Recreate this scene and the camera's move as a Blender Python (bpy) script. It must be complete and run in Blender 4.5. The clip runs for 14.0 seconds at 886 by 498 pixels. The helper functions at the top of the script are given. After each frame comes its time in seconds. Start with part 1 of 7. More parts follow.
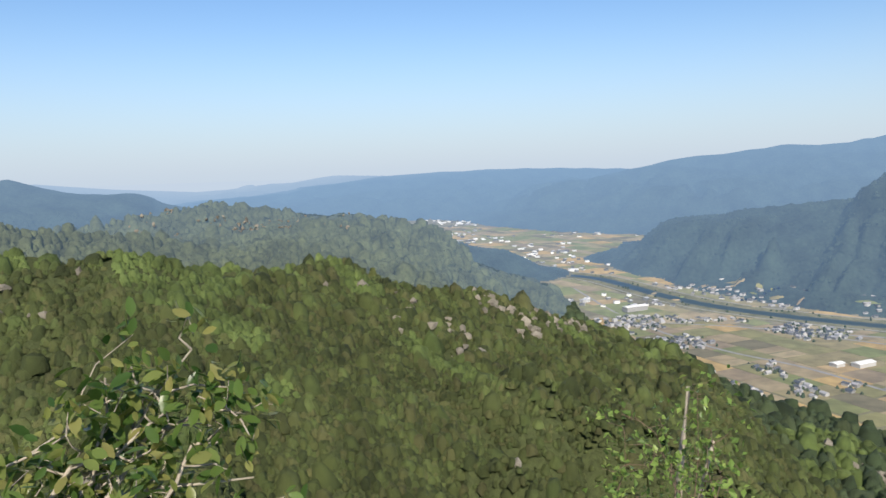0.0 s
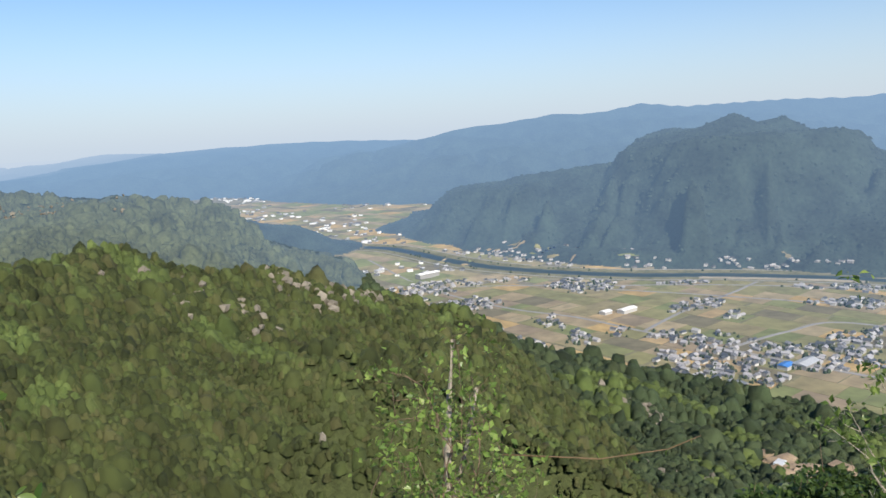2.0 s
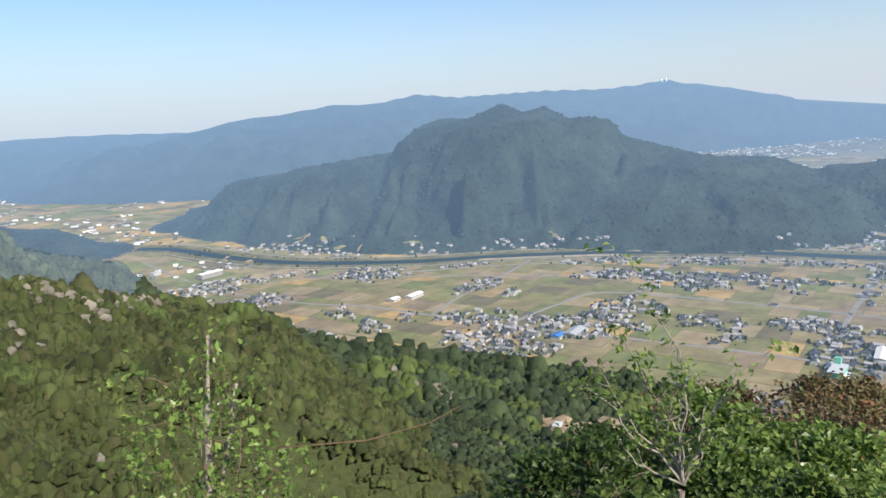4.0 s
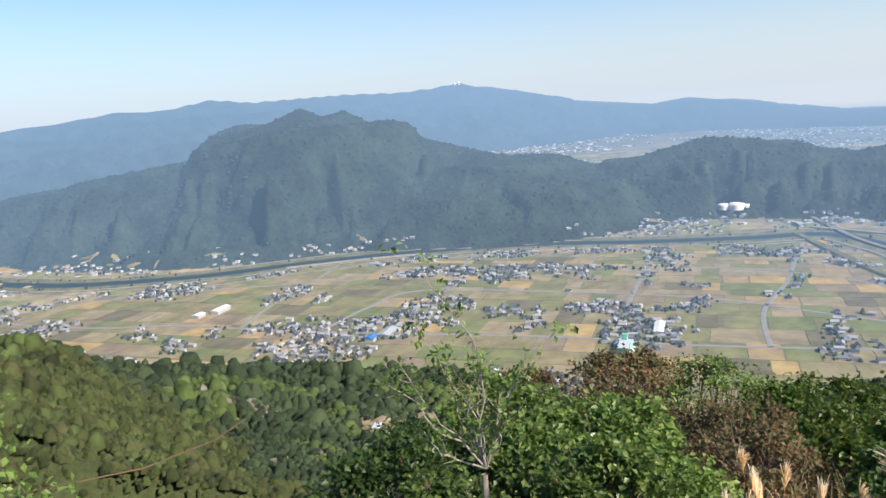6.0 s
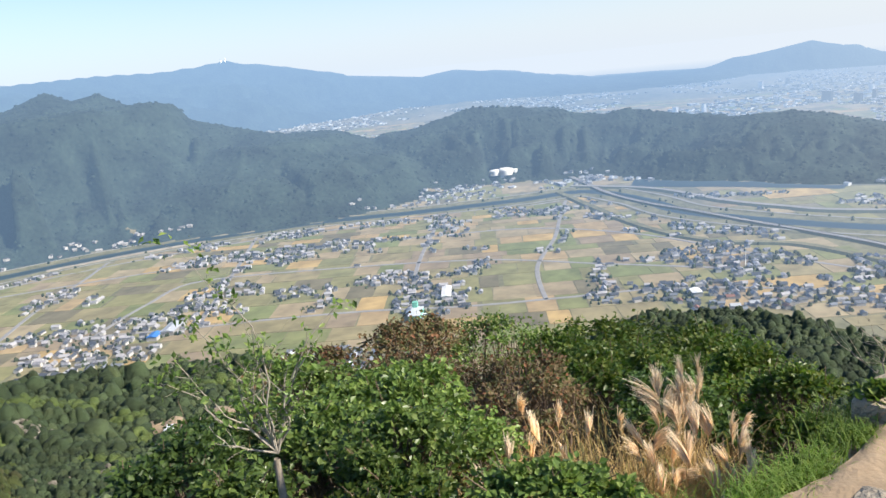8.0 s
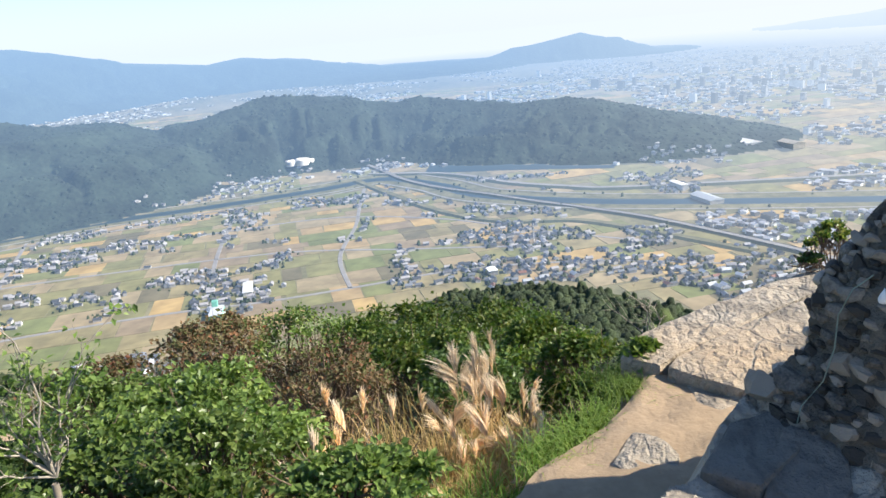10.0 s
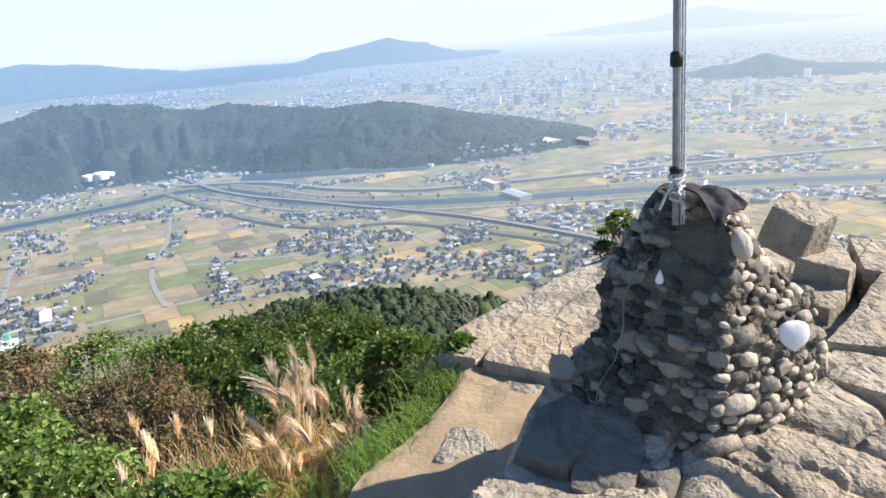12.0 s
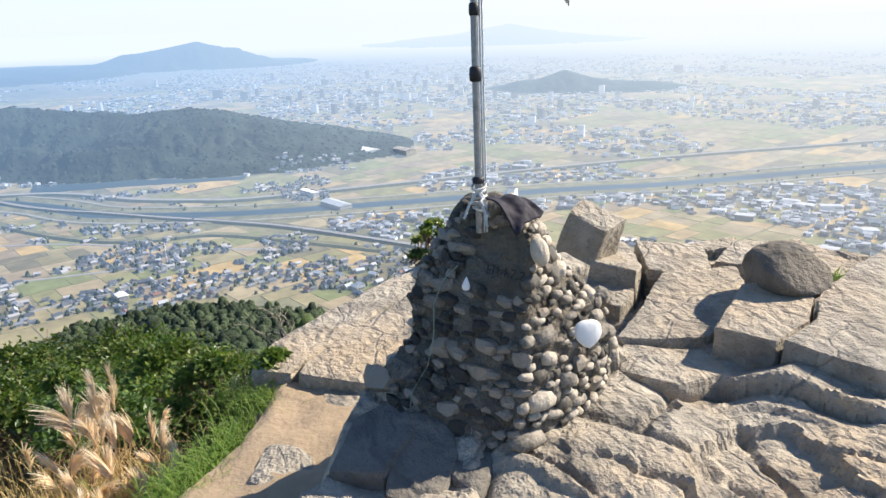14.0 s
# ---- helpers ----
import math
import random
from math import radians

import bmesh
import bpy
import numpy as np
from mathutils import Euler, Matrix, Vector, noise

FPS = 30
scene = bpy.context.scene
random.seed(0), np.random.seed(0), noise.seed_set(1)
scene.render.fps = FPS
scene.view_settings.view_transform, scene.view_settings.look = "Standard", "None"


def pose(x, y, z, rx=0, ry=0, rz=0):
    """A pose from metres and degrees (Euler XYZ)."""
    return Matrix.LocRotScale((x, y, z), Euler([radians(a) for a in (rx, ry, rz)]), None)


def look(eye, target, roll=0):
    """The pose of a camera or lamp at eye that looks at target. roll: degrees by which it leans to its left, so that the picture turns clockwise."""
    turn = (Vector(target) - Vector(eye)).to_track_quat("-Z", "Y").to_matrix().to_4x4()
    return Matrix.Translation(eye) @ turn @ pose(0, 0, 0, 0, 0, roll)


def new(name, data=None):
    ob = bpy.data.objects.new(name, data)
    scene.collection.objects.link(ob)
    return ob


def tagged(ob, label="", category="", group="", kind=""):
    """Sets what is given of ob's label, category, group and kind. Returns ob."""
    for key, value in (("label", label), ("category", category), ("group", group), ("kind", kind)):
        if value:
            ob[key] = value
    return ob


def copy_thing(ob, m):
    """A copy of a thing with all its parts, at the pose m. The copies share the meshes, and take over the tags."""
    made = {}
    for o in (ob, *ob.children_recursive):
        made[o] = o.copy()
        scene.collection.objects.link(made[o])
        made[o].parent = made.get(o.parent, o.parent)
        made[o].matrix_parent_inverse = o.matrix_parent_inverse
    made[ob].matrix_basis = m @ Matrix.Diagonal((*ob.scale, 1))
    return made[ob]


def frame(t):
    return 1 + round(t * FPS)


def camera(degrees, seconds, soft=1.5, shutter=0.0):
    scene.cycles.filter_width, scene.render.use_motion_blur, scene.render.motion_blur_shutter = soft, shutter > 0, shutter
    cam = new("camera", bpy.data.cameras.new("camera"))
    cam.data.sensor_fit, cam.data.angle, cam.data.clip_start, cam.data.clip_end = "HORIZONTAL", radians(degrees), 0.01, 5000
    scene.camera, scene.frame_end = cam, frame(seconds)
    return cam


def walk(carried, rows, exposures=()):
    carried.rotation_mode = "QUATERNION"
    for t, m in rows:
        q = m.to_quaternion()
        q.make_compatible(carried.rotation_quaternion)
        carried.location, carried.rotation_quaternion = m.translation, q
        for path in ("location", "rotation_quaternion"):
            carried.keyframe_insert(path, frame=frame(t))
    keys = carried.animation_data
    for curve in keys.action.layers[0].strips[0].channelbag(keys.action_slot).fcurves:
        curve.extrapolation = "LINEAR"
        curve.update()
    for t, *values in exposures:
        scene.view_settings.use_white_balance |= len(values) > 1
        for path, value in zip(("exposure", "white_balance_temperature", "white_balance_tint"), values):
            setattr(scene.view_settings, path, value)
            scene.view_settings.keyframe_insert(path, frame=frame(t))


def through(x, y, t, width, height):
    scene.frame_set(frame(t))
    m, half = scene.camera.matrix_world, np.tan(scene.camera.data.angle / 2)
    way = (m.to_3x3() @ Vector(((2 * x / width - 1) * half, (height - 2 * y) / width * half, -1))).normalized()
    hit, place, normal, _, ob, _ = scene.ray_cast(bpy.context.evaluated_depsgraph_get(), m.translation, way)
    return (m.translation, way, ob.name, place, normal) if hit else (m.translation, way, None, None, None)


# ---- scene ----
# camera: fov and path, one sweep to the right from the summit
cam = camera(61.43, 14.0)
PATH = [
    (0.0, -0.0179, -0.0232, 1.6102, 83.742, 1.712, 0.845),
    (0.5, 0.0013, -0.029, 1.6049, 83.255, 2.008, -2.587),
    (1.0, 0.0226, -0.0343, 1.6026, 82.594, 2.03, -6.957),
    (1.5, 0.0413, -0.0248, 1.5918, 81.83, 2.667, -11.253),
    (2.0, 0.0557, -0.0235, 1.5857, 81.044, 2.934, -15.277),
    (2.5, 0.0755, -0.0248, 1.5779, 80.403, 3.308, -19.478),
    (3.0, 0.1025, -0.025, 1.5706, 79.986, 3.523, -24.167),
    (3.2, 0.1045, -0.0279, 1.5682, 79.802, 3.513, -26.05),
    (5.3, 0.1798, -0.0529, 1.5602, 79.333, 3.339, -41.08),
    (5.5, 0.1775, -0.061, 1.5601, 79.212, 3.459, -43.014),
    (6.0, 0.1861, -0.0833, 1.5543, 78.796, 4.167, -47.01),
    (6.5, 0.1916, -0.0998, 1.5561, 78.192, 4.992, -51.274),
    (7.0, 0.1984, -0.1193, 1.5539, 77.531, 5.457, -55.363),
    (7.5, 0.2038, -0.1361, 1.5526, 76.863, 5.298, -59.769),
    (8.0, 0.2105, -0.156, 1.5532, 75.572, 5.527, -64.072),
    (8.5, 0.2133, -0.1707, 1.5535, 74.576, 5.97, -68.463),
    (8.7, 0.2141, -0.1797, 1.5519, 74.193, 6.147, -70.165),
    (10.8, 0.2337, -0.2507, 1.543, 73.424, 4.091, -85.025),
    (11.0, 0.2479, -0.2619, 1.5406, 73.363, 4.166, -86.451),
    (11.5, 0.2469, -0.2758, 1.5399, 73.008, 3.91, -90.104),
    (12.0, 0.2447, -0.2893, 1.5396, 72.571, 4.337, -93.744),
    (12.5, 0.2481, -0.3051, 1.5396, 72.28, 4.338, -96.893),
    (13.0, 0.2504, -0.3279, 1.5369, 72.135, 3.103, -100.273),
    (13.5, 0.2561, -0.3364, 1.535, 72.251, 2.035, -104.15),
    (14.0, 0.2491, -0.3439, 1.5401, 72.569, 1.715, -107.27),
]
walk(cam, [(r[0], pose(*r[1:])) for r in PATH], ((0, 0.45), (3, 0.5), (7, 0.75), (8.5, 0.9), (11, 1.03), (14, 1.02)))

# ---- light ----
SKY_STRENGTH, HAZE_AWAY, HAZE_SUN = 0.100, (0.415, 0.485, 0.575), (0.465, 0.49, 0.515)
SUN_AZ, SUN_EL = 174.0, 37.0          # degrees clockwise from +y, and above the horizon
world = bpy.data.worlds.new("sky")
scene.world = world
world.use_nodes = True
wn = world.node_tree
sky = wn.nodes.new("ShaderNodeTexSky")
sky.sky_type, sky.sun_disc = "NISHITA", False
sky.sun_elevation, sky.sun_rotation = radians(SUN_EL), radians(SUN_AZ)
sky.altitude, sky.air_density, sky.dust_density, sky.ozone_density = 100, 1.0, 0.3, 6.0
# haze low in the sky, all round, whiter on the sun's side
co = wn.nodes.new("ShaderNodeTexCoord")
sep = wn.nodes.new("ShaderNodeSeparateXYZ")
wn.links.new(co.outputs["Generated"], sep.inputs[0])
low = wn.nodes.new("ShaderNodeMapRange")
low.interpolation_type = "SMOOTHERSTEP"
low.inputs["From Min"].default_value, low.inputs["From Max"].default_value = -0.08, 0.25
low.inputs["To Min"].default_value, low.inputs["To Max"].default_value = 1.0, 0.0
wn.links.new(sep.outputs["Z"], low.inputs["Value"])
facing = wn.nodes.new("ShaderNodeVectorMath")
facing.operation = "DOT_PRODUCT"
facing.inputs[1].default_value = (math.sin(radians(SUN_AZ)), math.cos(radians(SUN_AZ)), 0)
wn.links.new(co.outputs["Generated"], facing.inputs[0])
hz = wn.nodes.new("ShaderNodeMapRange")
hz.inputs["From Min"].default_value, hz.inputs["From Max"].default_value = -0.9, 0.7
wn.links.new(facing.outputs["Value"], hz.inputs["Value"])
haze = wn.nodes.new("ShaderNodeValToRGB")
haze.color_ramp.elements[0].color, haze.color_ramp.elements[1].color = (*HAZE_AWAY, 1), (*HAZE_SUN, 1)
wn.links.new(hz.outputs[0], haze.inputs[0])
lift = wn.nodes.new("ShaderNodeVectorMath")
lift.operation = "SCALE"
lift.inputs["Scale"].default_value = 1 / SKY_STRENGTH
wn.links.new(haze.outputs[0], lift.inputs[0])
blend_sky = wn.nodes.new("ShaderNodeMix")
blend_sky.data_type = "RGBA"
wn.links.new(low.outputs[0], blend_sky.inputs["Factor"])
wn.links.new(sky.outputs[0], blend_sky.inputs["A"])
wn.links.new(lift.outputs[0], blend_sky.inputs["B"])
wn.links.new(blend_sky.outputs["Result"], wn.nodes["Background"].inputs[0])
wn.nodes["Background"].inputs[1].default_value = SKY_STRENGTH
sd = bpy.data.lights.new("sun", "SUN")
sd.energy, sd.angle, sd.color = 4.6, radians(0.6), (1.0, 0.91, 0.77)
sun = new("sun", sd)
SUN_DIR = Vector((math.sin(radians(SUN_AZ)) * math.cos(radians(SUN_EL)),
                  math.cos(radians(SUN_AZ)) * math.cos(radians(SUN_EL)), math.sin(radians(SUN_EL))))
sun.matrix_world = look(SUN_DIR * 50, (0, 0, 0))

# ---- small tools ----
EYE = 1.57                            # height of the lens over the summit rock's datum
VALLEY = -415.0                       # height of the valley floor


def hash2(i, j, seed):
    h = (i.astype(np.int64) * 374761393 + j.astype(np.int64) * 668265263 + seed * 974711) & 0x7FFFFFFF
    h = ((h ^ (h >> 13)) * 1274126177) & 0x7FFFFFFF
    return ((h ^ (h >> 16)) & 0xFFFF) / 65535.0


def vnoise(x, y, seed=0):
    x, y = np.asarray(x, float), np.asarray(y, float)
    i, j = np.floor(x), np.floor(y)
    u, v = x - i, y - j
    u, v = u * u * (3 - 2 * u), v * v * (3 - 2 * v)
    a, b = hash2(i, j, seed), hash2(i + 1, j, seed)
    c, d = hash2(i, j + 1, seed), hash2(i + 1, j + 1, seed)
    return (a * (1 - u) + b * u) * (1 - v) + (c * (1 - u) + d * u) * v


def fbm(x, y, octaves=4, seed=0):
    s, a, t = 0, 1.0, 0
    for k in range(octaves):
        s = s + a * vnoise(x * 2 ** k + 13.7 * k, y * 2 ** k - 7.1 * k, seed + k)
        t, a = t + a, a * 0.5
    return s / t


def polar(az, r):
    return r * np.sin(np.radians(az)), r * np.cos(np.radians(az))


def squeeze(x, y, z):
    """Draws the far country in towards the summit along the lines of sight, so that the whole view fits."""
    r = np.sqrt(x * x + y * y) + 1e-9
    s = np.where(r < 2000, r, 2000 + 2850 * (1 - np.exp(-np.maximum(r - 2000, 0) / 4500)))
    k = s / r
    return x * k, y * k, EYE + (z - EYE) * k


# ---- the lie of the land: ridges as (azimuth, elevation seen from the summit, distance) ----
RIDGES = [
    # half width, power, points
    (540, 1.0, [(-33, -7.0, 430), (-25, -5.3, 440), (-22, -6.0, 450), (-17, -8.0, 480), (-9.5, -6.75, 600), (-4, -9.1, 620),
                (2.6, -9.7, 690), (9.5, -13.9, 750, 480), (15.2, -16.9, 810, 380), (20.6, -18.6, 850, 300), (27, -19.8, 900, 240), (31, -22.0, 880, 190), (43, -24.3, 850, 120)]),
    (620, 1.1, [(-45, -3.2, 1050), (-31.7, -3.4, 1050), (-28.4, -3.8, 1100), (-23.1, -4.3, 1150), (-16.5, -6.4, 1250, 450), (-9, -10.0, 1300, 250)]),
    (800, 1.2, [(-30, -3.8, 1750), (-23, -3.1, 1750), (-18.3, -2.1, 1750), (-13.9, -2.65, 1750), (-10.7, -4.7, 1800), (-5.6, -6.7, 1900, 420), (-2.5, -9.2, 1950, 200)]),
    (330, 1.2, [(-7.4, -7.6, 2950), (-4.7, -5.9, 2950), (-1.2, -5.2, 2950), (1.0, -6.0, 2900), (3.6, -7.9, 2850)]),
    (1600, 1.2, [(-45, 0.4, 4200), (-33.4, -0.3, 4200), (-31.1, 0.1, 4200), (-29.6, -0.6, 4200), (-27.8, -1.5, 4400, 1200), (-23, -2.3, 4800, 700)]),
    (770, 1.15, [(13.5, -6.6, 3300, 220), (14.9, -5.6, 3350, 330), (20.7, -3.6, 3150, 560), (28.4, -2.75, 3000, 700), (32.7, -1.9, 2950), (34.7, -0.3, 2950), (36.3, 0.32, 2950),
                 (37.8, -0.4, 2950), (39.5, -0.1, 2950), (41.7, -1.4, 2950), (45.9, -2.75, 2900), (50.1, -4.0, 2850), (54.2, -4.8, 2850, 600),
                 (56.3, -5.6, 2950, 330), (58, -7.8, 3000, 160)]),
    (480, 1.1, [(56.8, -6.7, 2960, 150), (59.3, -5.7, 2900, 260), (62.4, -4.7, 2850), (65.9, -3.8, 2900), (69.3, -4.05, 2900), (71.7, -4.6, 2900),
                (75.7, -5.15, 2900), (77.2, -4.85, 2900), (80.3, -5.4, 2850), (84.6, -6.0, 2720), (88.4, -5.75, 2680), (92.2, -6.8, 2620),
                (96.6, -8.0, 2570, 380), (98.6, -9.2, 2560, 260)]),
    (2600, 1.2, [(-60, -0.5, 11000), (-29.5, -0.3, 11000), (-24.7, -0.85, 11000), (-19.1, -1.25, 11000), (-13.8, -1.0, 11000), (-9.1, -0.35, 11000),
                 (-5.3, -0.5, 10000)]),
    (2700, 1.2, [(-7, -1.0, 8700), (-5.3, -0.5, 8700), (-1.9, -0.35, 8700), (4.1, -0.22, 8500), (8.4, -0.3, 8300), (14.6, -0.55, 8000), (22, -0.8, 8000)]),
    (2300, 1.1, [(13, -1.6, 6400, 900), (14.6, -0.6, 6400, 1300), (16.3, 0.15, 6500, 1700), (20.6, 0.5, 6600), (23.4, 0.87, 6700), (27, 0.83, 6800), (30, 1.33, 7000),
                 (32.9, 0.95, 7200), (36.6, 1.0, 7500), (39.8, 1.05, 7800), (43.7, 0.9, 8100), (46.6, 1.07, 8300)]),
    (1650, 1.1, [(46.6, 1.07, 8300), (48.2, 1.36, 8400), (49.5, 0.98, 8400), (52.2, 0.58, 8500), (56, -0.45, 8600), (59.8, -0.9, 8600), (62.7, -1.27, 8600),
                 (64.8, -0.92, 8600), (66.8, -1.47, 8600), (70.4, -2.45, 8500), (73.5, -2.75, 8400), (75.8, -2.5, 8200), (78.7, -3.2, 8000)]),
    (900, 1.3, [(78, -3.1, 8300), (82.7, -2.5, 8300), (86.6, -1.75, 8300), (89.5, -1.23, 8300), (91.6, -1.9, 8300), (93.4, -2.8, 8200)]),
    (1500, 1.2, [(98, -2.8, 12000), (103.7, -2.0, 12000), (107.9, -1.4, 12000), (112.1, -0.7, 12000), (116.2, -1.5, 12000), (119.5, -2.6, 12000)]),
    (330, 1.1, [(111.5, -5.4, 4400), (114.15, -4.75, 4400), (116.2, -4.05, 4400), (118.3, -4.7, 4400), (119.9, -5.2, 4400), (121.9, -5.0, 4400), (123.6, -5.4, 4400)]),
]
EDGE_AZ = [-180, -60, 0, 6, 9, 13.3, 16.8, 20.6, 24, 28, 36.5, 42, 46, 52, 60, 70, 75.5, 78.5, 85, 90.4, 95, 98, 110, 180]
EDGE_R = [1500, 2200, 2200, 2000, 1740, 1560, 1640, 1430, 1365, 1290, 1190, 1150, 1130, 1000, 900, 930, 1080, 1145, 1150, 1125, 1070, 1040, 1050, 1500]


FLANK_R = [0, 1.5, 3, 5, 8, 15, 25, 40, 60, 100, 200, 400, 600, 800, 1000, 1230, 1600, 9e4]
FLANK_Z = [-0.78, -0.82, -1.1, -1.8, -3.4, -8, -15.5, -29, -50, -98, -172, -246, -302, -348, -384, -415, -450, -460]


def land(x, y):
    """The true height of the ground, before the far country is drawn in."""
    r = np.sqrt(x * x + y * y)
    az = np.degrees(np.arctan2(x, y))
    edge = np.interp(az, EDGE_AZ, EDGE_R)
    wob = (fbm(x / 190, y / 190, 3, 5) - 0.5)
    rr = r * (1 + (1230 / edge - 1) * np.clip(r / 500, 0, 1)) * (1 + 0.22 * wob * np.clip(r / 300, 0, 1) * np.clip((edge - r) / 500, 0.15, 1))
    h = np.interp(rr, FLANK_R, FLANK_Z)
    shelf = np.clip((az - 88) / 22, 0, 1) * np.clip((235 - az) / 20, 0, 1)   # the bare rock of the top
    h = h + shelf * np.interp(r, [0, 2, 5, 8, 11, 16, 30], [0.0, 0.05, 0.55, 1.2, 1.0, 0.3, 0])
    out = np.maximum(h, VALLEY - 30)
    gully = fbm(x / 330, y / 330, 4, 40)
    for width, power, pts in RIDGES:
        P = [(*polar(p[0], p[2]), EYE + p[2] * math.tan(radians(p[1])), p[3] if len(p) > 3 else width) for p in pts]
        along = 0.0
        for (x0, y0, z0, w0), (x1, y1, z1, w1) in zip(P, P[1:]):
            dx, dy = x1 - x0, y1 - y0
            seg = math.hypot(dx, dy)
            u = np.clip(((x - x0) * dx + (y - y0) * dy) / (seg * seg), 0, 1)
            d = np.hypot(x - x0 - u * dx, y - y0 - u * dy)
            w = w0 + u * (w1 - w0)
            near = d < 1.05 * w
            if near.any():
                u, d, w = u[near], d[near], w[near]
                # spurs run down from the crest, with gullies between them
                spur = np.abs(fbm((along + u * seg) / (width * 0.22), d / (width * 1.3), 2, 60) - 0.5) * 2
                fine = np.abs(fbm((along + u * seg) / (width * 0.085), d / (width * 0.55), 2, 66) - 0.5) * 2
                q = d / w
                carve = np.clip(3.3 * (0.27 - spur), -0.38, 0.85) * (1.0 if width < 1500 and width > 600 or width == 480 else 0.5) - 0.08
                carve = carve + np.clip(1.3 * (0.25 - fine), -0.12, 0.32) * (300 < width < 1500) * (w > 250)
                q = q * (1 + (0.5 * (gully[near] - 0.5) + carve * np.clip(q * 3, 0, 1)) * np.clip((1.02 - q) * 3, 0, 1))
                top = z0 + u * (z1 - z0) - VALLEY
                v = top * np.maximum(1 - q, 0) ** power + VALLEY
                if 450 < width < 3000:
                    # ravines between the spurs
                    step = min(width * 0.36, 420)
                    vale = np.abs(fbm(x[near] / step, y[near] / step, 3, 95) - 0.5)
                    v = v - 0.36 * np.maximum(v - VALLEY, 0) * np.clip(1 - vale / 0.05, 0, 1) * np.clip((q - 0.18) * 4, 0, 1)
                out[near] = np.maximum(out[near], v)
            along += seg
    return np.maximum(out, VALLEY)


# ---- materials ----
def mat(name, base, rough=0.8, noise_scale=None, low=0.7, high=1.25, bump=0.0, bump_scale=40.0, spec=0.3, second=None, metal=0.0, island=0.0, obj_random=0.0):
    """A procedural surface: two scales of colour variation, roughness and fine relief."""
    m = bpy.data.materials.new(name)
    m.use_nodes = True
    nt = m.node_tree
    N, L = nt.nodes, nt.links
    b = N["Principled BSDF"]
    b.inputs["Roughness"].default_value = rough
    b.inputs["Specular IOR Level"].default_value = spec
    b.inputs["Metallic"].default_value = metal
    b.inputs["Base Color"].default_value = (*base, 1)
    if noise_scale:
        geo = N.new("ShaderNodeNewGeometry")
        n1, n2 = N.new("ShaderNodeTexNoise"), N.new("ShaderNodeTexNoise")
        n1.inputs["Scale"].default_value, n2.inputs["Scale"].default_value = noise_scale, noise_scale * 7.3
        n1.inputs["Detail"].default_value = n2.inputs["Detail"].default_value = 5
        for n in (n1, n2):
            L.new(geo.outputs["Position"], n.inputs["Vector"])
        mix = N.new("ShaderNodeMath")
        mix.operation = "MULTIPLY_ADD"
        mix.inputs[1].default_value, mix.inputs[2].default_value = 0.4, 0.0
        add = N.new("ShaderNodeMath")
        add.operation = "MULTIPLY_ADD"
        add.inputs[1].default_value = 0.6
        L.new(n2.outputs[0], mix.inputs[0])
        L.new(n1.outputs[0], add.inputs[0])
        L.new(mix.outputs[0], add.inputs[2])
        fac = add.outputs[0]
        if island or obj_random:
            rnd = N.new("ShaderNodeObjectInfo").outputs["Random"] if obj_random else geo.outputs["Random Per Island"]
            k = N.new("ShaderNodeMath")
            k.operation = "MULTIPLY_ADD"
            k.inputs[1].default_value = island or obj_random
            sub = N.new("ShaderNodeMath")
            sub.operation = "SUBTRACT"
            sub.inputs[1].default_value = 0.5
            L.new(rnd, sub.inputs[0])
            L.new(sub.outputs[0], k.inputs[0])
            L.new(fac, k.inputs[2])
            fac = k.outputs[0]
        ramp = N.new("ShaderNodeValToRGB")
        ramp.color_ramp.elements[0].position, ramp.color_ramp.elements[1].position = 0.33, 0.68
        other = second or base
        ramp.color_ramp.elements[0].color = (*[min(1, c * low) for c in base], 1)
        ramp.color_ramp.elements[1].color = (*[min(1, c * high) for c in other], 1)
        L.new(fac, ramp.inputs[0])
        L.new(ramp.outputs[0], b.inputs["Base Color"])
        if bump:
            n3 = N.new("ShaderNodeTexNoise")
            n3.inputs["Scale"].default_value, n3.inputs["Detail"].default_value = bump_scale, 6
            L.new(geo.outputs["Position"], n3.inputs["Vector"])
            bp = N.new("ShaderNodeBump")
            bp.inputs["Strength"].default_value, bp.inputs["Distance"].default_value = 0.8, bump
            L.new(n3.outputs[0], bp.inputs["Height"])
            L.new(bp.outputs[0], b.inputs["Normal"])
    return m


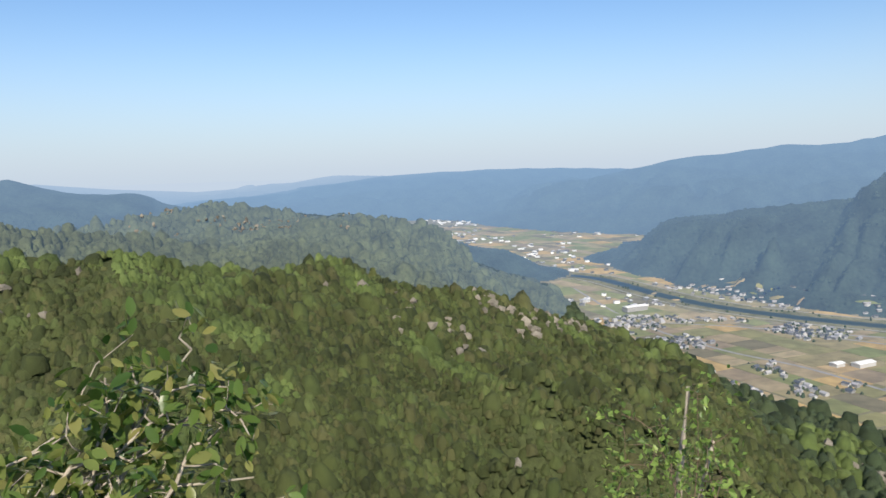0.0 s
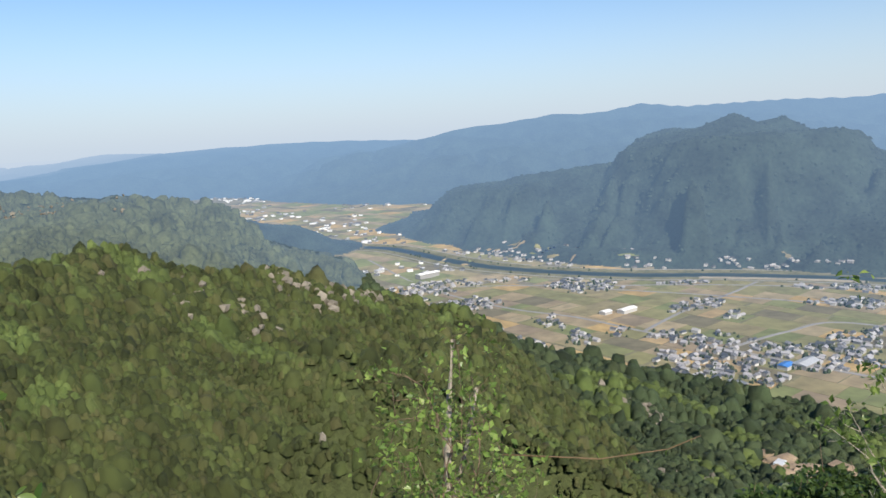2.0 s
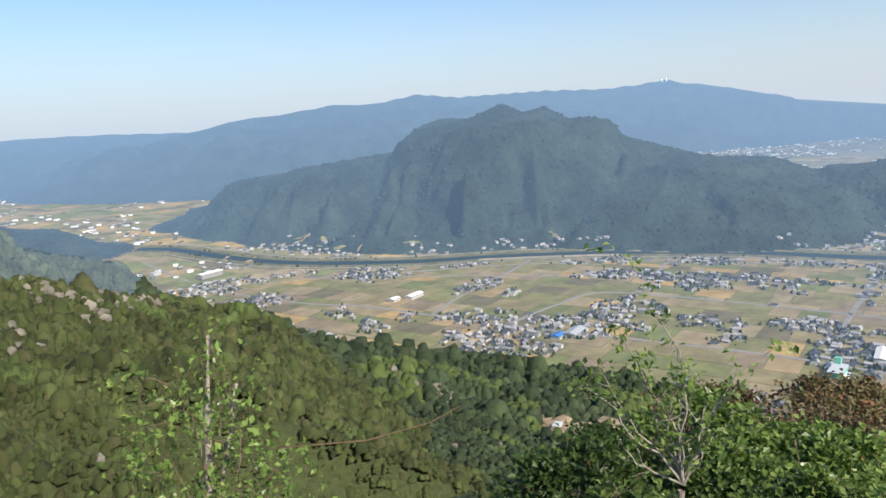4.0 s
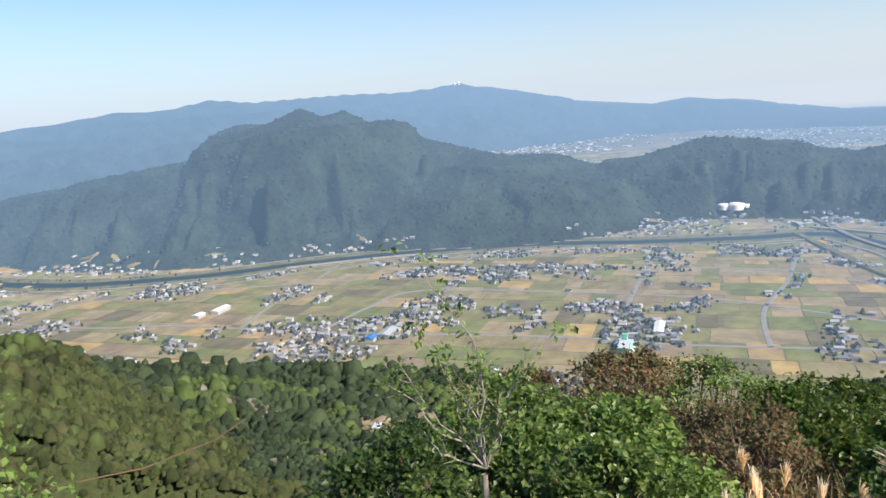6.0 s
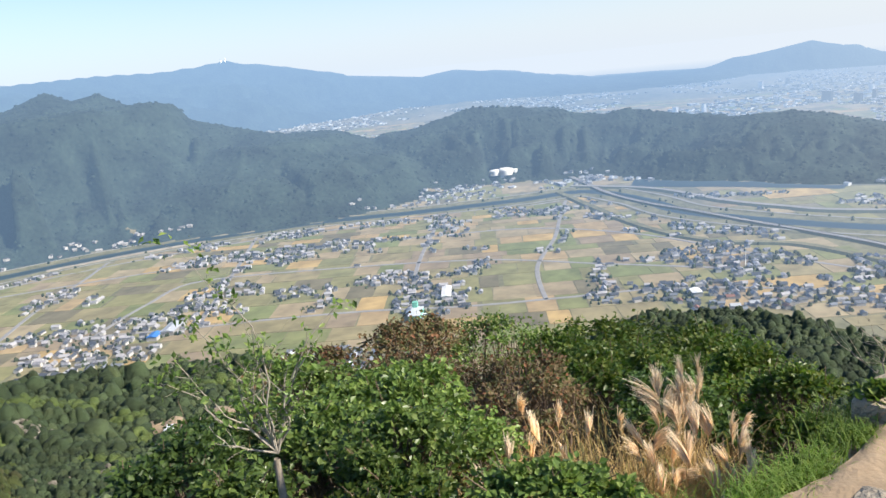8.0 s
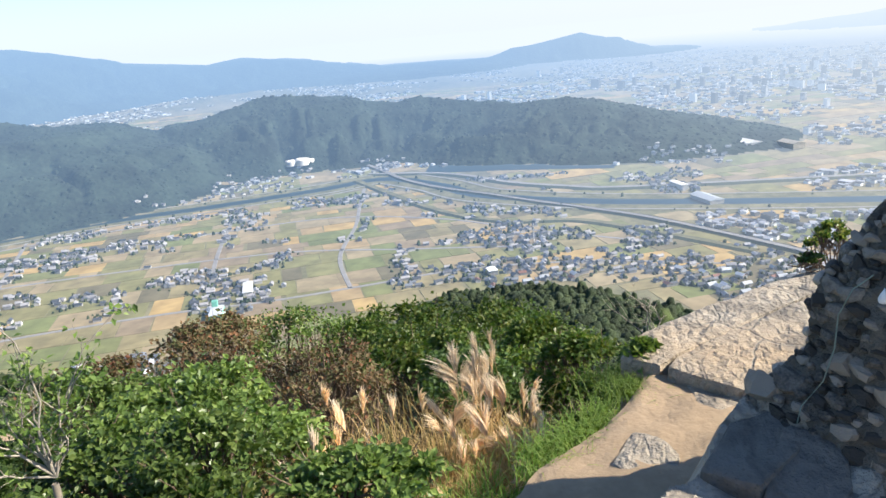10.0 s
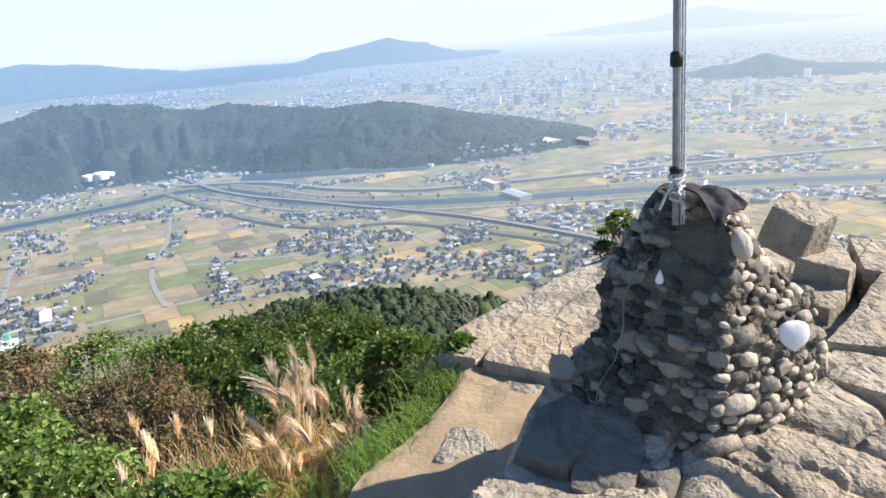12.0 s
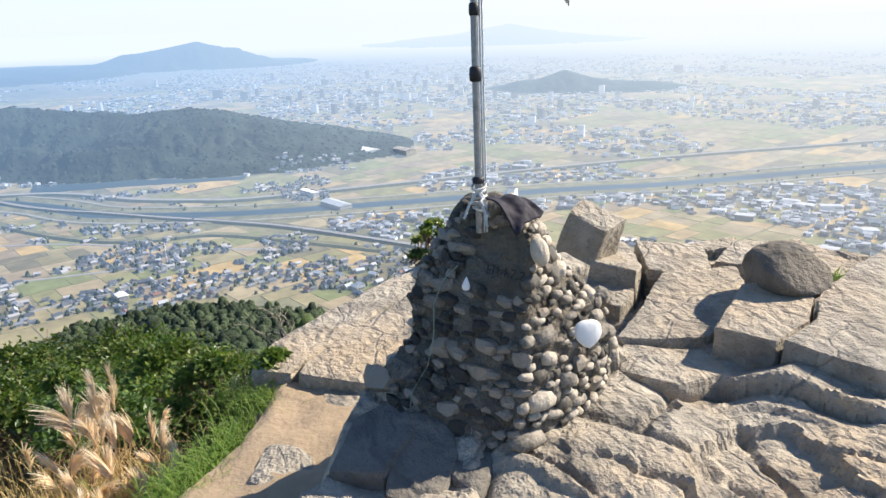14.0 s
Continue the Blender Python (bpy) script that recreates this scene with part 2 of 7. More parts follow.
def haze_glow(m, start, full, most, sea=False, white=None, lost=(4000, 4560, 1.0), away=1.0):
    """Haze painted as emission, on backdrop and valley alike; it grows with the distance from the summit."""
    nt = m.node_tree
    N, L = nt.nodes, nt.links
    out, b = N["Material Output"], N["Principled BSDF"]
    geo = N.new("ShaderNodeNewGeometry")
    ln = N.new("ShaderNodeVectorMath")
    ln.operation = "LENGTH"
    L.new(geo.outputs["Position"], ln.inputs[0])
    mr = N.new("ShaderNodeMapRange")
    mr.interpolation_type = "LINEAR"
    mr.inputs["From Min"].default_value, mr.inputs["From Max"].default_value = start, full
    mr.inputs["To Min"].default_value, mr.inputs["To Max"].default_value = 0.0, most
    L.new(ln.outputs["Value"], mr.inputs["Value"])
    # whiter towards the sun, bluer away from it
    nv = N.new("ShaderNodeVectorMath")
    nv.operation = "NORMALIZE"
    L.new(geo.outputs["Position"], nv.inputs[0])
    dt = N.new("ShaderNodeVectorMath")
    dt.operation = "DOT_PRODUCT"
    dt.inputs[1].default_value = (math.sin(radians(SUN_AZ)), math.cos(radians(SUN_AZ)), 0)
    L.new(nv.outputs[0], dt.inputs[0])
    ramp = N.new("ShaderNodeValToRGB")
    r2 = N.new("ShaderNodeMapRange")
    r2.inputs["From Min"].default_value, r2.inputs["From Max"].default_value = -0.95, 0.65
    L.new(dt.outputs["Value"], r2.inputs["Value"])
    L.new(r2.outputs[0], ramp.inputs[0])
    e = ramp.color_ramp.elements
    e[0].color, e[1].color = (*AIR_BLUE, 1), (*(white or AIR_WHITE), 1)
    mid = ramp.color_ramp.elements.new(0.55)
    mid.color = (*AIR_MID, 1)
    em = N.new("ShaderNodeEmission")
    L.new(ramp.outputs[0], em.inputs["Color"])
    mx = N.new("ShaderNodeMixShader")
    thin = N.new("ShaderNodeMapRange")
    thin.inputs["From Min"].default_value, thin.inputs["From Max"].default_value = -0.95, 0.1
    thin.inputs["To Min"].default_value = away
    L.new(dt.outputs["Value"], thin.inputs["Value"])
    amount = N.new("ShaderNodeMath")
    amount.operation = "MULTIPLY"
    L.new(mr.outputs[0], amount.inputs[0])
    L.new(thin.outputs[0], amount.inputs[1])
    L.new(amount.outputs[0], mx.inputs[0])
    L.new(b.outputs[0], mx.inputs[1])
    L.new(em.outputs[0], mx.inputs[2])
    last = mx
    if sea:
        # past the coast, emission in the sky's haze colour covers the base
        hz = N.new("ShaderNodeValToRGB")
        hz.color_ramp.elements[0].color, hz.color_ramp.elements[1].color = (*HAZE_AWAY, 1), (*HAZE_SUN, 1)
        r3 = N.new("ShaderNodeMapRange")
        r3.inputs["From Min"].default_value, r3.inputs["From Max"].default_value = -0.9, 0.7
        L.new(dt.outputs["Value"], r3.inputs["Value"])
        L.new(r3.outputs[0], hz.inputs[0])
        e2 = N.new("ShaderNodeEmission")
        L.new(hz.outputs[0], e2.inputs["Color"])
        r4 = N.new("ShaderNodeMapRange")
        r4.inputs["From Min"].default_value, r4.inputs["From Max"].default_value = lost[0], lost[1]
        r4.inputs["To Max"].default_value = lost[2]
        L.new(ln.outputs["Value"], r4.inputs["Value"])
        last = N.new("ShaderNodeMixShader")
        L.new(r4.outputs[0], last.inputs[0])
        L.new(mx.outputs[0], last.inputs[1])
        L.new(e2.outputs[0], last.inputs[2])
    L.new(last.outputs[0], out.inputs["Surface"])
    return m


# colours of the painted haze: away from the sun, across it, towards it
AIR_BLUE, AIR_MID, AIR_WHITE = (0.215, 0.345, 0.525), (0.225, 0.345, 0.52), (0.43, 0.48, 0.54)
M_FOREST = mat("forest_floor", (0.050, 0.062, 0.021), 0.9, 0.3, 0.6, 1.4, bump=1.5, bump_scale=0.6)
M_PLAIN = mat("valley_soil", (0.16, 0.16, 0.085), 0.9, 0.012, 0.7, 1.3, second=(0.20, 0.18, 0.10))
M_FOREST_FAR = haze_glow(mat("distant_forest", (0.023, 0.034, 0.024), 0.95, 0.012, 0.30, 1.9, bump=12.0, bump_scale=0.03), 1200, 4900, 0.98, True, (0.41, 0.50, 0.60), (4150, 4650, 0.72))
M_FOREST_NORTH = haze_glow(mat("northern_forest", (0.072, 0.082, 0.038), 0.95, 0.02, 0.45, 1.6, bump=6.0, bump_scale=0.12), 300, 4600, 0.98, away=0.75)
M_PLAIN_FAR = haze_glow(mat("distant_plain", (0.17, 0.17, 0.10), 0.9, 0.006, 0.6, 1.3, second=(0.24, 0.20, 0.13)), 700, 4400, 0.97, True, away=0.45)


def mesh_from(name, verts, faces, mats, index=None, smooth=False):
    me = bpy.data.meshes.new(name)
    verts = np.asarray(verts, np.float32)
    faces = np.asarray(faces, np.int32)
    me.vertices.add(len(verts))
    me.vertices.foreach_set("co", verts.ravel())
    k = faces.shape[1]
    me.loops.add(faces.size)
    me.loops.foreach_set("vertex_index", faces.ravel())
    me.polygons.add(len(faces))
    me.polygons.foreach_set("loop_start", np.arange(0, faces.size, k, dtype=np.int32))
    for m in mats if isinstance(mats, (list, tuple)) else [mats]:
        me.materials.append(m)
    if index is not None:
        me.polygons.foreach_set("material_index", np.asarray(index, np.int32))
    me.polygons.foreach_set("use_smooth", np.full(len(faces), smooth))
    me.update(calc_edges=True)
    me.validate()
    return me


# ---- ground: one sheet from the summit to the horizon, its far part the backdrop ----
def ground_sheet():
    azs = np.concatenate([np.arange(-42, 152, 0.22), np.arange(152, 318, 2.0)])
    rs = np.concatenate([np.array([0.5, 1, 2, 3, 4, 5, 6.5, 8, 10, 13, 17, 22, 28, 36, 46]), np.geomspace(58, 900, 110), np.linspace(915, 1890, 75), np.geomspace(1930, 4000, 90), np.geomspace(4080, 13500, 90),
                         np.array([16000, 22000, 40000])])
    A, R = np.meshgrid(azs, rs)
    X, Y = polar(A, R)
    Z = land(X, Y)
    Zt = Z.copy()
    X, Y, Z = squeeze(X, Y, Z)
    na, nr = len(azs), len(rs)
    verts = np.stack([X, Y, Z], -1).reshape(-1, 3)
    i, j = np.meshgrid(np.arange(nr - 1), np.arange(na), indexing="ij")
    jn = (j + 1) % na
    quads = np.stack([i * na + j, i * na + jn, (i + 1) * na + jn, (i + 1) * na + j], -1).reshape(-1, 4)
    quads = quads[:, ::-1]
    zq = Zt.reshape(-1)[quads].max(1)
    rq = R.reshape(-1)[quads].min(1)
    wood = (zq > VALLEY + 3).astype(int)
    wood = np.where((wood == 1) & (rq < 2100) & (np.degrees(np.arctan2(X.reshape(-1)[quads[:, 0]], Y.reshape(-1)[quads[:, 0]])) < 8.5) & (rq >= 960), 2, wood)
    near = rq < np.where(np.degrees(np.arctan2(X.reshape(-1)[quads[:, 0]], Y.reshape(-1)[quads[:, 0]])) < 8.5, 1000, 1880)
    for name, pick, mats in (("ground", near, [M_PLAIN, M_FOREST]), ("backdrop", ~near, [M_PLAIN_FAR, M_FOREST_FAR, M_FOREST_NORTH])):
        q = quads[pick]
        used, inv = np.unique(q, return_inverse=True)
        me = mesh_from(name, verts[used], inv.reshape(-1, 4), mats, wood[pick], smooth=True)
        ob = new(name, me)
        if name == "ground":
            tagged(ob, "wooded mountain flank and flat farmed valley floor", "ground", kind="structure")
        else:
            tagged(ob, "hazy blue mountain ranges, plain and coast in the distance", "backdrop", kind="structure")


ground_sheet()


# ---- the woods: crowns of many sizes over the flanks ----
def domes(cx, cy, cz, rad, tall, seed, sides=7):
    """Joined uneven crowns: a top and two rings each."""
    rng = np.random.default_rng(seed)
    n = len(cx)
    a = np.arange(sides) / sides * 2 * np.pi
    a = a[None, :] + rng.uniform(0, 6.28, (n, 1))
    j1, j2 = rng.uniform(0.44, 0.76, (n, sides)), rng.uniform(0.78, 1.18, (n, sides))
    k1, k2 = rng.uniform(0.60, 0.95, (n, sides)), rng.uniform(-0.25, 0.25, (n, sides))
    R, T = rad[:, None], tall[:, None]
    top = np.stack([cx + rng.normal(0, 0.15, n) * rad, cy + rng.normal(0, 0.15, n) * rad, cz + tall], -1)[:, None, :]
    r1 = np.stack([cx[:, None] + np.cos(a) * R * j1, cy[:, None] + np.sin(a) * R * j1, cz[:, None] + T * k1], -1)
    r2 = np.stack([cx[:, None] + np.cos(a + 0.45) * R * j2, cy[:, None] + np.sin(a + 0.45) * R * j2, cz[:, None] + T * k2], -1)
    v = np.concatenate([top, r1, r2], 1)
    f = []
    for s in range(sides):
        t = (s + 1) % sides
        f += [(0, 1 + s, 1 + t), (1 + s, 1 + sides + s, 1 + t), (1 + t, 1 + sides + s, 1 + sides + t)]
    f = np.array(f)
    faces = (np.arange(n) * (1 + 2 * sides))[:, None, None] + f[None]
    return v.reshape(-1, 3), faces.reshape(-1, 3)


def foliage_mat(name, colours, scale, bump, rough=0.75):
    m = mat(name, colours[0], rough, scale, 0.75, 1.2, bump=bump, bump_scale=scale * 9, spec=0.25)
    nt = m.node_tree
    N, L = nt.nodes, nt.links
    b = N["Principled BSDF"]
    geo = N.new("ShaderNodeNewGeometry")
    ramp = N.new("ShaderNodeValToRGB")
    ramp.color_ramp.interpolation = "LINEAR"
    while len(ramp.color_ramp.elements) < len(colours):
        ramp.color_ramp.elements.new(0.5)
    for k, c in enumerate(colours):
        ramp.color_ramp.elements[k].position = k / (len(colours) - 1)
        ramp.color_ramp.elements[k].color = (*c, 1)
    L.new(geo.outputs["Random Per Island"], ramp.inputs[0])
    big = N.new("ShaderNodeTexNoise")
    big.inputs["Scale"].default_value, big.inputs["Detail"].default_value = scale * 0.12, 3
    L.new(geo.outputs["Position"], big.inputs["Vector"])
    r2 = N.new("ShaderNodeMapRange")
    r2.inputs["From Min"].default_value, r2.inputs["From Max"].default_value = 0.3, 0.7
    r2.inputs["To Min"].default_value, r2.inputs["To Max"].default_value = 0.6, 1.5
    L.new(big.outputs[0], r2.inputs["Value"])
    mul = N.new("ShaderNodeVectorMath")
    mul.operation = "SCALE"
    L.new(ramp.outputs[0], mul.inputs[0])
    L.new(r2.outputs[0], mul.inputs["Scale"])
    L.new(mul.outputs[0], b.inputs["Base Color"])
    return m


M_CROWN = foliage_mat("tree_crowns", [(0.036, 0.047, 0.016), (0.054, 0.068, 0.021), (0.070, 0.086, 0.026), (0.090, 0.092, 0.036), (0.066, 0.088, 0.026), (0.096, 0.120, 0.038)], 0.35, 1.8)
# haze over the lower flank is put into this bluish dark crown colour
M_CROWN_LOW_HAZE = foliage_mat("low_crowns_hazed", [(0.030, 0.046, 0.022), (0.040, 0.060, 0.028), (0.050, 0.072, 0.033), (0.064, 0.084, 0.038)], 0.3, 1.8)
M_CROWN_FRESH = foliage_mat("fresh_green_crowns", [(0.066, 0.092, 0.026), (0.085, 0.118, 0.034), (0.110, 0.146, 0.044)], 0.35, 1.6)
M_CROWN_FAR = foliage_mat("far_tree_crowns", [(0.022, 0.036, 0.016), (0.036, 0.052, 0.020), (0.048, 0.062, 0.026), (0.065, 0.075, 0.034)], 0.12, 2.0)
M_CRAG = mat("crag_granite", (0.20, 0.18, 0.145), 0.9, 0.12, 0.55, 1.3, bump=1.0, bump_scale=0.6, island=0.25)


def woods():
    rng = np.random.default_rng(7)
    # finest on the spur that runs north, coarser elsewhere
    bands = [(22, 120, 1.7, -40, 50), (120, 260, 2.0, -40, 50), (260, 480, 2.5, -40, 50), (480, 760, 3.7, -40, 50), (22, 120, 2.4, 50, 118), (120, 260, 3.1, 50, 118),
             (260, 480, 3.8, 50, 118), (480, 760, 5.0, 50, 118), (760, 1150, 7.0, -40, 118), (1150, 1750, 10.0, -40, 118)]
    for k, (r0, r1, size, a0, a1) in enumerate(bands):
        area = 0.5 * (r1 ** 2 - r0 ** 2) * radians(a1 - a0)
        n = int(area / (0.95 * size ** 2))
        r = np.sqrt(rng.uniform(r0 ** 2, r1 ** 2, n))
        az = rng.uniform(a0, a1, n)
        x, y = polar(az, r)
        z = land(x, y)
        keep = z > VALLEY + 2.0
        bare = fbm(x / 45, y / 45, 3, 90) > 0.80
        keep &= ~bare & ~((az > 60) & (r < 700) & (rng.random(n) < 0.7))
        # the quarry's bench and the works below the spur are open ground
        for qa, qr, qs in ((40.6, 790, 34), (14.5, 1640, 60)):
            qx, qy = polar(qa, qr)
            keep &= np.hypot(x - qx, y - qy) > qs
        x, y, z = x[keep], y[keep], z[keep]
        s = size * rng.lognormal(0, 0.42, len(x)) * 0.74
        hz = (np.degrees(np.arctan2(x, y)) < 8.5) & (np.hypot(x, y) > 1000)
        # low ground tinted bluish for haze, patches of young growth between the old broadleaf wood
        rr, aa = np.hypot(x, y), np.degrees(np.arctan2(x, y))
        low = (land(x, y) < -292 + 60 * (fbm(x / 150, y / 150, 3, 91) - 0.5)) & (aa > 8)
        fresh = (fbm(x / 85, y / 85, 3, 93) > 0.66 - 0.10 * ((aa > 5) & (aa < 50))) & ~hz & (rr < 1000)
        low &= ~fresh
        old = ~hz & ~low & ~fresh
        for pick, m, lab in ((old, M_CROWN, "dense green mixed forest canopy on the mountain flank"), (low & ~hz, M_CROWN_LOW_HAZE, "dark forest on the lower flank, bluish haze put into its colour"),
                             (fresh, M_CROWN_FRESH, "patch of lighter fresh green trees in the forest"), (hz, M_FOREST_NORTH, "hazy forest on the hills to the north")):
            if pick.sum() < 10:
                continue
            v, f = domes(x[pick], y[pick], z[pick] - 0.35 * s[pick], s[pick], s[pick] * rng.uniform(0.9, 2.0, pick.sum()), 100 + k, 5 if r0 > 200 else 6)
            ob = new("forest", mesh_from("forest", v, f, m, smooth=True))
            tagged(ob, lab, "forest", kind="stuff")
    # the hills beyond, coarser
    n = 20000
    r, az = np.sqrt(rng.uniform(1750 ** 2, 3600 ** 2, n)), rng.uniform(-35, 104, n)
    x, y = polar(az, r)
    z = land(x, y)
    keep = z > VALLEY + 4
    x, y, z = x[keep], y[keep], z[keep]
    s = rng.uniform(5, 12, len(x))
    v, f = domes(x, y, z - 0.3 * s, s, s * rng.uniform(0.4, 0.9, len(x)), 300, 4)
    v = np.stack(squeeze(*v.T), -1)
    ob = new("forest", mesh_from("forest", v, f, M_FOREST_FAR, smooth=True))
    tagged(ob, "dark forest on the hills across the valley, bluish from painted haze", "forest", kind="stuff")


woods()


# ---- crags that break through the woods ----
def rock_lump(rng, n, rad):
    """Joined angular boulders, one island each."""
    base = bmesh.new()
    bmesh.ops.create_icosphere(base, subdivisions=1, radius=1)
    bv = np.array([v.co[:] for v in base.verts])
    bf = np.array([[v.index for v in f.verts] for f in base.faces])
    base.free()
    v = bv[None] * rng.uniform(0.55, 1.25, (n, len(bv), 1)) * rad[:, None, None] * rng.uniform(0.6, 1.3, (n, 1, 3))
    return v, bf[None] + (np.arange(n) * len(bv))[:, None, None]


def crags():
    rng = np.random.default_rng(11)
    spots = [(-0.6, 560, 26, 24), (1.8, 650, 22, 18), (4.2, 660, 26, 26), (7.3, 690, 24, 22), (9.0, 720, 20, 26), (-3.5, 560, 26, 16), (5.5, 640, 22, 14),
             (30.0, 850, 24, 26), (27.5, 880, 26, 12), (13.5, 800, 26, 12), (-6, 560, 34, 10), (-30, 420, 18, 10), (-29, 300, 12, 8), (5.0, 330, 5, 4), (33, 640, 30, 8),
             (22, 700, 40, 10)]
    X, Y, R = [], [], []
    for az, r, spread, count in spots:
        cx, cy = polar(az, r)
        X.append(cx + rng.normal(0, spread * 0.6, count))
        Y.append(cy + rng.normal(0, spread * 0.6, count))
        R.append(rng.uniform(0.8, 2.4, count) ** 2 * (r / 600) ** 0.6)
    x, y, s = map(np.concatenate, (X, Y, R))
    z = land(x, y) + s * 0.4
    v, f = rock_lump(rng, len(x), s)
    v = v + np.stack([x, y, z], -1)[:, None]
    ob = new("crags", mesh_from("crags", v.reshape(-1, 3), f.reshape(-1, 3), M_CRAG))
    tagged(ob, "pale weathered granite crags among the trees", "rock", kind="stuff")
    # the boulder-strewn hill to the north
    n = 420
    az, r = rng.uniform(-24, -8, n), rng.uniform(1480, 1800, n)
    x, y = polar(az, r)
    m = fbm(x / 120, y / 120, 3, 21) > 0.47
    x, y, r = x[m], y[m], r[m]
    s = rng.uniform(1.6, 5.5, len(x))
    z = land(x, y) + 10 + s * 0.3
    v, f = rock_lump(rng, len(x), s)
    v = v + np.stack([x, y, z], -1)[:, None]
    ob = new("crags", mesh_from("crags", v.reshape(-1, 3), f.reshape(-1, 3), M_CRAG))
    tagged(ob, "pale boulders strewn over a wooded hill", "rock", kind="stuff")


crags()


# ---- ribbons on the valley floor: rivers, roads, banks ----
def smooth_line(pts, step=14.0):
    P = np.array([polar(a, r) for a, r in pts])
    out = [P[0]]
    for i in range(len(P) - 1):
        p0, p1, p2, p3 = P[max(i - 1, 0)], P[i], P[i + 1], P[min(i + 2, len(P) - 1)]
        n = max(2, int(np.hypot(*(p2 - p1)) / step))
        for t in np.arange(1, n + 1) / n:
            out.append(0.5 * (2 * p1 + (p2 - p0) * t + (2 * p0 - 5 * p1 + 4 * p2 - p3) * t * t + (3 * p1 - p0 - 3 * p2 + p3) * t ** 3))
    return np.array(out)


def ribbon(name, line, section, m, label, category, kind="structure", index=None):
    """Sweeps a cross-section, pairs of offset and height, along a line on the valley floor."""
    d = np.gradient(line, axis=0)
    d /= np.linalg.norm(d, axis=1)[:, None]
    nrm = np.stack([d[:, 1], -d[:, 0]], -1)
    k = len(section)
    v = np.concatenate([np.concatenate([line + nrm * o, np.full((len(line), 1), VALLEY + h)], 1)[:, None] for o, h in section], 1)
    v = np.stack(squeeze(*v.reshape(-1, 3).T), -1)
    i, j = np.meshgrid(np.arange(len(line) - 1), np.arange(k - 1), indexing="ij")
    f = np.stack([i * k + j, (i + 1) * k + j, (i + 1) * k + j + 1, i * k + j + 1], -1).reshape(-1, 4)
    idx = None if index is None else np.tile(np.array(index), len(line) - 1)
    ob = new(name, mesh_from(name, v, f, m, idx))
    return tagged(ob, label, category, kind=kind)


M_WATER = mat("river_water", (0.030, 0.052, 0.062), 0.3, 0.03, 0.85, 1.1, bump=0.05, bump_scale=0.5, spec=0.22)
M_BANK = mat("grassy_bank", (0.125, 0.135, 0.070), 0.9, 0.03, 0.6, 1.3, second=(0.19, 0.175, 0.105))
M_SAND = mat("gravel_bar", (0.36, 0.31, 0.23), 0.9, 0.05, 0.7, 1.2)
M_ROAD = mat("pale_road", (0.27, 0.26, 0.25), 0.85, 0.06, 0.8, 1.15)
M_EMBANK = mat("embankment_grass", (0.065, 0.078, 0.05), 0.9, 0.08, 0.6, 1.3)
M_CONCRETE = mat("concrete", (0.46, 0.45, 0.42), 0.8, 0.2, 0.75, 1.15, bump=0.02, bump_scale=3)

RIVER = smooth_line([(-3, 4900), (0, 3800), (3, 3370), (7.2, 2880), (11, 2700), (15.5, 2380), (20, 2200), (28, 2080), (37, 2085), (46, 2090), (54, 2090), (61, 2070), (69, 2110),
                     (74, 2170), (78, 2020), (81.7, 1840), (90, 1715), (99, 1690), (107, 1720), (116, 1800), (125, 1905), (138, 2260), (150, 2700)])
ribbon("river", RIVER, [(-62, 0.9), (-30, 0.8), (-26, 1.0), (26, 1.0), (30, 0.9), (62, 0.9)], [M_BANK, M_WATER], "slow blue river winding through the valley", "river", index=[0, 0, 1, 0, 0])
for off, lab in ((70, "grassy levee along the river with a track on top"), (-70, "grassy levee on the river's far bank")):
    d = np.gradient(RIVER, axis=0)
    d /= np.linalg.norm(d, axis=1)[:, None]
    ribbon("levee", RIVER + np.stack([d[:, 1], -d[:, 0]], -1) * off, [(-11, 0.5), (-4, 2.6), (4, 2.6), (11, 0.5)], [M_BANK, M_ROAD], lab, "levee", index=[0, 1, 0])
GRAVEL = smooth_line([(34, 2045), (38, 2048), (42, 2052), (45, 2055)])
ribbon("gravel_bar", GRAVEL, [(-14, 1.2), (0, 1.8), (12, 1.2)], M_SAND, "pale gravel bar at the river's edge", "gravel")

EXPRESSWAY = smooth_line([(71.6, 2760), (72.5, 2500), (73.8, 2330), (75.7, 2120), (78.5, 1960), (81.8, 1850), (86, 1725), (90.1, 1635), (95, 1535), (103.5, 1365), (112, 1240), (125, 1150)])
ribbon("expressway", EXPRESSWAY, [(-14, 0.4), (-8, 4.4), (-7.6, 5.2), (-7.2, 4.4), (7.2, 4.4), (7.6, 5.2), (8, 4.4), (14, 0.4)], [M_EMBANK, M_CONCRETE, M_ROAD],
       "raised expressway on a dark grassy embankment", "road", index=[0, 1, 1, 2, 1, 1, 0])
BYPASS = smooth_line([(73, 2260), (79, 2150), (84, 1960), (88, 1880), (92, 1840), (103, 1900), (112, 2010), (124, 2250), (138, 2700)])
ribbon("bypass_road", BYPASS, [(-20, 0.4), (-9, 5), (9, 5), (20, 0.4)], [M_EMBANK, M_ROAD], "raised pale bypass road across the plain", "road", index=[0, 1, 0])
RAIL = smooth_line([(72, 2180), (76.5, 1800), (80, 1640), (84, 1560), (89, 1545), (95, 1440), (102, 1330)])
ribbon("old_canal", RAIL, [(-16, 0.5), (-8, 4), (8, 4), (16, 0.5)], [M_EMBANK, M_BANK], "low overgrown embankment between the fields", "embankment", index=[0, 1, 0])
PONDLINE = smooth_line([(77.5, 2245), (80, 2235), (84, 2205), (88, 2175), (92, 2150)])
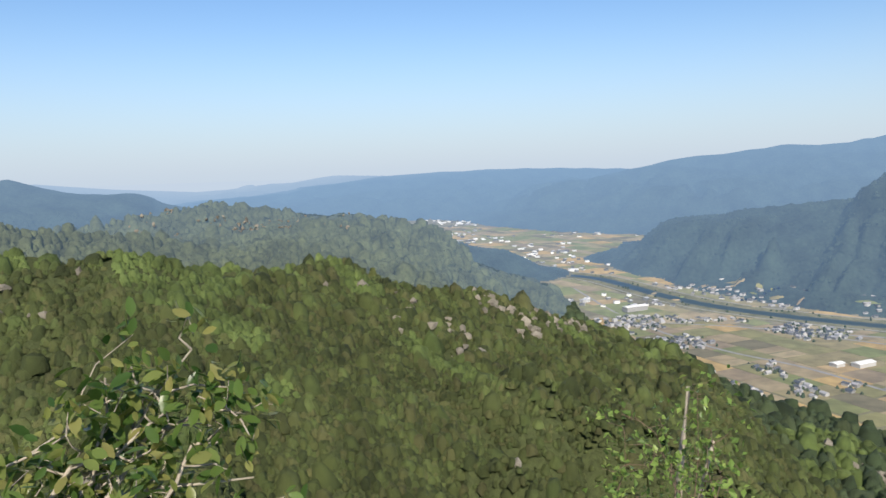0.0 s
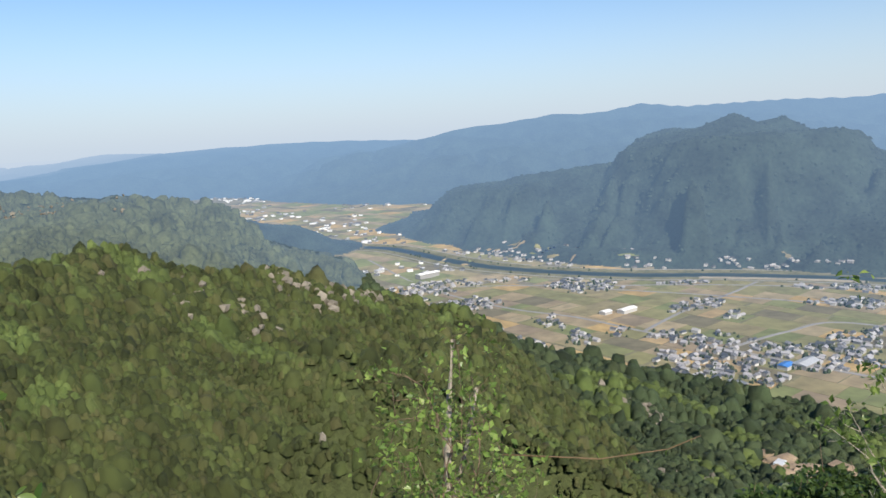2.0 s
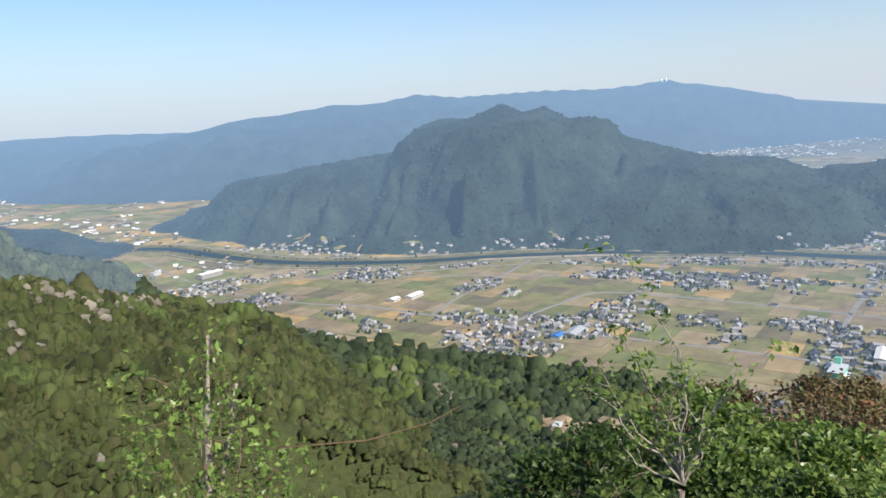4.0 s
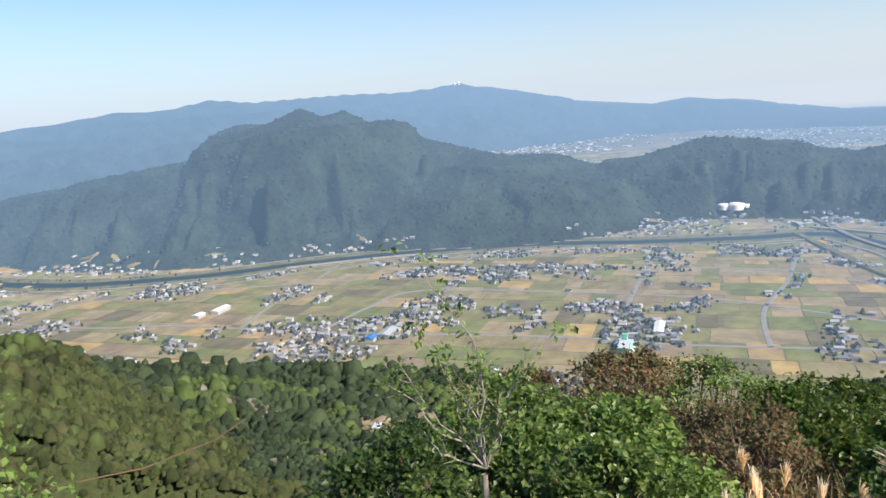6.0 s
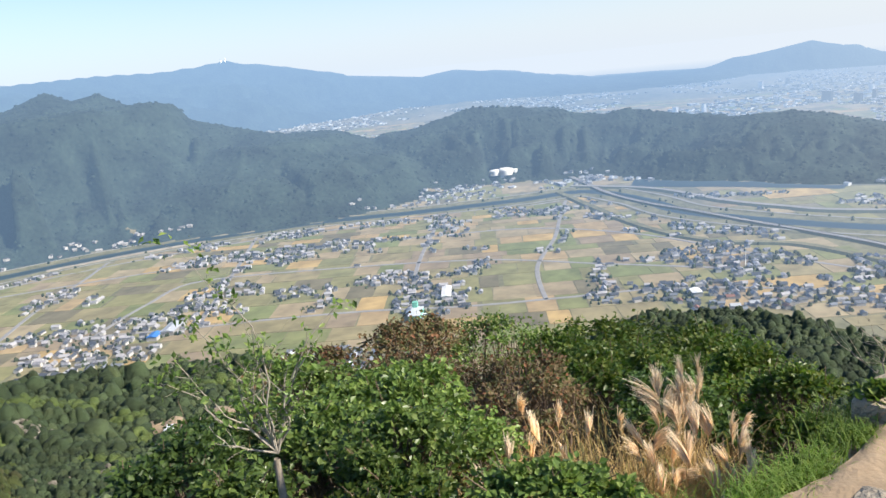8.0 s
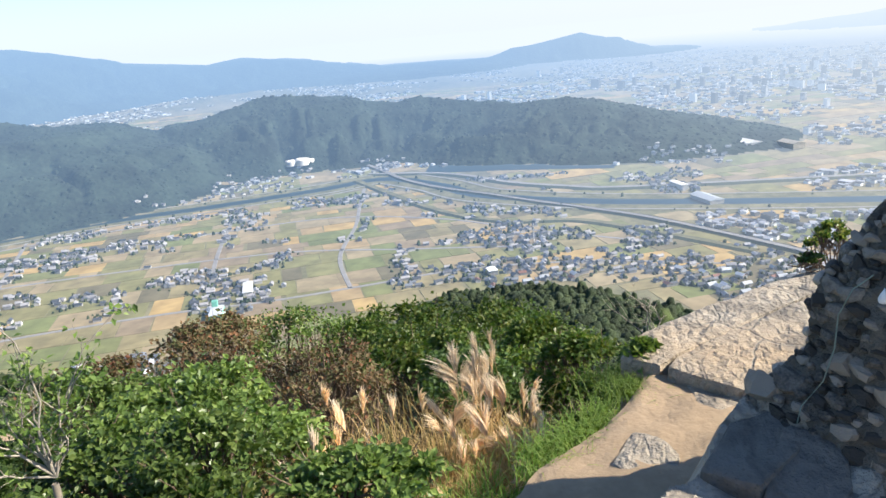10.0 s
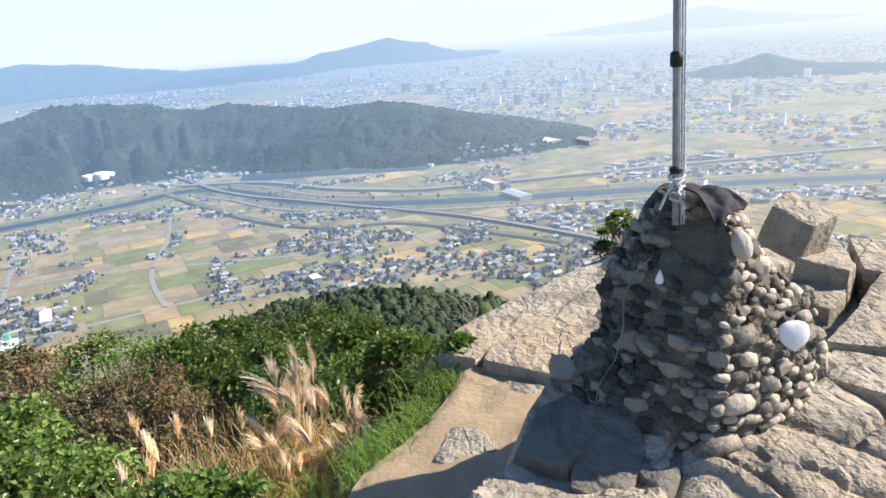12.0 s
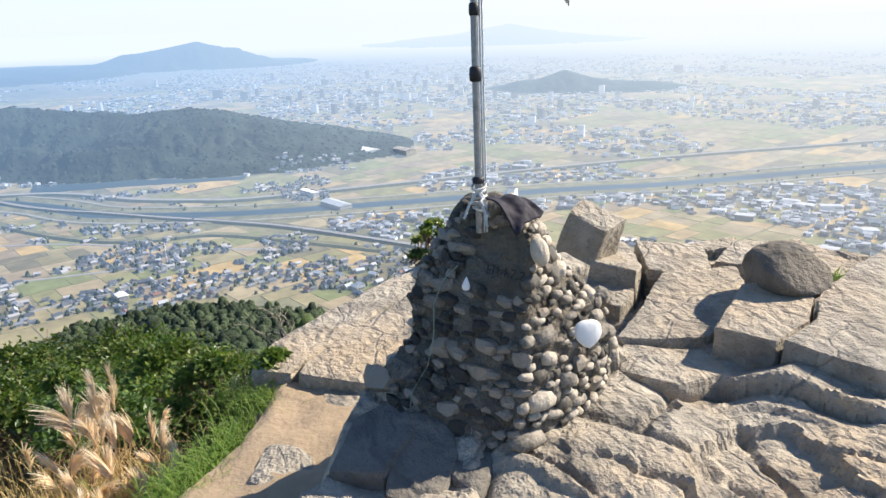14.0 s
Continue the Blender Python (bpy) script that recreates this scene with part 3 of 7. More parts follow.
ribbon("pond", PONDLINE, [(-75, 1.2), (60, 1.2)], M_WATER, "still dark pond below a wooded hill", "pond")

ROADS = [
    [(9, 2500), (12.5, 2050), (15.5, 1860), (20, 1700), (25, 1610), (30, 1500), (36, 1400), (42, 1330), (48, 1290), (56, 1250), (64, 1215), (72, 1225), (80, 1260), (90, 1270), (100, 1260)],
    [(43, 1320), (45, 1500), (47, 1750), (48.5, 2010)],
    [(59.5, 1215), (60.5, 1500), (62, 1800), (63, 2000)],
    [(70.5, 1220), (70, 1420), (71.5, 1650), (72, 1850), (72.5, 2060)],
    [(30, 1500), (33, 1680), (36, 1850), (38, 2010)],
    [(24, 1930), (33, 1850), (43, 1800), (52, 1790), (62, 1760), (70, 1750), (78, 1640), (86, 1480), (95, 1380)],
    [(14, 1980), (20, 1960), (28, 1940), (36, 1960), (46, 1975), (56, 1965), (66, 1985), (72, 2060)],
    [(36, 1400), (40, 1540), (44, 1640), (55, 1560), (66, 1500), (75, 1420), (84, 1380)],
]
for pts in ROADS:
    ribbon("road", smooth_line(pts), [(-4.5, 0.55), (-4, 1.1), (4, 1.1), (4.5, 0.55)], M_ROAD, "narrow pale farm road across the fields", "road")


# ---- fields: parcels a little proud of the floor ----
def flat_mat(name, colours, scale=0.03):
    m = mat(name, colours[0], 0.9, scale, 0.8, 1.2, bump=0.2, bump_scale=0.4)
    nt = m.node_tree
    N, L = nt.nodes, nt.links
    geo = N.new("ShaderNodeNewGeometry")
    ramp = N.new("ShaderNodeValToRGB")
    ramp.color_ramp.interpolation = "CONSTANT"
    while len(ramp.color_ramp.elements) < len(colours):
        ramp.color_ramp.elements.new(0.5)
    for k, c in enumerate(colours):
        ramp.color_ramp.elements[k].position = k / len(colours)
        ramp.color_ramp.elements[k].color = (*c, 1)
    L.new(geo.outputs["Random Per Island"], ramp.inputs[0])
    # mown rows and uneven growth
    n = N.new("ShaderNodeTexNoise")
    n.inputs["Scale"].default_value, n.inputs["Detail"].default_value = scale, 6
    L.new(geo.outputs["Position"], n.inputs["Vector"])
    r2 = N.new("ShaderNodeMapRange")
    r2.inputs["From Min"].default_value, r2.inputs["From Max"].default_value = 0.3, 0.7
    r2.inputs["To Min"].default_value, r2.inputs["To Max"].default_value = 0.75, 1.25
    L.new(n.outputs[0], r2.inputs["Value"])
    mul = N.new("ShaderNodeVectorMath")
    mul.operation = "SCALE"
    L.new(ramp.outputs[0], mul.inputs[0])
    L.new(r2.outputs[0], mul.inputs["Scale"])
    L.new(mul.outputs[0], N["Principled BSDF"].inputs["Base Color"])
    return m


FIELD_COLOURS = [(k[0] * 1.05 + 0.050, k[1] * 1.00 + 0.038, k[2] * 1.05 + 0.022) for k in [(0.17, 0.17, 0.065), (0.20, 0.18, 0.085), (0.13, 0.155, 0.05), (0.24, 0.20, 0.11), (0.15, 0.16, 0.06), (0.29, 0.22, 0.105), (0.18, 0.165, 0.075),
                 (0.115, 0.15, 0.045), (0.22, 0.185, 0.105), (0.34, 0.245, 0.09), (0.16, 0.165, 0.06), (0.19, 0.155, 0.095), (0.105, 0.10, 0.055), (0.25, 0.215, 0.12)]]
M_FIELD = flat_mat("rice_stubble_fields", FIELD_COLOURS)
M_FIELD_FAR = haze_glow(flat_mat("distant_fields", [tuple(c * 1.05 for c in f) for f in FIELD_COLOURS]), 700, 4400, 0.95, away=0.45)


def line_clear(x, y, line, gap):
    s = line[::3]
    d = np.full(len(x), 1e9)
    for k in range(0, len(s), 40):
        q = s[k:k + 40]
        d = np.minimum(d, np.hypot(x[:, None] - q[None, :, 0], y[:, None] - q[None, :, 1]).min(1))
    return d > gap


def parcels():
    rng = np.random.default_rng(3)
    for name, r0, r1, a0, a1, m, cw, ch in (("fields", 880, 2000, 2, 152, M_FIELD, 38, 74), ("distant_fields", 2000, 5200, -9, 152, M_FIELD_FAR, 60, 130)):
        turn = radians(24)
        xs, ys, ws, hs = [], [], [], []
        u = -r1
        while u < r1:
            w = cw * rng.choice([1, 1, 1, 1.6, 2])
            v = -r1 + rng.uniform(0, ch)
            while v < r1:
                h = ch * rng.choice([0.5, 0.7, 1, 1, 1.3])
                xs.append(u + w / 2), ys.append(v + h / 2), ws.append(w), hs.append(h)
                v += h + (6 if rng.random() < 0.12 else 0)
            u += w + (6 if rng.random() < 0.2 else 0)
        u, v, w, h = map(np.array, (xs, ys, ws, hs))
        c, s = math.cos(turn), math.sin(turn)
        x, y = u * c - v * s, u * s + v * c
        r, az = np.hypot(x, y), np.degrees(np.arctan2(x, y))
        k = (r > r0) & (r < r1) & (az > a0) & (az < a1)
        x, y, w, h = x[k], y[k], w[k], h[k]
        k = land(x, y) < VALLEY + 1
        x, y, w, h = x[k], y[k], w[k], h[k]
        k = line_clear(x, y, RIVER, 75) & line_clear(x, y, EXPRESSWAY, 36) & line_clear(x, y, BYPASS, 30)
        x, y, w, h = x[k], y[k], w[k], h[k]
        n = len(x)
        sk = rng.normal(0, 0.9, (n, 4, 2))
        cor = np.array([(-0.5, -0.5), (0.5, -0.5), (0.5, 0.5), (-0.5, 0.5)])
        pu = cor[None, :, 0] * (w[:, None] - 1.6) + sk[..., 0]
        pv = cor[None, :, 1] * (h[:, None] - 1.6) + sk[..., 1]
        px, py = x[:, None] + pu * c - pv * s, y[:, None] + pu * s + pv * c
        top = VALLEY + 0.45 + rng.uniform(0, 0.2, (n, 1)) + 0 * px
        vt = np.stack([px, py, top], -1)
        vb = np.stack([px, py, top * 0 + VALLEY - 0.3], -1)
        v = np.concatenate([vt, vb], 1).reshape(-1, 3)
        v = np.stack(squeeze(*v.T), -1)
        f = np.array([(0, 1, 2, 3), (0, 4, 5, 1), (1, 5, 6, 2), (2, 6, 7, 3), (3, 7, 4, 0)])
        f = (np.arange(n) * 8)[:, None, None] + f[None]
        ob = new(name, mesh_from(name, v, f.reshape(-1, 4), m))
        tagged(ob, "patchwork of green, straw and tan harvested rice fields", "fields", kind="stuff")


parcels()


# ---- houses of the valley ----
M_WALL = mat("plaster_walls", (0.38, 0.365, 0.34), 0.85, 0.3, 0.75, 1.15, obj_random=0.7)
M_TILE = mat("grey_roof_tiles", (0.13, 0.14, 0.155), 0.45, 0.4, 0.6, 1.5, spec=0.5, obj_random=0.8)
M_TILE_RED = mat("brown_roof_tiles", (0.20, 0.10, 0.07), 0.5, 0.4, 0.7, 1.3, obj_random=0.5)
M_TIN = mat("pale_metal_roof", (0.50, 0.52, 0.54), 0.4, 0.4, 0.8, 1.15, obj_random=0.5)
M_VWALL = mat("village_walls", (0.42, 0.405, 0.38), 0.85, 0.2, 0.6, 1.2, island=0.7)
M_VROOF = mat("village_roofs", (0.125, 0.135, 0.155), 0.38, 0.2, 0.6, 1.5, spec=0.5, island=1.0, second=(0.26, 0.25, 0.25))
M_CITY = haze_glow(mat("city_blocks", (0.42, 0.41, 0.39), 0.7, 0.05, 0.35, 1.9, island=1.1), 600, 4400, 0.91, away=0.4)
M_CITY_ROOF = haze_glow(mat("city_roofs", (0.20, 0.20, 0.21), 0.5, 0.05, 0.35, 2.4, island=1.2), 600, 4400, 0.91, away=0.4)


def house_arrays(x, y, w, d, h, rh, rot, z=None, overhang=0.7):
    """Walls as boxes and gabled roofs with thickness, many houses at once."""
    n = len(x)
    z = np.full(n, VALLEY + 0.4) if z is None else z
    c, s = np.cos(rot), np.sin(rot)

    def put(pu, pv, pz):
        return np.stack([x[:, None] + pu * c[:, None] - pv * s[:, None], y[:, None] + pu * s[:, None] + pv * c[:, None], z[:, None] + pz], -1)

    one = np.ones((n, 1))
    W, D, H, RH = w[:, None] / 2, d[:, None] / 2, h[:, None], rh[:, None]
    walls = put(np.hstack([-W, W, W, -W, -W, W, W, -W, -W, W]), np.hstack([-D, -D, D, D, -D, -D, D, D, 0 * D, 0 * D]),
                np.hstack([0 * H - 0.5, 0 * H - 0.5, 0 * H - 0.5, 0 * H - 0.5, H, H, H, H, H + RH * 0.93, H + RH * 0.93]))
    wf = [(0, 1, 5, 4), (1, 2, 6, 5), (2, 3, 7, 6), (3, 0, 4, 7), (4, 5, 9, 8), (6, 7, 8, 9), (5, 6, 9, 9), (7, 4, 8, 8)]
    A, B, o = W + overhang, D + overhang, 0.35
    drop = RH * overhang / D
    roof = put(np.hstack([-A, A, -A, A, -A, A, -A, A, -A, A, -A, A]), np.hstack([-B, -B, 0 * B, 0 * B, B, B, -B, -B, 0 * B, 0 * B, B, B]),
               np.hstack([H - drop, H - drop, H + RH, H + RH, H - drop, H - drop, H - drop + o, H - drop + o, H + RH + o, H + RH + o, H - drop + o, H - drop + o]))
    rf = [(6, 7, 9, 8), (8, 9, 11, 10), (0, 2, 3, 1), (2, 4, 5, 3), (0, 1, 7, 6), (5, 4, 10, 11), (0, 6, 8, 2), (2, 8, 10, 4), (1, 3, 9, 7), (3, 5, 11, 9)]
    return walls, wf, roof, rf


def split_tris(faces):
    out = []
    for f in faces:
        out.append(f[:3])
        if f[3] != f[2]:
            out.append((f[0], f[2], f[3]))
    return np.array(out)


def cluster_points(rng, n, r0, r1, a0, a1, cut):
    r, az = np.sqrt(rng.uniform(r0 ** 2, r1 ** 2, n)), rng.uniform(a0, a1, n)
    x, y = polar(az, r)
    m = fbm(x / 120, y / 120, 2, 31) * 0.75 + fbm(x / 38, y / 38, 2, 37) * 0.25
    near_road = np.zeros(n, bool)
    for pts in ROADS:
        near_road |= ~line_clear(x, y, smooth_line(pts), 30)
    m = m + 0.07 * near_road + 0.08 * (az > 100) + 0.08 * np.exp(-((az - 62) / 9) ** 2 - ((r - 1270) / 110) ** 2) + 0.16 * np.exp(-((az - 12.5) / 3) ** 2 - ((r - 1850) / 150) ** 2) \
        + 0.12 * np.exp(-((az - 90) / 6) ** 2 - ((r - 1290) / 90) ** 2) + 0.06 * np.exp(-((az - 42) / 4) ** 2 - ((r - 1330) / 80) ** 2)
    k = m > cut
    x, y = x[k], y[k]
    k = (land(x, y) < VALLEY + 1) & ~((np.degrees(np.arctan2(x, y)) > 98) & (np.hypot(x, y) > 1400)) & line_clear(x, y, RIVER, 90) & line_clear(x, y, EXPRESSWAY, 34)
    x, y = x[k], y[k]
    # none on top of another
    cell, keep = {}, []
    for i in range(len(x)):
        key = (int(x[i] // 19), int(y[i] // 19))
        if key not in cell:
            cell[key] = 1
            keep.append(i)
    return x[keep], y[keep]


# the valley's materials emit the same painted haze
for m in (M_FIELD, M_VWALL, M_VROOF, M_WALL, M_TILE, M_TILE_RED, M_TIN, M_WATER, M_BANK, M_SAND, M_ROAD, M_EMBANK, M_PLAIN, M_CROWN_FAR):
    haze_glow(m, 760, 4400, 0.93, away=0.32)


def valley_houses():
    rng = np.random.default_rng(17)
    x, y = cluster_points(rng, 23000, 960, 2050, 3, 152, 0.583)
    n = len(x)
    rot = radians(24) + rng.normal(0, 0.12, n) + rng.integers(0, 2, n) * math.pi / 2
    w, d = rng.uniform(9, 15, n), rng.uniform(6.5, 9.5, n)
    h, rh = rng.uniform(3.2, 6.2, n), rng.uniform(1.8, 3.0, n)
    order = np.argsort(np.hypot(x, y))
    single, rest = order[:260], order[260:]
    # the nearest ones stand as houses of their own, from six patterns
    patterns = []
    for k in range(6):
        a = [np.array([v]) for v in (0.0, 0.0, 9.5 + k, 7.0 + 0.4 * k, 3.4 + 0.45 * k, 2.0 + 0.15 * k, 0.0)]
        walls, wf, roof, rf = house_arrays(*a, z=np.zeros(1))
        ob = new("house", mesh_from("house", walls[0], split_tris(wf), M_WALL))
        rm = (M_TILE, M_TILE, M_TILE, M_TILE_RED, M_TILE, M_TIN)[k]
        rp = new("roof", mesh_from("roof", roof[0], split_tris(rf), rm))
        rp.parent = ob
        word = {3: "brown", 5: "pale metal"}.get(k, "dark grey tiled")
        tagged(ob, "pale-walled farmhouse with a %s gabled roof" % word, "house", "valley houses")
        patterns.append(ob)
    for i, k in enumerate(single):
        p = patterns[int(rng.choice([0, 1, 2, 4, 0, 1, 2, 3, 5]))] if i >= 6 else patterns[i]
        m = pose(x[k], y[k], VALLEY + 0.4, 0, 0, math.degrees(rot[k]))
        if i < 6:
            p.matrix_world = m
        else:
            copy_thing(p, m)
    walls, wf, roof, rf = house_arrays(x[rest], y[rest], w[rest], d[rest], h[rest], rh[rest], rot[rest])
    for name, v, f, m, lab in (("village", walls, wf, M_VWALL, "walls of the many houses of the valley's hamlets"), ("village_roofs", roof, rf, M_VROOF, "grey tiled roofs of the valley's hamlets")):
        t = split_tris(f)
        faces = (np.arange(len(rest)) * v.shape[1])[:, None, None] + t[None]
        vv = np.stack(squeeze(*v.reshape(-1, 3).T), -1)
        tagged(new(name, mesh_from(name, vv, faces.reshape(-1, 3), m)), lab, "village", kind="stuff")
    # garden trees and groves among them
    k = rng.integers(0, n, 3000)
    tx, ty = x[k] + rng.normal(0, 11, len(k)), y[k] + rng.normal(0, 11, len(k))
    ex = rng.uniform(0, 1, 260)
    q = RIVER[(ex * (len(RIVER) - 1)).astype(int)]
    q = q * (1 + rng.choice([-1, 1], 260) * rng.uniform(46, 80, 260) / np.hypot(q[:, 0], q[:, 1]))[:, None]
    tx, ty = np.concatenate([tx, q[:, 0]]), np.concatenate([ty, q[:, 1]])
    s = rng.uniform(2.0, 4.5, len(tx))
    v, f = domes(tx, ty, np.full(len(tx), VALLEY + 0.6), s, s * rng.uniform(1.2, 2.2, len(tx)), 77)
    v = np.stack(squeeze(*v.T), -1)
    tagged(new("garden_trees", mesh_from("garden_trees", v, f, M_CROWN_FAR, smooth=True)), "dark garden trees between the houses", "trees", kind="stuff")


valley_houses()


def foot_of_the_hills():
    """Hamlets and cleared patches along the foot of the hills across the river."""
    rng = np.random.default_rng(29)
    r, az = rng.uniform(2130, 2800, 5200), rng.uniform(13, 100, 5200)
    x, y = polar(az, r)
    z = land(x, y)
    k = (z < VALLEY + 14 + 16 * fbm(x / 200, y / 200, 2, 33)) & line_clear(x, y, RIVER, 92) & (fbm(x / 90, y / 90, 2, 35) > 0.55)
    k &= ~((az > 76) & (az < 93) & (r > 2100))
    x, y, z = x[k][:260], y[k][:260], z[k][:260]
    n = len(x)
    walls, wf, roof, rf = house_arrays(x, y, rng.uniform(9, 16, n), rng.uniform(7, 10, n), rng.uniform(3.2, 6, n), rng.uniform(1.6, 2.6, n), rng.uniform(0, 3, n), z=z + 0.3)
    for name, v, f, m, lab in (("village", walls, wf, M_VWALL, "pale walls of hamlets along the foot of the hills"), ("village_roofs", roof, rf, M_VROOF, "grey roofs of hamlets along the foot of the hills")):
        t = split_tris(f)
        faces = (np.arange(n) * v.shape[1])[:, None, None] + t[None]
        tagged(new(name, mesh_from(name, np.stack(squeeze(*v.reshape(-1, 3).T), -1), faces.reshape(-1, 3), m)), lab, "village", kind="stuff")
    # clearings: thin uneven caps of earth and mown grass that follow the slope
    V, F, count = [], [], 0
    spots = [(az, r) for az, r in zip(rng.uniform(14, 46, 30), rng.uniform(2220, 2520, 30))] + [(49, 2290), (51.5, 2280), (56.8, 2500), (57.2, 2620), (58.5, 2440), (59.5, 2420), (60.5, 2400), (62.5, 2360), (57.0, 2760), (47, 2260)]
    for az, r in spots:
        x, y = polar(az, r)
        if float(land(np.array([x]), np.array([y]))[0]) > VALLEY + (30 if az < 46 else 22):
            continue
        a = np.arange(14) / 14 * 2 * np.pi
        rad = (rng.uniform(6, 15) if az < 46 else rng.uniform(14, 30)) * (1 + 0.35 * np.sin(2 * a + rng.uniform(0, 6)) + 0.2 * rng.normal(0, 1, 14))
        turn = rng.uniform(0, 3)
        ring = []
        for scale in (0.0, 0.5, 1.0):
            u, w = rad * scale * np.cos(a) * 1.5, rad * scale * np.sin(a) * 0.6
            px, py = x + u * math.cos(turn) - w * math.sin(turn), y + u * math.sin(turn) + w * math.cos(turn)
            ring.append(np.stack([px, py, land(px, py) + (4.0 if scale < 1 else 0.5)], -1))
        v = np.concatenate(ring)
        f = np.array([(q * 14 + j, q * 14 + (j + 1) % 14, (q + 1) * 14 + (j + 1) % 14, (q + 1) * 14 + j) for q in (0, 1) for j in range(14)])
        V.append(v)
        F.append(f + count)
        count += len(v)
    v = np.stack(squeeze(*np.concatenate(V).T), -1)
    tagged(new("clearings", mesh_from("clearings", v, np.concatenate(F), M_FIELD_FAR, smooth=True)), "pale cleared patches and small fields at the hills' foot", "fields", kind="stuff")


def city():
    rng = np.random.default_rng(23)
    n = 21000
    r = 2050 + 5600 * rng.beta(1.15, 1.5, n)
    az = rng.uniform(48, 150, n)
    # a second, thinner scatter up the valley to the north
    r[:1100], az[:1100] = rng.uniform(2150, 6000, 1100), rng.uniform(-8, 17, 1100)
    r[2600:5200], az[2600:5200] = rng.uniform(1400, 2150, 2600), rng.uniform(98, 150, 2600)
    x, y = polar(az, r)
    m = fbm(x / 420, y / 420, 3, 51)
    centre = np.exp(-((az - 108) / 17) ** 2 - ((r - 4600) / 1300) ** 2)
    k = (m + 0.25 * centre + 0.03 * (r > 3000) > 0.49) & (land(x, y) < VALLEY + 1) & line_clear(x, y, RIVER, 85) & line_clear(x, y, BYPASS, 30)
    x, y, r, az, centre = x[k], y[k], r[k], az[k], centre[k]
    n = len(x)
    big = rng.random(n) < 0.05
    w = rng.uniform(9, 17, n) * np.where(big, 2.6, 1) * (1 + (r > 3500) * 0.35)
    d = rng.uniform(8, 13, n) * np.where(big, 1.8, 1) * (1 + (r > 3500) * 0.35)
    tower = rng.random(n) < 0.06 * centre
    h = rng.uniform(4, 8, n) + big * 3 + tower * rng.uniform(18, 45, n)
    w, d = np.where(tower, w * 1.2 + 6, w), np.where(tower, 15, d)
    rot = radians(35) + rng.normal(0, 0.3, n)
    rh = np.where(big | tower, 0.3, rng.uniform(1.0, 2.4, n))
    walls, wf, roof, rf = house_arrays(x, y, w, d, h, rh, rot)
    rf = rf[:2] + rf[4:]
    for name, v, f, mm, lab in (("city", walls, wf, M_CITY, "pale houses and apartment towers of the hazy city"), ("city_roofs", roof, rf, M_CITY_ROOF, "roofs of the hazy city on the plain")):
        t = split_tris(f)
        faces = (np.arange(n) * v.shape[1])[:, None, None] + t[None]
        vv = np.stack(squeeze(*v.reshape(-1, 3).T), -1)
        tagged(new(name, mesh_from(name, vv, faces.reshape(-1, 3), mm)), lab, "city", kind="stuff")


city()
foot_of_the_hills()


# ---- single works in the valley ----
def box(bm, x, y, z, sx, sy, sz, rot=0.0, bevel=0.0):
    r = bmesh.ops.create_cube(bm, size=1, matrix=Matrix.Translation((x, y, z + sz / 2)) @ pose(0, 0, 0, 0, 0, rot) @ Matrix.Diagonal((sx, sy, sz, 1)))
    if bevel:
        edges = list({e for v in r["verts"] for e in v.link_edges})
        bmesh.ops.bevel(bm, geom=edges, offset=bevel, segments=2, affect="EDGES", profile=0.6)


def set_piece(name, bm, m, label="", category="", parent=None, kind="", far=False):
    if far:
        for v in bm.verts:
            a = squeeze(*[np.array([c]) for c in v.co])
            v.co = (a[0][0], a[1][0], a[2][0])
    me = bpy.data.meshes.new(name)
    bm.to_mesh(me)
    bm.free()
    me.materials.append(m)
    ob = new(name, me)
    if parent:
        ob.parent = parent
    return tagged(ob, label, category, kind=kind)


M_GREEN_STEEL = mat("green_sheet_metal", (0.20, 0.52, 0.42), 0.5, 0.2, 0.85, 1.1)
M_WHITE_PAINT = mat("white_paint", (0.80, 0.80, 0.78), 0.55, 0.1, 0.92, 1.04)
M_PANEL = mat("solar_panels", (0.05, 0.09, 0.17), 0.2, 0.1, 0.8, 1.2, spec=0.6)
M_BLUE_ROOF = mat("blue_sheet_roof", (0.07, 0.22, 0.55), 0.5, 0.2, 0.85, 1.1)
M_CUT = mat("cut_earth", (0.31, 0.235, 0.16), 0.95, 0.1, 0.7, 1.2, bump=0.5, bump_scale=0.3)


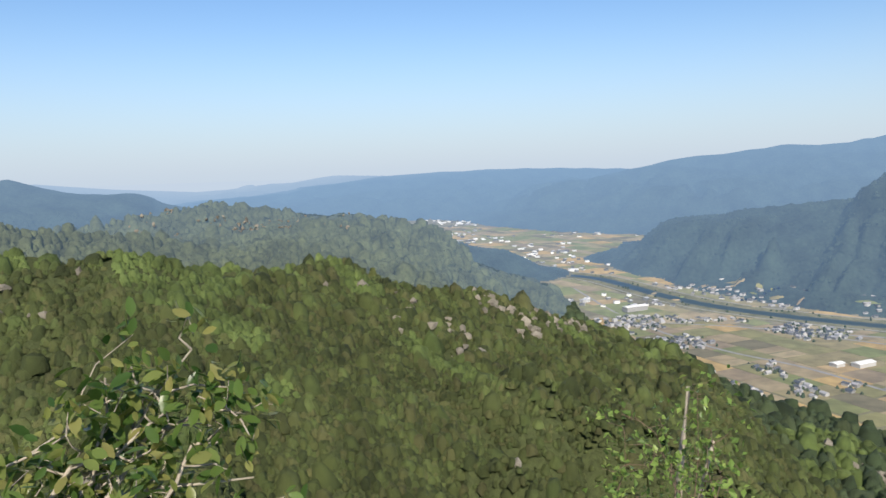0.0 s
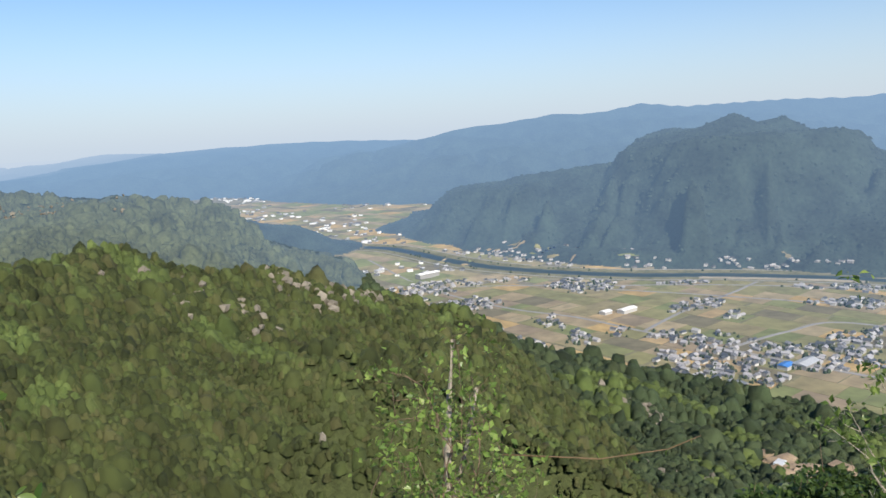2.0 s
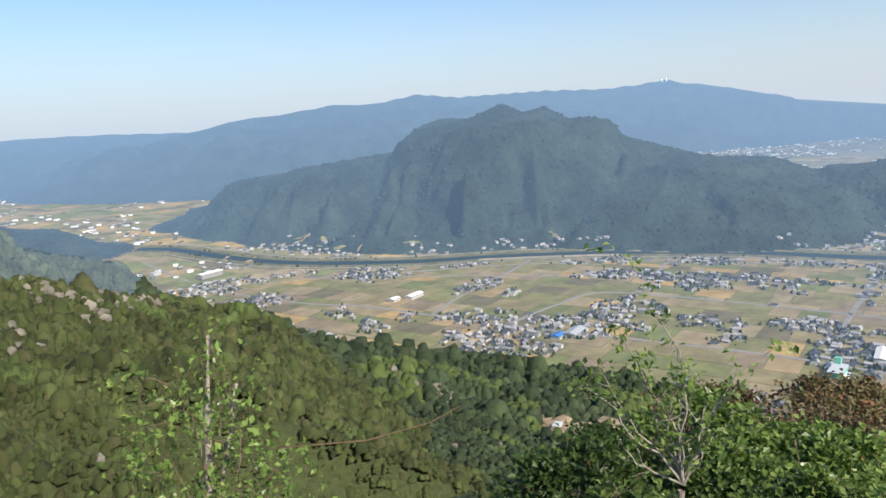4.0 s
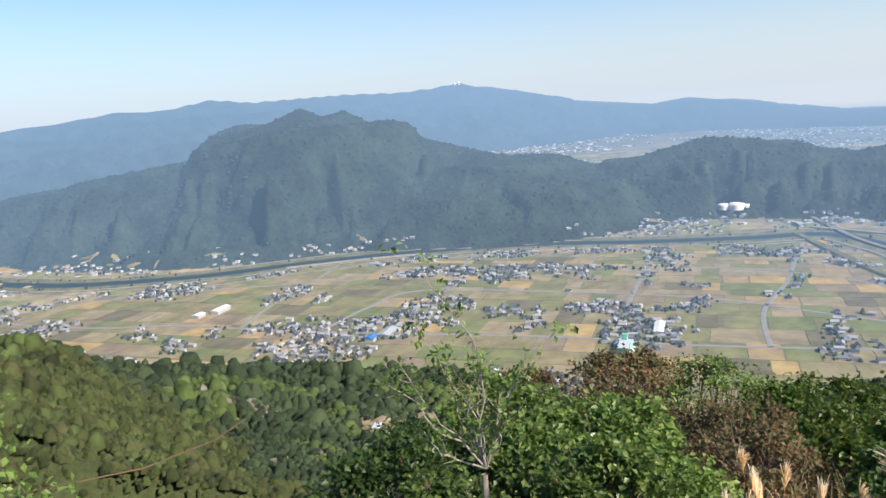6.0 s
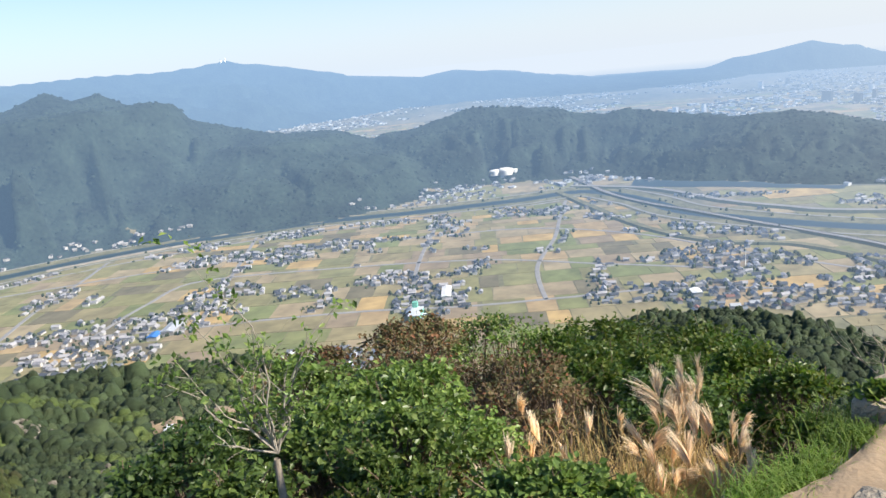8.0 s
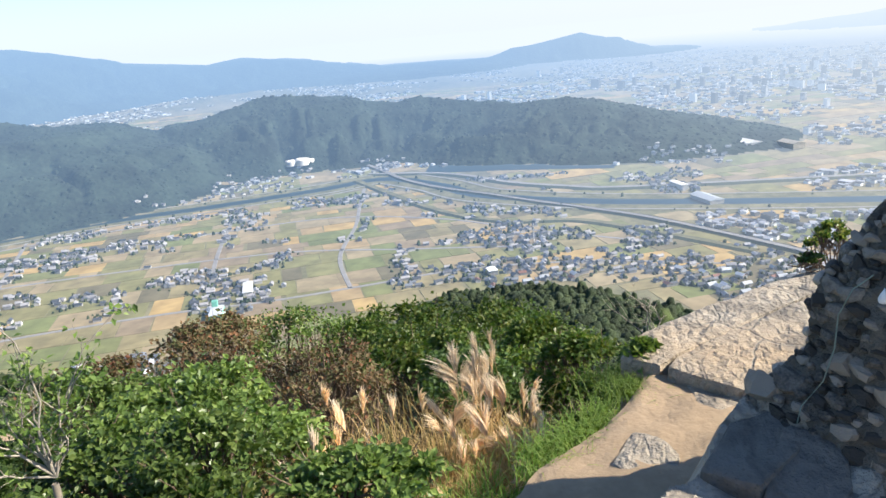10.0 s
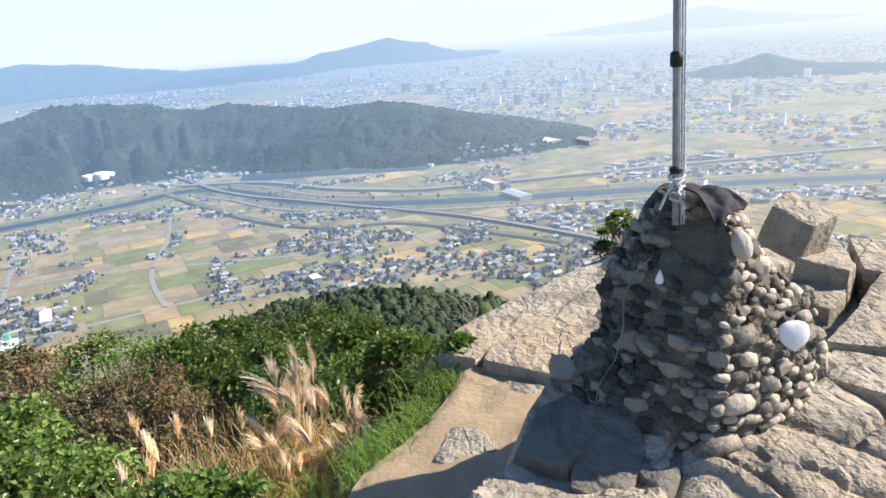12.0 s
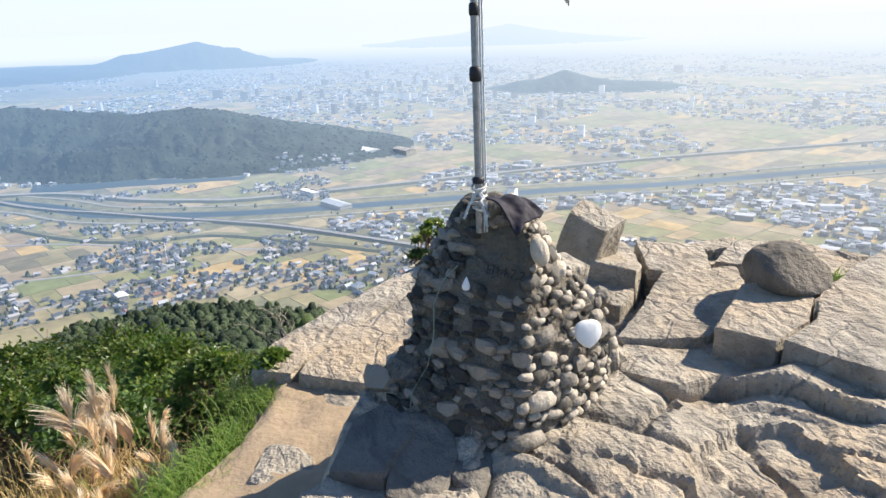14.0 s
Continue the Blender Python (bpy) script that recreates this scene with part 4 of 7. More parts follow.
def works():
    # green-clad mill with a square tower
    x, y = polar(60.0, 1185)
    bm = bmesh.new()
    box(bm, 0, 0, 0, 44, 20, 11, 0, 0.3)
    g = set_piece("mill", bm, M_GREEN_STEEL, "pale green metal-clad mill beside a road", "building")
    for nm, args, m in (("tower", (20, 4, 0, 9, 9, 21), M_GREEN_STEEL), ("roof", (-2, 0, 11, 46, 21, 1.0), M_TIN), ("loading_bay", (-6, -12, 0, 26, 8, 5), M_WHITE_PAINT)):
        bm = bmesh.new()
        box(bm, *args, 0, 0.2)
        set_piece(nm, bm, m, parent=g)
    g.matrix_world = pose(x, y, VALLEY + 0.4, 0, 0, 20)
    # long sheds
    for az, r, sx, sy, sz, m, lab in ((40.0, 1310, 26, 18, 7, M_BLUE_ROOF, "workshop with a bright blue roof"), (41.3, 1330, 48, 24, 8, M_TIN, "long grey warehouse among the houses"), (28.8, 1660, 46, 20, 8, M_WHITE_PAINT, "white factory hall beside the fields"),
                                      (27.2, 1640, 24, 18, 7, M_WHITE_PAINT, "low white hall beside the fields"), (13.5, 2130, 70, 24, 13, M_WHITE_PAINT, "long white school building by the river"), (62.6, 1290, 60, 16, 7, M_WHITE_PAINT, "long white-roofed hall along a road"),
                                      (96.5, 1830, 60, 16, 12, M_WHITE_PAINT, "white apartment block on the plain"), (98.5, 1700, 80, 34, 9, M_TIN, "wide white-roofed hall on the plain"), (82.0, 1225, 22, 15, 8, M_WHITE_PAINT, "white domed shed at the wood's edge"),
                                      (101, 2420, 95, 50, 10, M_WHITE_PAINT, "pale block of works on the plain"), (104, 2350, 70, 40, 16, M_CONCRETE, "concrete works building on the plain")):
        x, y = polar(az, r)
        bm = bmesh.new()
        box(bm, 0, 0, 0, sx, sy, sz, 0, 0.25)
        h = set_piece("hall", bm, M_WALL if m is not M_CONCRETE else M_CONCRETE, lab, "building")
        bm = bmesh.new()
        v = [bm.verts.new(c) for c in ((-sx / 2 - 1, -sy / 2 - 1, sz), (sx / 2 + 1, -sy / 2 - 1, sz), (sx / 2 + 1, 0, sz + sy * 0.14), (-sx / 2 - 1, 0, sz + sy * 0.14), (sx / 2 + 1, sy / 2 + 1, sz), (-sx / 2 - 1, sy / 2 + 1, sz))]
        for q in ((0, 1, 2, 3), (3, 2, 4, 5), (0, 5, 4, 1), (0, 3, 5), (1, 4, 2)):
            bm.faces.new([v[i] for i in q])
        set_piece("roof", bm, m, parent=h)
        a = squeeze(*[np.array([c]) for c in (x, y, VALLEY + 0.4)])
        k = a[0][0] / x
        h.matrix_world = pose(a[0][0], a[1][0], a[2][0], 0, 0, 24) @ Matrix.Diagonal((k, k, k, 1))
    # the round white halls on the hill's foot
    reach = np.arange(2250, 2700, 10.0)
    hx, hy = polar(np.full(len(reach), 68.1), reach)
    k = int(np.argmax(land(hx, hy) > VALLEY + 24))
    x, y = hx[k], hy[k]
    z = float(land(hx, hy)[k])
    a = squeeze(*[np.array([c]) for c in (x, y, z + 4)])
    for dx, rr, hh in ((0, 24, 12), (-34, 18, 9), (26, 12, 8)):
        v, f = tube_arrays([(0, 0, -9), (0, 0, hh * 0.55), (0, 0, hh * 0.8), (0, 0, hh)], [rr, rr, rr * 0.85, 0.2], 28)
        ob = new("round_hall", mesh_from("round_hall", v, f, M_WHITE_PAINT, smooth=False))
        ob.matrix_world = pose(a[0][0] + dx * 0.37, a[1][0] - dx * 0.93, a[2][0])
        tagged(ob, "round white hall at the foot of a wooded hill", "building", "round halls")
    # quarry bench in the woods
    x, y = polar(40.6, 790)
    z = float(land(np.array([x]), np.array([y]))[0])
    rng = np.random.default_rng(2)
    v, f = rock_lump(rng, 26, rng.uniform(5, 12, 26))
    v = v * np.array([1.3, 1.3, 0.55]) + np.stack([x + rng.normal(0, 15, 26), y + rng.normal(0, 13, 26), z + 2 + rng.uniform(-1, 5, 26)], -1)[:, None]
    tagged(new("quarry", mesh_from("quarry", v.reshape(-1, 3), f.reshape(-1, 3), M_CUT)), "open tan quarry face cut into the wooded slope", "quarry", kind="structure")
    bm = bmesh.new()
    box(bm, x - 12, y + 4, z + 4, 14, 9, 6, 30, 0.2)
    set_piece("quarry_shed", bm, M_TIN, "small pale shed at the quarry", "building")
    # concrete dam and cut ground below the spur
    x, y = polar(13.5, 1640)
    bm = bmesh.new()
    box(bm, 0, 0, 0, 9, 7, 27, 0, 0.4)
    d = set_piece("check_dam", bm, M_CONCRETE, "grey concrete dam wall above cut earth", "dam")
    bm = bmesh.new()
    box(bm, -52, 6, 4, 100, 4, 12, 6, 0.3)
    set_piece("dam_wall", bm, M_CONCRETE, parent=d)
    d.matrix_world = pose(x, y, VALLEY + 0.3, 0, 0, -10)
    x, y = polar(11.8, 1630)
    bm = bmesh.new()
    box(bm, x, y, VALLEY - 1, 110, 46, 12, -8, 3)
    set_piece("cut_earth", bm, M_CUT, "bare reddish cut earth at the wood's edge", "earthwork", kind="structure")
    # solar field at the mountain's foot
    top = new("solar_field")
    tagged(top, "rows of dark blue solar panels on a cleared slope", "solar panels")
    for q in range(9):
        x, y = polar(21 + 0.3 * q, 2330 + 8 * q)
        z = float(land(np.array([x]), np.array([y]))[0])
        bm = bmesh.new()
        box(bm, x, y, z + 2.5, 8, 24, 1.0, -20)
        set_piece("panel_row", bm, M_PANEL, parent=top, far=True)
    # masts
    for az, r, zt, hgt in ((48.3, 8330, None, 38), (48.0, 8330, None, 26), (85.5, 1385, VALLEY, 42), (14.2, 1640, VALLEY, 30)):
        x, y = polar(az, r)
        z = float(land(np.array([x]), np.array([y]))[0])
        rr = 8.0 if r > 5000 else 0.9
        v, f = tube_arrays([(x, y, z - 10), (x, y, z + hgt * 0.6), (x, y, z + hgt)], [rr, rr * 0.7, rr * 0.3], 6)
        v = np.stack(squeeze(*v.T), -1)
        tagged(new("mast", mesh_from("mast", v, f, M_WHITE_PAINT)), "pale steel mast standing over the land", "mast")




# ---- the summit: tools for rock, stems and leaves ----
def link_mesh(name, me, parent=None, label=""):
    ob = new(name, me)
    if parent is not None:
        ob.parent = parent
        ob.matrix_parent_inverse = parent.matrix_world.inverted()
    if label:
        ob["label"] = label
    return ob


def part(name, bm, material, parent, label="", smooth=False):
    me = bpy.data.meshes.new(name)
    bm.to_mesh(me)
    bm.free()
    me.materials.append(material)
    for p in me.polygons:
        p.use_smooth = smooth
    return link_mesh(name, me, parent, label)


def thing(name, at, label, category, group=""):
    ob = new(name)
    ob.empty_display_size = 0.1
    ob.matrix_world = Matrix.Translation(at)
    return tagged(ob, label, category, group)


def rough_up(bm, amount, scale, seed):
    bm.normal_update()
    off = Vector((seed * 3.7, seed * 1.9, seed * 5.1))
    for v in bm.verts:
        p = v.co + off
        d = noise.fractal(p * scale, 1.0, 2.0, 4) * amount + noise.noise(p * scale * 0.3) * amount * 0.8
        v.co += v.normal * d


def slab(name, poly, z, thick, material, label, seed, tilt=(0, 0), bevel=0.018, amount=0.016, category="rock", cuts=2):
    """A broken slab: a plan outline with its top at z (and a tilt), given depth, worn edges and relief."""
    bm = bmesh.new()
    cx, cy = sum(p[0] for p in poly) / len(poly), sum(p[1] for p in poly) / len(poly)
    vs = [bm.verts.new((x, y, z + tilt[0] * (x - cx) + tilt[1] * (y - cy))) for x, y in poly]
    f = bm.faces.new(vs)
    f.normal_update()
    if f.normal.z < 0:
        f.normal_flip()
    ext = bmesh.ops.extrude_face_region(bm, geom=[f])
    low = [v for v in ext["geom"] if isinstance(v, bmesh.types.BMVert)]
    for v in low:
        v.co.z -= thick
        v.co.x += (v.co.x - cx) * 0.06
        v.co.y += (v.co.y - cy) * 0.06
    bmesh.ops.recalc_face_normals(bm, faces=bm.faces)
    bmesh.ops.bevel(bm, geom=list(bm.edges), offset=bevel, segments=2, affect="EDGES", profile=0.6)
    bmesh.ops.triangulate(bm, faces=bm.faces)
    for _ in range(cuts):
        long = [e for e in bm.edges if e.calc_length() > 0.07]
        if len(bm.faces) < 9000 and long:
            bmesh.ops.subdivide_edges(bm, edges=long, cuts=1)
            bmesh.ops.triangulate(bm, faces=[q for q in bm.faces if len(q.verts) > 3])
    for _ in range(3):
        long = [e for e in bm.edges if e.calc_length() > 0.12]
        if not long:
            break
        bmesh.ops.subdivide_edges(bm, edges=long, cuts=1)
        bmesh.ops.triangulate(bm, faces=[q for q in bm.faces if len(q.verts) > 3])
    rough_up(bm, amount, 4.5, seed)
    ob = part(name, bm, material, None, "", True)
    ob.data.set_sharp_from_angle(angle=radians(32))
    return tagged(ob, label, category)


def boulder(name, at, size, turn, material, label, seed, flat=0.75):
    bm = bmesh.new()
    bmesh.ops.create_icosphere(bm, subdivisions=4, radius=1)
    rng = random.Random(seed)
    for _ in range(9):           # broken faces
        n = Vector((rng.uniform(-1, 1), rng.uniform(-1, 1), rng.uniform(-0.6, 1))).normalized()
        d = rng.uniform(flat - 0.12, flat + 0.15)
        for v in bm.verts:
            h = v.co.dot(n)
            if h > d:
                v.co -= n * (h - d) * 0.92
    rough_up(bm, 0.05, 2.2, seed)
    bmesh.ops.transform(bm, matrix=Matrix.Translation(at) @ pose(0, 0, 0, *turn) @ Matrix.Diagonal((*size, 1)), verts=bm.verts)
    ob = part(name, bm, material, None, "", True)
    return tagged(ob, label, "rock")


def tube_arrays(points, radii, sides=6):
    P = np.asarray(points, float)
    R = np.asarray(radii, float)
    d = np.gradient(P, axis=0)
    d /= np.linalg.norm(d, axis=1)[:, None] + 1e-9
    ref = np.where(np.abs(d[:, 2:3]) > 0.9, np.array([[1.0, 0, 0]]), np.array([[0, 0, 1.0]]))
    a = np.cross(d, ref)
    a /= np.linalg.norm(a, axis=1)[:, None] + 1e-9
    b = np.cross(d, a)
    t = np.arange(sides) / sides * 2 * np.pi
    v = P[:, None] + R[:, None, None] * (np.cos(t)[None, :, None] * a[:, None] + np.sin(t)[None, :, None] * b[:, None])
    i, j = np.meshgrid(np.arange(len(P) - 1), np.arange(sides), indexing="ij")
    jn = (j + 1) % sides
    f = np.stack([i * sides + j, i * sides + jn, (i + 1) * sides + jn, (i + 1) * sides + j], -1).reshape(-1, 4)
    return v.reshape(-1, 3), f


def join_arrays(items):
    V, F, n = [], [], 0
    for v, f in items:
        V.append(v)
        F.append(f + n)
        n += len(v)
    return np.concatenate(V), np.concatenate(F)


def leaf_arrays(base, way, size, width, rng, fold=0.25, oval=False):
    """Folded pointed leaves: base, two sides, tip, two faces each; oval ones have more outline."""
    n = len(base)
    way = way / (np.linalg.norm(way, axis=1)[:, None] + 1e-9)
    side = np.cross(way, rng.normal(0, 1, (n, 3)) * 0.6 + np.array([0, 0, 1.0]))
    side /= np.linalg.norm(side, axis=1)[:, None] + 1e-9
    up = np.cross(side, way)
    L, W = size[:, None], size[:, None] * width
    mid = base + way * L * 0.45
    if oval:
        e = np.array([[0, 0, 0], [0.25, 0.8, 0.5], [0.55, 1, 0.6], [0.85, 0.6, 0.2], [1, 0, -0.3], [0.85, -0.6, 0.2], [0.55, -1, 0.6], [0.25, -0.8, 0.5], [0.5, 0, 0.05]])
        v = base[:, None] + way[:, None] * (L * e[:, 0])[..., None] + side[:, None] * (W * e[:, 1])[..., None] + up[:, None] * (W * fold * 1.6 * e[:, 2])[..., None]
        ring = np.array([(8, k, (k + 1) % 8) for k in range(8)])
        return v.reshape(-1, 3), ((np.arange(n) * 9)[:, None, None] + ring[None]).reshape(-1, 3)
    v = np.stack([base, mid + side * W + up * W * fold, base + way * L - up * L * 0.12, mid - side * W + up * W * fold], 1)
    f = (np.arange(n) * 4)[:, None, None] + np.array([(0, 1, 2), (0, 2, 3)])[None]
    return v.reshape(-1, 3), f.reshape(-1, 3)


def leaf_mat(name, colours, gloss=0.35, through=0.3):
    m = foliage_mat(name, colours, 3.0, 0.002, gloss)
    nt = m.node_tree
    N, L = nt.nodes, nt.links
    b, out = N["Principled BSDF"], N["Material Output"]
    tr = N.new("ShaderNodeBsdfTranslucent")
    src = b.inputs["Base Color"].links[0].from_socket
    mul = N.new("ShaderNodeVectorMath")
    mul.operation = "MULTIPLY"
    mul.inputs[1].default_value = (1.5, 1.6, 0.8) if colours[0][1] > colours[0][0] else (1.25, 1.15, 0.9)
    L.new(src, mul.inputs[0])
    L.new(mul.outputs[0], tr.inputs["Color"])
    mx = N.new("ShaderNodeMixShader")
    mx.inputs[0].default_value = through
    L.new(b.outputs[0], mx.inputs[1])
    L.new(tr.outputs[0], mx.inputs[2])
    L.new(mx.outputs[0], out.inputs["Surface"])
    return m


def rock_mat(name, pale, dark, scale=1.4, bump=0.05):
    """Weathered granite: mottling, grains, dark lichen stains and fine cracks."""
    m = mat(name, pale, 0.88, scale, 0.72, 1.18, bump=0, spec=0.25)
    nt = m.node_tree
    N, L = nt.nodes, nt.links
    b = N["Principled BSDF"]
    col = b.inputs["Base Color"].links[0].from_socket
    geo = N.new("ShaderNodeNewGeometry")

    def tex(sc, detail, lo, hi, src="ShaderNodeTexNoise"):
        n = N.new(src)
        n.inputs["Scale"].default_value, n.inputs["Detail"].default_value = sc, detail
        L.new(geo.outputs["Position"], n.inputs["Vector"])
        r = N.new("ShaderNodeMapRange")
        r.inputs["From Min"].default_value, r.inputs["From Max"].default_value = lo, hi
        L.new(n.outputs[0], r.inputs["Value"])
        return n, r.outputs[0]

    def blend(fac, a, colour):
        mx = N.new("ShaderNodeMix")
        mx.data_type = "RGBA"
        L.new(fac, mx.inputs["Factor"])
        L.new(a, mx.inputs["A"])
        mx.inputs["B"].default_value = (*colour, 1)
        return mx.outputs["Result"]

    _, stain = tex(3.1, 9, 0.50, 0.66)
    _, speck = tex(55, 3, 0.60, 0.70)
    _, warm = tex(0.9, 4, 0.45, 0.75)
    col = blend(warm, col, tuple(c * k for c, k in zip(pale, (1.12, 0.98, 0.82))))
    half = N.new("ShaderNodeMath")
    half.operation = "MULTIPLY"
    half.inputs[1].default_value = 0.65
    L.new(stain, half.inputs[0])
    col = blend(half.outputs[0], col, dark)
    h2 = N.new("ShaderNodeMath")
    h2.operation = "MULTIPLY"
    h2.inputs[1].default_value = 0.5
    L.new(speck, h2.inputs[0])
    col = blend(h2.outputs[0], col, tuple(c * 0.35 for c in pale))
    L.new(col, b.inputs["Base Color"])
    n3, _ = tex(13, 10, 0, 1)
    n5, _ = tex(2.5, 5, 0, 1)
    n4, _ = tex(70, 4, 0, 1)
    turn = N.new("ShaderNodeMapping")
    turn.inputs["Rotation"].default_value = (0.2, 0.1, 0.65)
    turn.inputs["Scale"].default_value = (1.2, 7.0, 9.0)
    L.new(geo.outputs["Position"], turn.inputs["Vector"])
    vor = N.new("ShaderNodeTexNoise")
    vor.inputs["Scale"].default_value, vor.inputs["Detail"].default_value, vor.inputs["Distortion"].default_value = 1.3, 7, 0.6
    L.new(turn.outputs[0], vor.inputs["Vector"])
    cr = N.new("ShaderNodeMapRange")
    cr.inputs["From Min"].default_value, cr.inputs["From Max"].default_value = 0.40, 0.50
    L.new(vor.outputs[0], cr.inputs["Value"])
    s1 = N.new("ShaderNodeMath")
    s1.operation = "MULTIPLY_ADD"
    s1.inputs[1].default_value = 0.12
    s0 = N.new("ShaderNodeMath")
    s0.operation = "MULTIPLY"
    s0.inputs[1].default_value = 0.9
    L.new(n3.outputs[0], s0.inputs[0])
    L.new(n4.outputs[0], s1.inputs[0])
    L.new(s0.outputs[0], s1.inputs[2])
    s2 = N.new("ShaderNodeMath")
    s2.operation = "MULTIPLY_ADD"
    s2.inputs[1].default_value = 0.07
    L.new(cr.outputs[0], s2.inputs[0])
    L.new(s1.outputs[0], s2.inputs[2])
    # a few open joints
    shift = N.new("ShaderNodeVectorMath")
    shift.operation = "MULTIPLY_ADD"
    shift.inputs[1].default_value = (0.22, 0.22, 0.22)
    L.new(n5.outputs["Color"], shift.inputs[0])
    L.new(geo.outputs["Position"], shift.inputs[2])
    joint = N.new("ShaderNodeTexVoronoi")
    joint.feature, joint.inputs["Scale"].default_value = "DISTANCE_TO_EDGE", 0.9
    L.new(shift.outputs[0], joint.inputs["Vector"])
    jr = N.new("ShaderNodeMapRange")
    jr.inputs["From Min"].default_value, jr.inputs["From Max"].default_value = 0.001, 0.012
    L.new(joint.outputs["Distance"], jr.inputs["Value"])
    s3 = N.new("ShaderNodeMath")
    s3.operation = "MULTIPLY_ADD"
    s3.inputs[1].default_value = 0.10
    L.new(jr.outputs[0], s3.inputs[0])
    L.new(s2.outputs[0], s3.inputs[2])
    dirt = N.new("ShaderNodeMix")
    dirt.data_type = "RGBA"
    L.new(jr.outputs[0], dirt.inputs["Factor"])
    dirt.inputs["A"].default_value = (*[c * 0.5 + d * 0.5 for c, d in zip(pale, dark)], 1)
    L.new(col, dirt.inputs["B"])
    L.new(dirt.outputs["Result"], b.inputs["Base Color"])
    bp = N.new("ShaderNodeBump")
    bp.inputs["Strength"].default_value, bp.inputs["Distance"].default_value = 1.0, bump
    L.new(s3.outputs[0], bp.inputs["Height"])
    L.new(bp.outputs[0], b.inputs["Normal"])
    return m


M_ROCK = rock_mat("weathered_granite", (0.385, 0.335, 0.265), (0.15, 0.135, 0.115), 1.4, 0.085)
# grey granite, darkened to paint in the shade on the cairn's foot blocks
M_ROCK_GREY_SHADE = rock_mat("grey_shaded_granite", (0.165, 0.148, 0.125), (0.08, 0.075, 0.065))
M_MORTAR = rock_mat("old_mortar", (0.15, 0.135, 0.11), (0.06, 0.056, 0.047), 3.0, 0.10)
M_SOIL = mat("trodden_soil", (0.36, 0.265, 0.17), 0.95, 2.0, 0.75, 1.15, bump=0.012, bump_scale=28)
# lit and shaded tones of the cairn's stones, the light put into their colours
M_COBBLE_LIT = mat("cobbles_lit", (0.19, 0.17, 0.14), 0.8, 9.0, 0.55, 1.2, bump=0.016, bump_scale=34, obj_random=0.9, second=(0.39, 0.335, 0.265))
M_COBBLE_SHADE = mat("broken_stones_shade", (0.10, 0.09, 0.076), 0.85, 11.0, 0.5, 1.15, bump=0.012, bump_scale=40, obj_random=0.8, second=(0.23, 0.195, 0.155))
M_WHITE_STONE = mat("white_stone", (0.82, 0.80, 0.76), 0.5, 6.0, 0.92, 1.05, bump=0.002, bump_scale=40)
M_STEEL = mat("weathered_steel", (0.30, 0.28, 0.26), 0.45, 20.0, 0.6, 1.3, metal=0.7, spec=0.5)
M_TAPE = mat("black_tape", (0.025, 0.024, 0.026), 0.5, 30.0, 0.7, 1.3)
M_ROPE = mat("white_rope", (0.62, 0.60, 0.56), 0.9, 60.0, 0.8, 1.1, bump=0.003, bump_scale=250)
M_CLOTH = mat("dark_cloth", (0.022, 0.018, 0.025), 0.75, 12.0, 0.6, 1.5, bump=0.004, bump_scale=30)
M_FLAG = mat("white_flag_cloth", (0.75, 0.74, 0.72), 0.85, 8.0, 0.9, 1.05)
M_WIRE = mat("green_wire", (0.20, 0.25, 0.20), 0.5, 30.0, 0.8, 1.2)
M_INK = mat("black_paint", (0.03, 0.03, 0.03), 0.7, 60.0, 0.7, 1.3)
M_BARK = mat("grey_bark", (0.24, 0.20, 0.155), 0.9, 30.0, 0.6, 1.3, bump=0.003, bump_scale=120)
M_BARK_PALE = mat("bleached_wood", (0.36, 0.315, 0.255), 0.85, 40.0, 0.65, 1.15, bump=0.002, bump_scale=150)
M_TWIG = mat("brown_twigs", (0.17, 0.12, 0.085), 0.9, 20.0, 0.7, 1.3)
M_CANE = mat("red_cane", (0.17, 0.11, 0.06), 0.6, 30.0, 0.7, 1.3)
M_LEAF = leaf_mat("glossy_leaves", [(0.060, 0.094, 0.025), (0.092, 0.148, 0.036), (0.135, 0.20, 0.050), (0.20, 0.255, 0.070)], 0.32)
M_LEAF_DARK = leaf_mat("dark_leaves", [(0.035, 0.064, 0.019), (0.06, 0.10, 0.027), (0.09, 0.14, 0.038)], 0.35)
M_LEAF_BRIGHT = leaf_mat("bright_leaves", [(0.040, 0.078, 0.015), (0.066, 0.112, 0.022), (0.098, 0.142, 0.031), (0.15, 0.165, 0.045)], 0.38, 0.4)
M_LEAF_BROWN = leaf_mat("autumn_leaves", [(0.115, 0.088, 0.046), (0.14, 0.096, 0.046), (0.085, 0.105, 0.036), (0.155, 0.13, 0.068), (0.19, 0.075, 0.036)], 0.6)
M_LEAF_NEAR = leaf_mat("broad_leaves", [(0.030, 0.070, 0.018), (0.075, 0.13, 0.03), (0.13, 0.19, 0.05), (0.21, 0.23, 0.07), (0.25, 0.235, 0.085)], 0.28, 0.4)
M_STRAW = leaf_mat("dry_grass", [(0.38, 0.26, 0.12), (0.46, 0.33, 0.16), (0.30, 0.21, 0.09), (0.27, 0.25, 0.09)], 0.7, 0.35)
M_PLUME = leaf_mat("pampas_plumes", [(0.72, 0.60, 0.44), (0.80, 0.69, 0.54), (0.62, 0.49, 0.34)], 0.8, 0.35)
M_GRASS = leaf_mat("green_grass", [(0.10, 0.17, 0.03), (0.16, 0.24, 0.05), (0.22, 0.27, 0.07)], 0.5, 0.4)


works()


